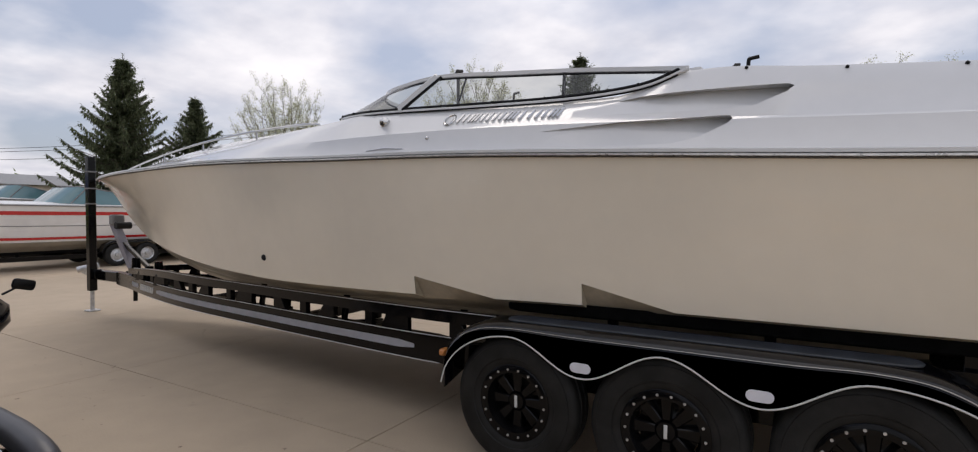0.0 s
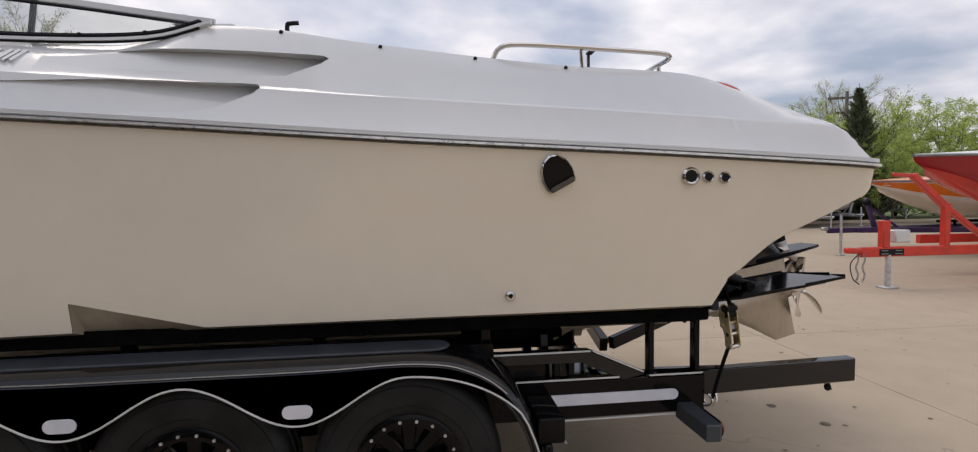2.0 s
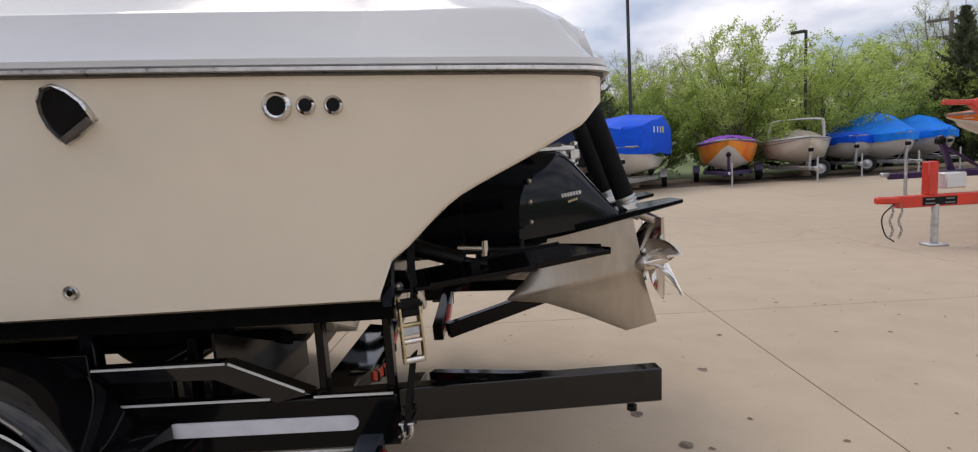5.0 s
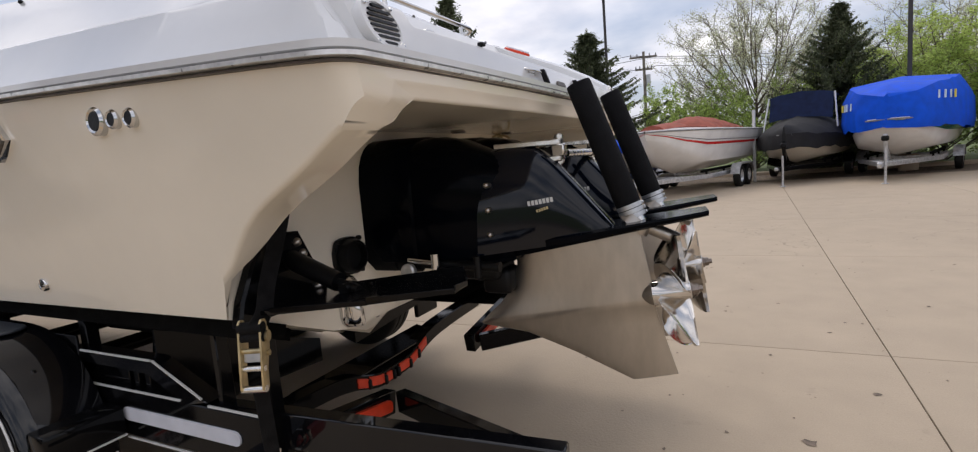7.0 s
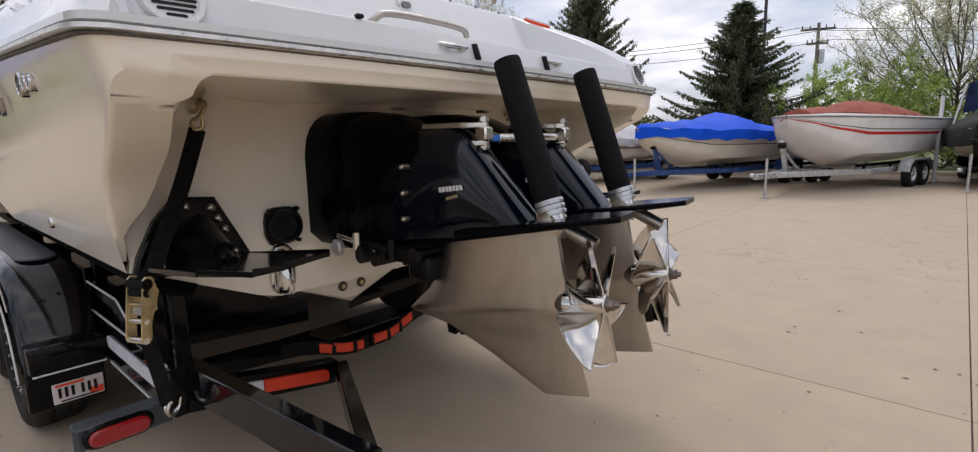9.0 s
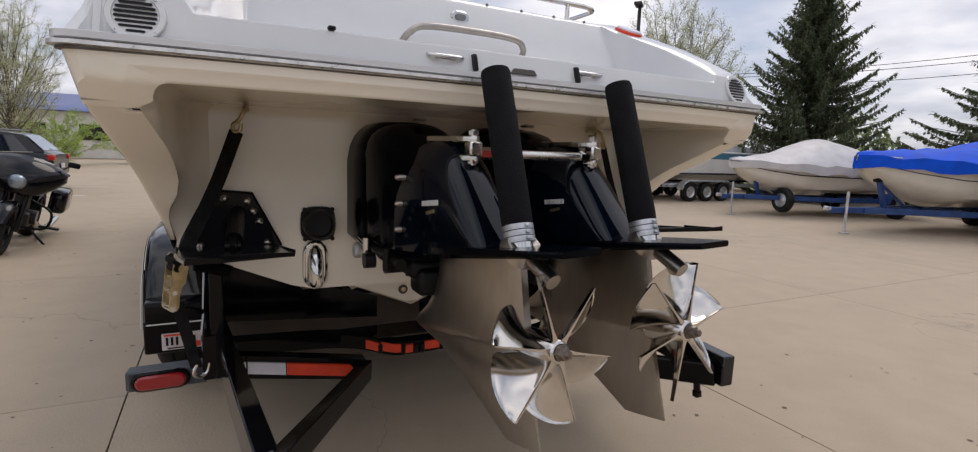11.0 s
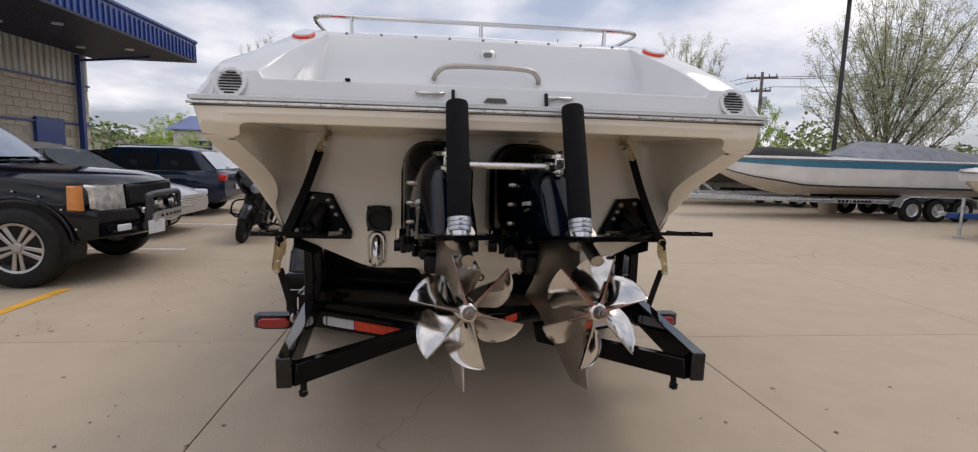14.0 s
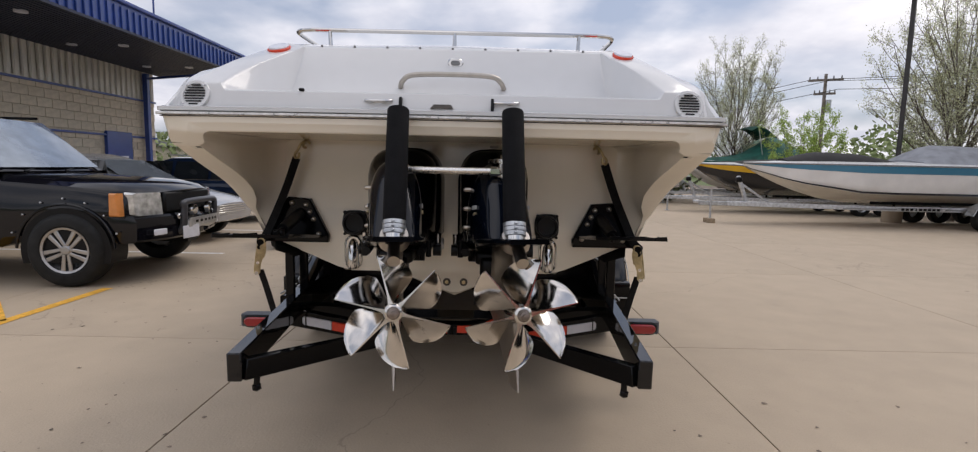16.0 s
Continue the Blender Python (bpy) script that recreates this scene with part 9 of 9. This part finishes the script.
def build_bike():
    """Touring motorcycle leaning on its stand; nose towards local +y, front axle at y = 0."""
    root = new("motorcycle")
    tagged(root, "black touring motorcycle leaning on its side stand", "motorcycle")
    root.matrix_world = pose(-5.22, -3.22, 0, 0, 0, -85) @ pose(0, 0, 0, 0, -15, 0) @ Matrix.Scale(0.96, 4)
    pm = mat("bike_paint", (0.004, 0.004, 0.006), 0.08, var=0.1, spec=0.4)
    def wheel_(y, r, w):
        m = Matrix.Translation((0, y, r)) @ Euler((0, radians(90), 0)).to_matrix().to_4x4()
        bm = B()
        lathe(bm, [(r * 0.7, -w * 0.4), (r * 0.86, -w * 0.5), (r * 0.96, -w * 0.35), (r, 0), (r * 0.96, w * 0.35), (r * 0.86, w * 0.5), (r * 0.7, w * 0.4)], m, 32, True)
        t = part("wheel", bm, M["rubber"], root)
        bm = B()
        lathe(bm, [(r * 0.72, -w * 0.3), (r * 0.66, 0), (r * 0.72, w * 0.3)], m, 28, True)
        for k in range(9):
            a = 2 * math.pi * k / 9
            cyl(bm, m @ Vector((0.03 * math.cos(a), 0.03 * math.sin(a), 0)), m @ Vector((r * 0.69 * math.cos(a), r * 0.69 * math.sin(a), 0)), 0.010, seg=5)
        lathe(bm, [(0.0, -0.06), (0.05, -0.06), (0.05, 0.06), (0.0, 0.06)], m, 14)
        part("spoked_rim", bm, M["plastic"], t)
    wheel_(0.0, 0.32, 0.13)
    wheel_(-1.62, 0.31, 0.18)
    for s in (-1, 1):
        bm = B()
        cyl(bm, (s * 0.11, 0.0, 0.32), (s * 0.11, -0.34, 1.00), 0.030, seg=10)
        part("fork_leg", bm, M["plastic"], root)
        bm = B()
        tube(bm, smoothpath([(s * 0.05, -0.36, 1.06), (s * 0.25, -0.40, 1.12), (s * 0.42, -0.58, 1.06)], 4), 0.016, 8)
        part("handlebar", bm, M["plastic"], root)
        bm = B()
        box(bm, (s * 0.30, -1.60, 0.60), (0.20, 0.62, 0.34), 0.06, seg=3)
        part("saddlebag", bm, pm, root, "black hard saddlebag", smooth=60)
        bm = B()
        tube(bm, smoothpath([(s * 0.12, -0.75, 0.40), (s * 0.24, -0.95, 0.24), (s * 0.27, -1.4, 0.24), (s * 0.27, -1.95, 0.27)], 4), 0.04, 10)
        part("exhaust", bm, M["chrome"], root)
        bm = B()
        tube(bm, smoothpath([(s * 0.10, -0.50, 0.30), (s * 0.33, -0.44, 0.34), (s * 0.35, -0.44, 0.56), (s * 0.12, -0.52, 0.66)], 4), 0.016, 8)
        part("engine_guard", bm, M["plastic"], root)
        bm = B()
        box(bm, (s * 0.34, -0.72, 0.31), (0.22, 0.10, 0.03), 0.01)
        part("footboard", bm, M["plastic"], root)
        bm = B()
        tube(bm, [(s * 0.36, -0.40, 1.14), (s * 0.43, -0.40, 1.20)], 0.008, 5)
        box(bm, (s * 0.46, -0.40, 1.22), (0.13, 0.03, 0.07), 0.02, seg=2)
        part("mirror", bm, M["plastic"], root)
    bm = B()
    rings = []
    for z, hw, y, d in ((0.76, 0.20, -0.12, 0.16), (0.86, 0.34, -0.10, 0.20), (0.98, 0.44, -0.12, 0.22), (1.08, 0.43, -0.18, 0.20), (1.16, 0.30, -0.28, 0.14), (1.20, 0.14, -0.34, 0.08)):
        rings.append([(hw * math.sin(a), y - (0.26 * (1 - math.cos(a))) * hw / 0.4, z) for a in np.linspace(-1.45, 1.45, 11)] + [(-hw * 0.9, y - d - 0.12, z), (hw * 0.9, y - d - 0.12, z)][::-1])
    loft(bm, rings, True, True)
    part("fairing", bm, pm, root, "black batwing fairing", smooth=50)
    bm = B()
    loft(bm, [[(0.30 * u, -0.27 - 0.10 * u * u - 0.08 * w, 1.15 + 0.07 * w - 0.05 * u * u) for u in (-1, -0.5, 0, 0.5, 1)] for w in (0, 1)], False, False)
    part("windshield", bm, M["carglass"], root)
    bm = B()
    lathe(bm, [(0, 0.03), (0.07, 0.02), (0.09, -0.02), (0.07, -0.08)], Matrix.Translation((0, -0.07, 0.90)) @ Euler((radians(-90), 0, 0)).to_matrix().to_4x4(), 20)
    part("headlamp", bm, M["window"], root)
    bm = B()
    loft(bm, [[(w * math.cos(a), y, z + h * math.sin(a)) for a in [2 * math.pi * k / 12 for k in range(12)]] for y, w, z, h in ((-0.45, 0.06, 0.86, 0.05), (-0.55, 0.15, 0.86, 0.11), (-0.75, 0.17, 0.85, 0.13), (-0.98, 0.12, 0.80, 0.10), (-1.06, 0.05, 0.78, 0.05))], True, True)
    part("fuel_tank", bm, pm, root, smooth=60)
    bm = B()
    loft(bm, [[(w * math.cos(a), y, z + h * math.sin(a)) for a in [2 * math.pi * k / 12 for k in range(12)]] for y, w, z, h in ((-0.95, 0.10, 0.74, 0.05), (-1.15, 0.19, 0.72, 0.06), (-1.4, 0.17, 0.75, 0.06), (-1.75, 0.16, 0.84, 0.07), (-1.9, 0.08, 0.85, 0.04))], True, True)
    part("seat", bm, M["plastic"], root, smooth=60)
    bm = B()
    for y in (-0.68, -0.88):
        cyl(bm, (0, -0.78, 0.38), (0, y, 0.70), 0.085, 0.075, 12)
    box(bm, (0, -0.80, 0.36), (0.26, 0.42, 0.22), 0.04, seg=2)
    cyl(bm, (-0.18, -0.80, 0.40), (0.18, -0.80, 0.40), 0.10, seg=16)
    part("engine", bm, mat("engine_black", (0.02, 0.02, 0.022), 0.35, var=0.3, scale=14), root, "dark twin-cylinder engine")
    bm = B()
    beam(bm, (0, -0.38, 0.62), (0, -0.62, 0.28), 0.06, 0.06, 0.01)
    beam(bm, (0, -0.60, 0.27), (0, -1.62, 0.31), 0.12, 0.08, 0.01)
    part("frame", bm, M["plastic"], root)
    for y, r, w in ((0.0, 0.36, 0.16), (-1.62, 0.36, 0.22)):
        bm = B()
        loft(bm, [[(-w / 2, y + (r - 0.03) * math.cos(a), 0.32 + (r - 0.03) * math.sin(a)), (-w / 3, y + r * math.cos(a), 0.32 + r * math.sin(a)), (w / 3, y + r * math.cos(a), 0.32 + r * math.sin(a)), (w / 2, y + (r - 0.03) * math.cos(a), 0.32 + (r - 0.03) * math.sin(a))] for a in np.linspace(0.35 if y == 0 else 0.6, 2.9, 12)], False, False)
        part("mudguard", bm, pm, root, smooth=60)
    bm = B()
    tube(bm, [(-0.10, -0.72, 0.30), (-0.36, -0.66, 0.07)], 0.014, 6)
    tube(bm, [(-0.36, -0.66, 0.07), (-0.40, -0.60, 0.075)], 0.014, 6)
    part("side_stand", bm, M["plastic"], root)


# ---------------------------------------------------------------- building, poles, yard paint
def build_building():
    root = thing("showroom", "tan block building with a deep blue metal canopy", "building", kind="structure")
    block = mat("tan_block", (0.50, 0.44, 0.35), 0.85, var=0.10, scale=3, bump=0.25, bscale=40, fine=0.08)
    ribm = mat("pale_ribbed_metal", (0.66, 0.63, 0.57), 0.5, var=0.05, scale=2)
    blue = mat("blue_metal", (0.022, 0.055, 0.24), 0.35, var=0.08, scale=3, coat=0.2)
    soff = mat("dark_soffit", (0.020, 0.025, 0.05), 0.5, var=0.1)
    x1 = -12.3
    bm = B()
    box(bm, (x1 + 4.3, -14.5, 1.55), (8.6, 10.0, 3.1), 0.0)
    wall = part("wall", bm, mat("mortar", (0.46, 0.40, 0.315), 0.9, var=0.1, scale=9), root, "tan block wall")
    bm = B()
    box(bm, (0, 0, 0), (0.395, 0.03, 0.195), 0.006)
    brick = finish("block", bm, mat("tan_block_unit", (0.56, 0.49, 0.385), 0.85, var=0.06, scale=9, bump=0.2, bscale=60, fine=0.05, rand=0.06), 0)
    for r in range(15):
        for k in range(21):
            xx = x1 + 0.21 + 0.2 * (r % 2) + k * 0.405
            if abs(xx - x1 - 1.6) < 0.66 and r < 10:
                continue
            o = new("block", brick)
            o.location = (xx, -9.488, 0.12 + 0.205 * r)
            o.parent = wall
    for k in range(43):
        bm = B()
        prism(bm, [(-0.075, 0.0), (0.075, 0.0), (0.050, 0.035), (-0.050, 0.035)], "z", 3.02, 3.82, m=Matrix.Translation((x1 + 0.12 + k * 0.2, -9.475, 0)))
        part("ribbed_panel", bm, ribm, root)
    bm = B()
    box(bm, (x1 + 4.3, -14.52, 3.5), (8.6, 10.0, 0.9))
    part("upper_wall", bm, ribm, root)
    for z in (3.02, 2.0):
        bm = B()
        box(bm, (x1 + 4.3, -9.46, z), (8.62, 0.06, 0.05), 0.005)
        part("blue_trim", bm, blue, root)
    bm = B()
    box(bm, (x1 + 1.6, -9.46, 1.05), (0.95, 0.09, 2.1), 0.01)
    d = part("door", bm, blue, root, "blue metal door with a small notice")
    bm = B()
    box(bm, (x1 + 1.55, -9.41, 1.45), (0.45, 0.02, 0.05))
    box(bm, (x1 + 1.67, -9.41, 1.22), (0.24, 0.02, 0.20))
    part("notice", bm, M["reflect"], d)
    bm = B()
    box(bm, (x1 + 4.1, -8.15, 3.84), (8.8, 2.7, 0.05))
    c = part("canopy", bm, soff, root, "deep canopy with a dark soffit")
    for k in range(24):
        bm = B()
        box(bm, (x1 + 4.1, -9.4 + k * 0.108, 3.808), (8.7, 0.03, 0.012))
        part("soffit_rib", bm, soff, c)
    bm = B()
    box(bm, (x1 + 4.1, -6.86, 4.08), (8.8, 0.06, 0.52), 0.01)
    part("fascia", bm, blue, c, "ribbed blue fascia")
    for k in range(46):
        bm = B()
        box(bm, (x1 - 0.15 + k * 0.19, -6.815, 4.06), (0.05, 0.04, 0.42), 0.008)
        part("fascia_rib", bm, blue, c)
    bm = B()
    box(bm, (x1 + 4.1, -6.84, 4.37), (8.9, 0.14, 0.08), 0.02)
    part("fascia_cap", bm, blue, c)
    bm = B()
    box(bm, (x1 - 0.28, -8.15, 4.08), (0.06, 2.7, 0.52), 0.01)
    part("end_fascia", bm, blue, c)
    for y in (-7.6, -8.7):
        for x in (x1 + 1.5, x1 + 4.0, x1 + 6.5):
            bm = B()
            cyl(bm, (x, y, 3.78), (x, y, 3.81), 0.10, seg=16)
            part("soffit_lamp", bm, M["reflect"], c)
    bm = B()
    box(bm, (x1 + 0.55, -9.34, 1.88), (0.13, 0.13, 3.76), 0.01)
    part("downpipe_column", bm, blue, root, "blue steel column")
    bm = B()
    beam(bm, (x1 + 0.55, -9.34, 3.62), (x1 + 0.55, -7.6, 3.78), 0.06, 0.06, 0.006)
    part("canopy_bracket", bm, blue, root)
    bm = B()
    cyl(bm, (x1 + 4.2, -6.8, 4.35), (x1 + 4.2, -6.8, 5.1), 0.02, seg=6)
    part("roof_mast", bm, blue, root)
    # low far buildings
    for nm, lab, c, s, mm in (("warehouse", "low tan building far across the yard", (-95, -66, 1.9), (26, 14, 3.8), block), ("shed", "low blue-roofed building beyond the cars", (-44, -13, 1.5), (8, 14, 3.0), ribm), ("house", "low house with a dark roof beyond the boats", (-70, 12, 2.2), (12, 18, 4.0), block)):
        h = thing(nm, lab, "building")
        bm = B()
        box(bm, c, s, 0.05)
        part("wall", bm, mm, h)
        bm = B()
        z = c[2] + s[2] / 2
        prism(bm, [(c[0] - s[0] / 2 - 0.4, z), (c[0] + s[0] / 2 + 0.4, z), (c[0], z + 1.3)], "y", c[1] - s[1] / 2 - 0.4, c[1] + s[1] / 2 + 0.4)
        part("roof", bm, blue if nm == "shed" else M["grey"], h)
        for k in range(4):
            bm = B()
            box(bm, (c[0] + s[0] / 2 + 0.02, c[1] - s[1] * 0.36 + k * s[1] * 0.24, c[2] + 0.2), (0.06, s[1] * 0.12, 1.0))
            part("window", bm, M["carglass"], h)


def lamp_post(x, y, h, arm, group="yard lamp posts"):
    root = thing("lamp_post", "tall dark square lamp post with a flat head", "lamp post", (x, y, 0), arm, group=group)
    pm = mat("bronze_paint", (0.035, 0.032, 0.03), 0.5, var=0.1)
    bm = B()
    box(bm, (0, 0, h / 2), (0.11, 0.11, h), 0.01)
    part("pole", bm, pm, root)
    bm = B()
    box(bm, (0, -0.28, h - 0.03), (0.26, 0.52, 0.10), 0.02)
    part("lamp_head", bm, pm, root)
    bm = B()
    cyl(bm, (0, 0, 0), (0, 0, 0.5), 0.26, seg=20)
    part("base", bm, M["concrete"], root)


def utility_pole(x, y, h, rz):
    root = thing("utility_pole", "weathered wooden utility pole with crossarm and insulators", "utility pole", (x, y, 0), rz)
    wd = mat("grey_timber", (0.20, 0.17, 0.145), 0.9, var=0.15, scale=6)
    bm = B()
    cyl(bm, (0, 0, 0), (0, 0, h), 0.13, 0.09, 12)
    part("pole", bm, wd, root)
    for z, w in ((h - 0.35, 0.95), (h - 1.2, 0.6)):
        bm = B()
        box(bm, (0, 0.14, z), (2 * w, 0.10, 0.13), 0.01)
        a = part("crossarm", bm, wd, root)
        for u in (-0.9, -0.45, 0.45, 0.9):
            bm = B()
            cyl(bm, (u * w, 0.14, z + 0.06), (u * w, 0.14, z + 0.24), 0.05, 0.03, 8)
            part("insulator", bm, M["grey"], a)
    bm = B()
    cyl(bm, (0.25, 0, h - 2.4), (0.25, 0, h - 1.6), 0.17, seg=14)
    part("transformer", bm, M["galv"], root)


def wires(pts, dz):
    for k, (o, z) in enumerate(dz):
        bm = B()
        line = []
        for a, b in zip(pts, pts[1:]):
            a, b = Vector(a), Vector(b)
            for q in range(12):
                t = q / 12
                line.append(a.lerp(b, t) + Vector((o, o * 0.3, z - 4 * 0.9 * t * (1 - t))))
        line.append(Vector(pts[-1]) + Vector((o, o * 0.3, z)))
        tube(bm, line, 0.018, 4)
        solo("power_line", bm, M["plastic"], "thin dark overhead power line", "cable", group="overhead lines")


def build_yard():
    lamp_post(-12.3, 12.3, 6.6, 40)
    lamp_post(-4.1, 22.4, 8.1, 20)
    lamp_post(6.1, 18.9, 7.6, 0)
    lamp_post(13.5, 19.8, 5.9, -120)
    utility_pole(-5.05, 37.5, 8.1, 20)
    utility_pole(-30.5, 21.3, 7.6, 60)
    utility_pole(23.6, 25.0, 7.4, -20)
    wires([(-75, 2, 7.0), (-30.5, 21.3, 7.3), (-5.05, 37.5, 7.8), (23.6, 45, 7.4), (60, 52, 7.0)], ((-0.9, 0.1), (0.2, -0.15), (0.9, -0.75)))
    wires([(-120, -4, 6.4), (-60, 6, 6.2)], ((0.0, 0.0), (0.6, -1.6)))
    # thin white post between two boats
    bm = B()
    cyl(bm, (1.75, 17.3, 0), (1.75, 17.3, 2.3), 0.05, seg=10)
    solo("marker_post", bm, M["white"], "thin white marker post at the yard edge", "post")
    # painted bay lines
    def line(pts, w, m, name, label):
        bm = B()
        a, b = Vector(pts[0]), Vector(pts[1])
        n = (b - a).cross(Vector((0, 0, 1))).normalized() * w / 2
        bm.faces.new([bm.verts.new(p) for p in (a - n, b - n, b + n, a + n)])
        bmesh.ops.translate(bm, vec=(0, 0, 0.004), verts=bm.verts)
        solo(name, bm, m, label, "road marking", kind="structure", smooth=0)
    Y, Wp = M["yellow"], M["whitepaint"]
    line([(-2.25, -3.86, 0), (0.6, -3.86, 0)], 0.11, Y, "bay_line", "worn yellow bay line on concrete")
    for x in (-1.0, 0.3):
        line([(x, -3.9, 0), (x - 1.4, -5.3, 0)], 0.11, Y, "bay_line", "worn yellow hatch line on concrete")
    for x in (-4.55, -7.35, -10.1, -12.9, -15.7):
        line([(x, -3.75, 0), (x, -8.6, 0)], 0.10, Wp, "bay_line", "white bay line on concrete")
    # kerb between the yard and the grass
    bm = B()
    box(bm, (4.0, 20.6, 0.03), (52, 0.3, 0.18), 0.03)
    solo("kerb", bm, M["concrete"], "low concrete kerb before the grass", "kerb", kind="structure")
    # oil spots and grit
    rnd = random.Random(9)
    spots = [(1.35, -0.02), (1.5, -0.35), (1.9, 0.5)] + [(rnd.uniform(-8, 7), rnd.choice((rnd.uniform(-3.4, -1.5), rnd.uniform(1.6, 9)))) for _ in range(26)] + [(rnd.uniform(1.0, 7), rnd.uniform(-2, 6)) for _ in range(26)]
    bm = B()
    for k, (x, y) in enumerate(spots):
        r = rnd.uniform(0.008, 0.022) if k > 2 else 0.035
        bm.faces.new([bm.verts.new((x + r * rnd.uniform(0.5, 1.3) * math.cos(a), y + r * rnd.uniform(0.5, 1.3) * math.sin(a), 0.003)) for a in [2 * math.pi * q / 9 for q in range(9)]])
    for _ in range(900):
        x, y = (rnd.uniform(-8, 8), rnd.uniform(-4, -1.3)) if rnd.random() < 0.3 else (rnd.uniform(0.5, 11), rnd.uniform(-3, 11))
        r, a0 = rnd.uniform(0.004, 0.016), rnd.uniform(0, 6.28)
        bm.faces.new([bm.verts.new((x + r * rnd.uniform(0.4, 1.5) * math.cos(a0 + a), y + r * rnd.uniform(0.4, 1.5) * math.sin(a0 + a), 0.0035)) for a in (0, 1.2, 2.3, 3.4, 4.8)])
    solo("stain", bm, M["stain"], "scattered dark oil spots on the concrete", "stain", kind="stuff", smooth=0)


build_trees()
build_far_woods()
build_row()
build_truck()
car("station_wagon", "dark blue station wagon parked nose-in", (-9.55, -4.75, 0), 180, mat("dark_blue_paint", (0.010, 0.019, 0.044), 0.08, var=0.1, spec=0.45), 4.7, True)
car("sedan", "silver sedan parked beside a pickup", (-6.3, -8.95, 0), -2, mat("silver_paint", (0.42, 0.42, 0.42), 0.25, 0.5, var=0.03, coat=0.5), 4.6, False)
car("hatchback", "dark grey hatchback parked in the far bays", (-15.0, -4.6, 0), 180, mat("graphite_paint", (0.015, 0.015, 0.018), 0.10, var=0.1, spec=0.45), 4.4, True)
build_bike()
build_building()
build_yard()


build_slabs()
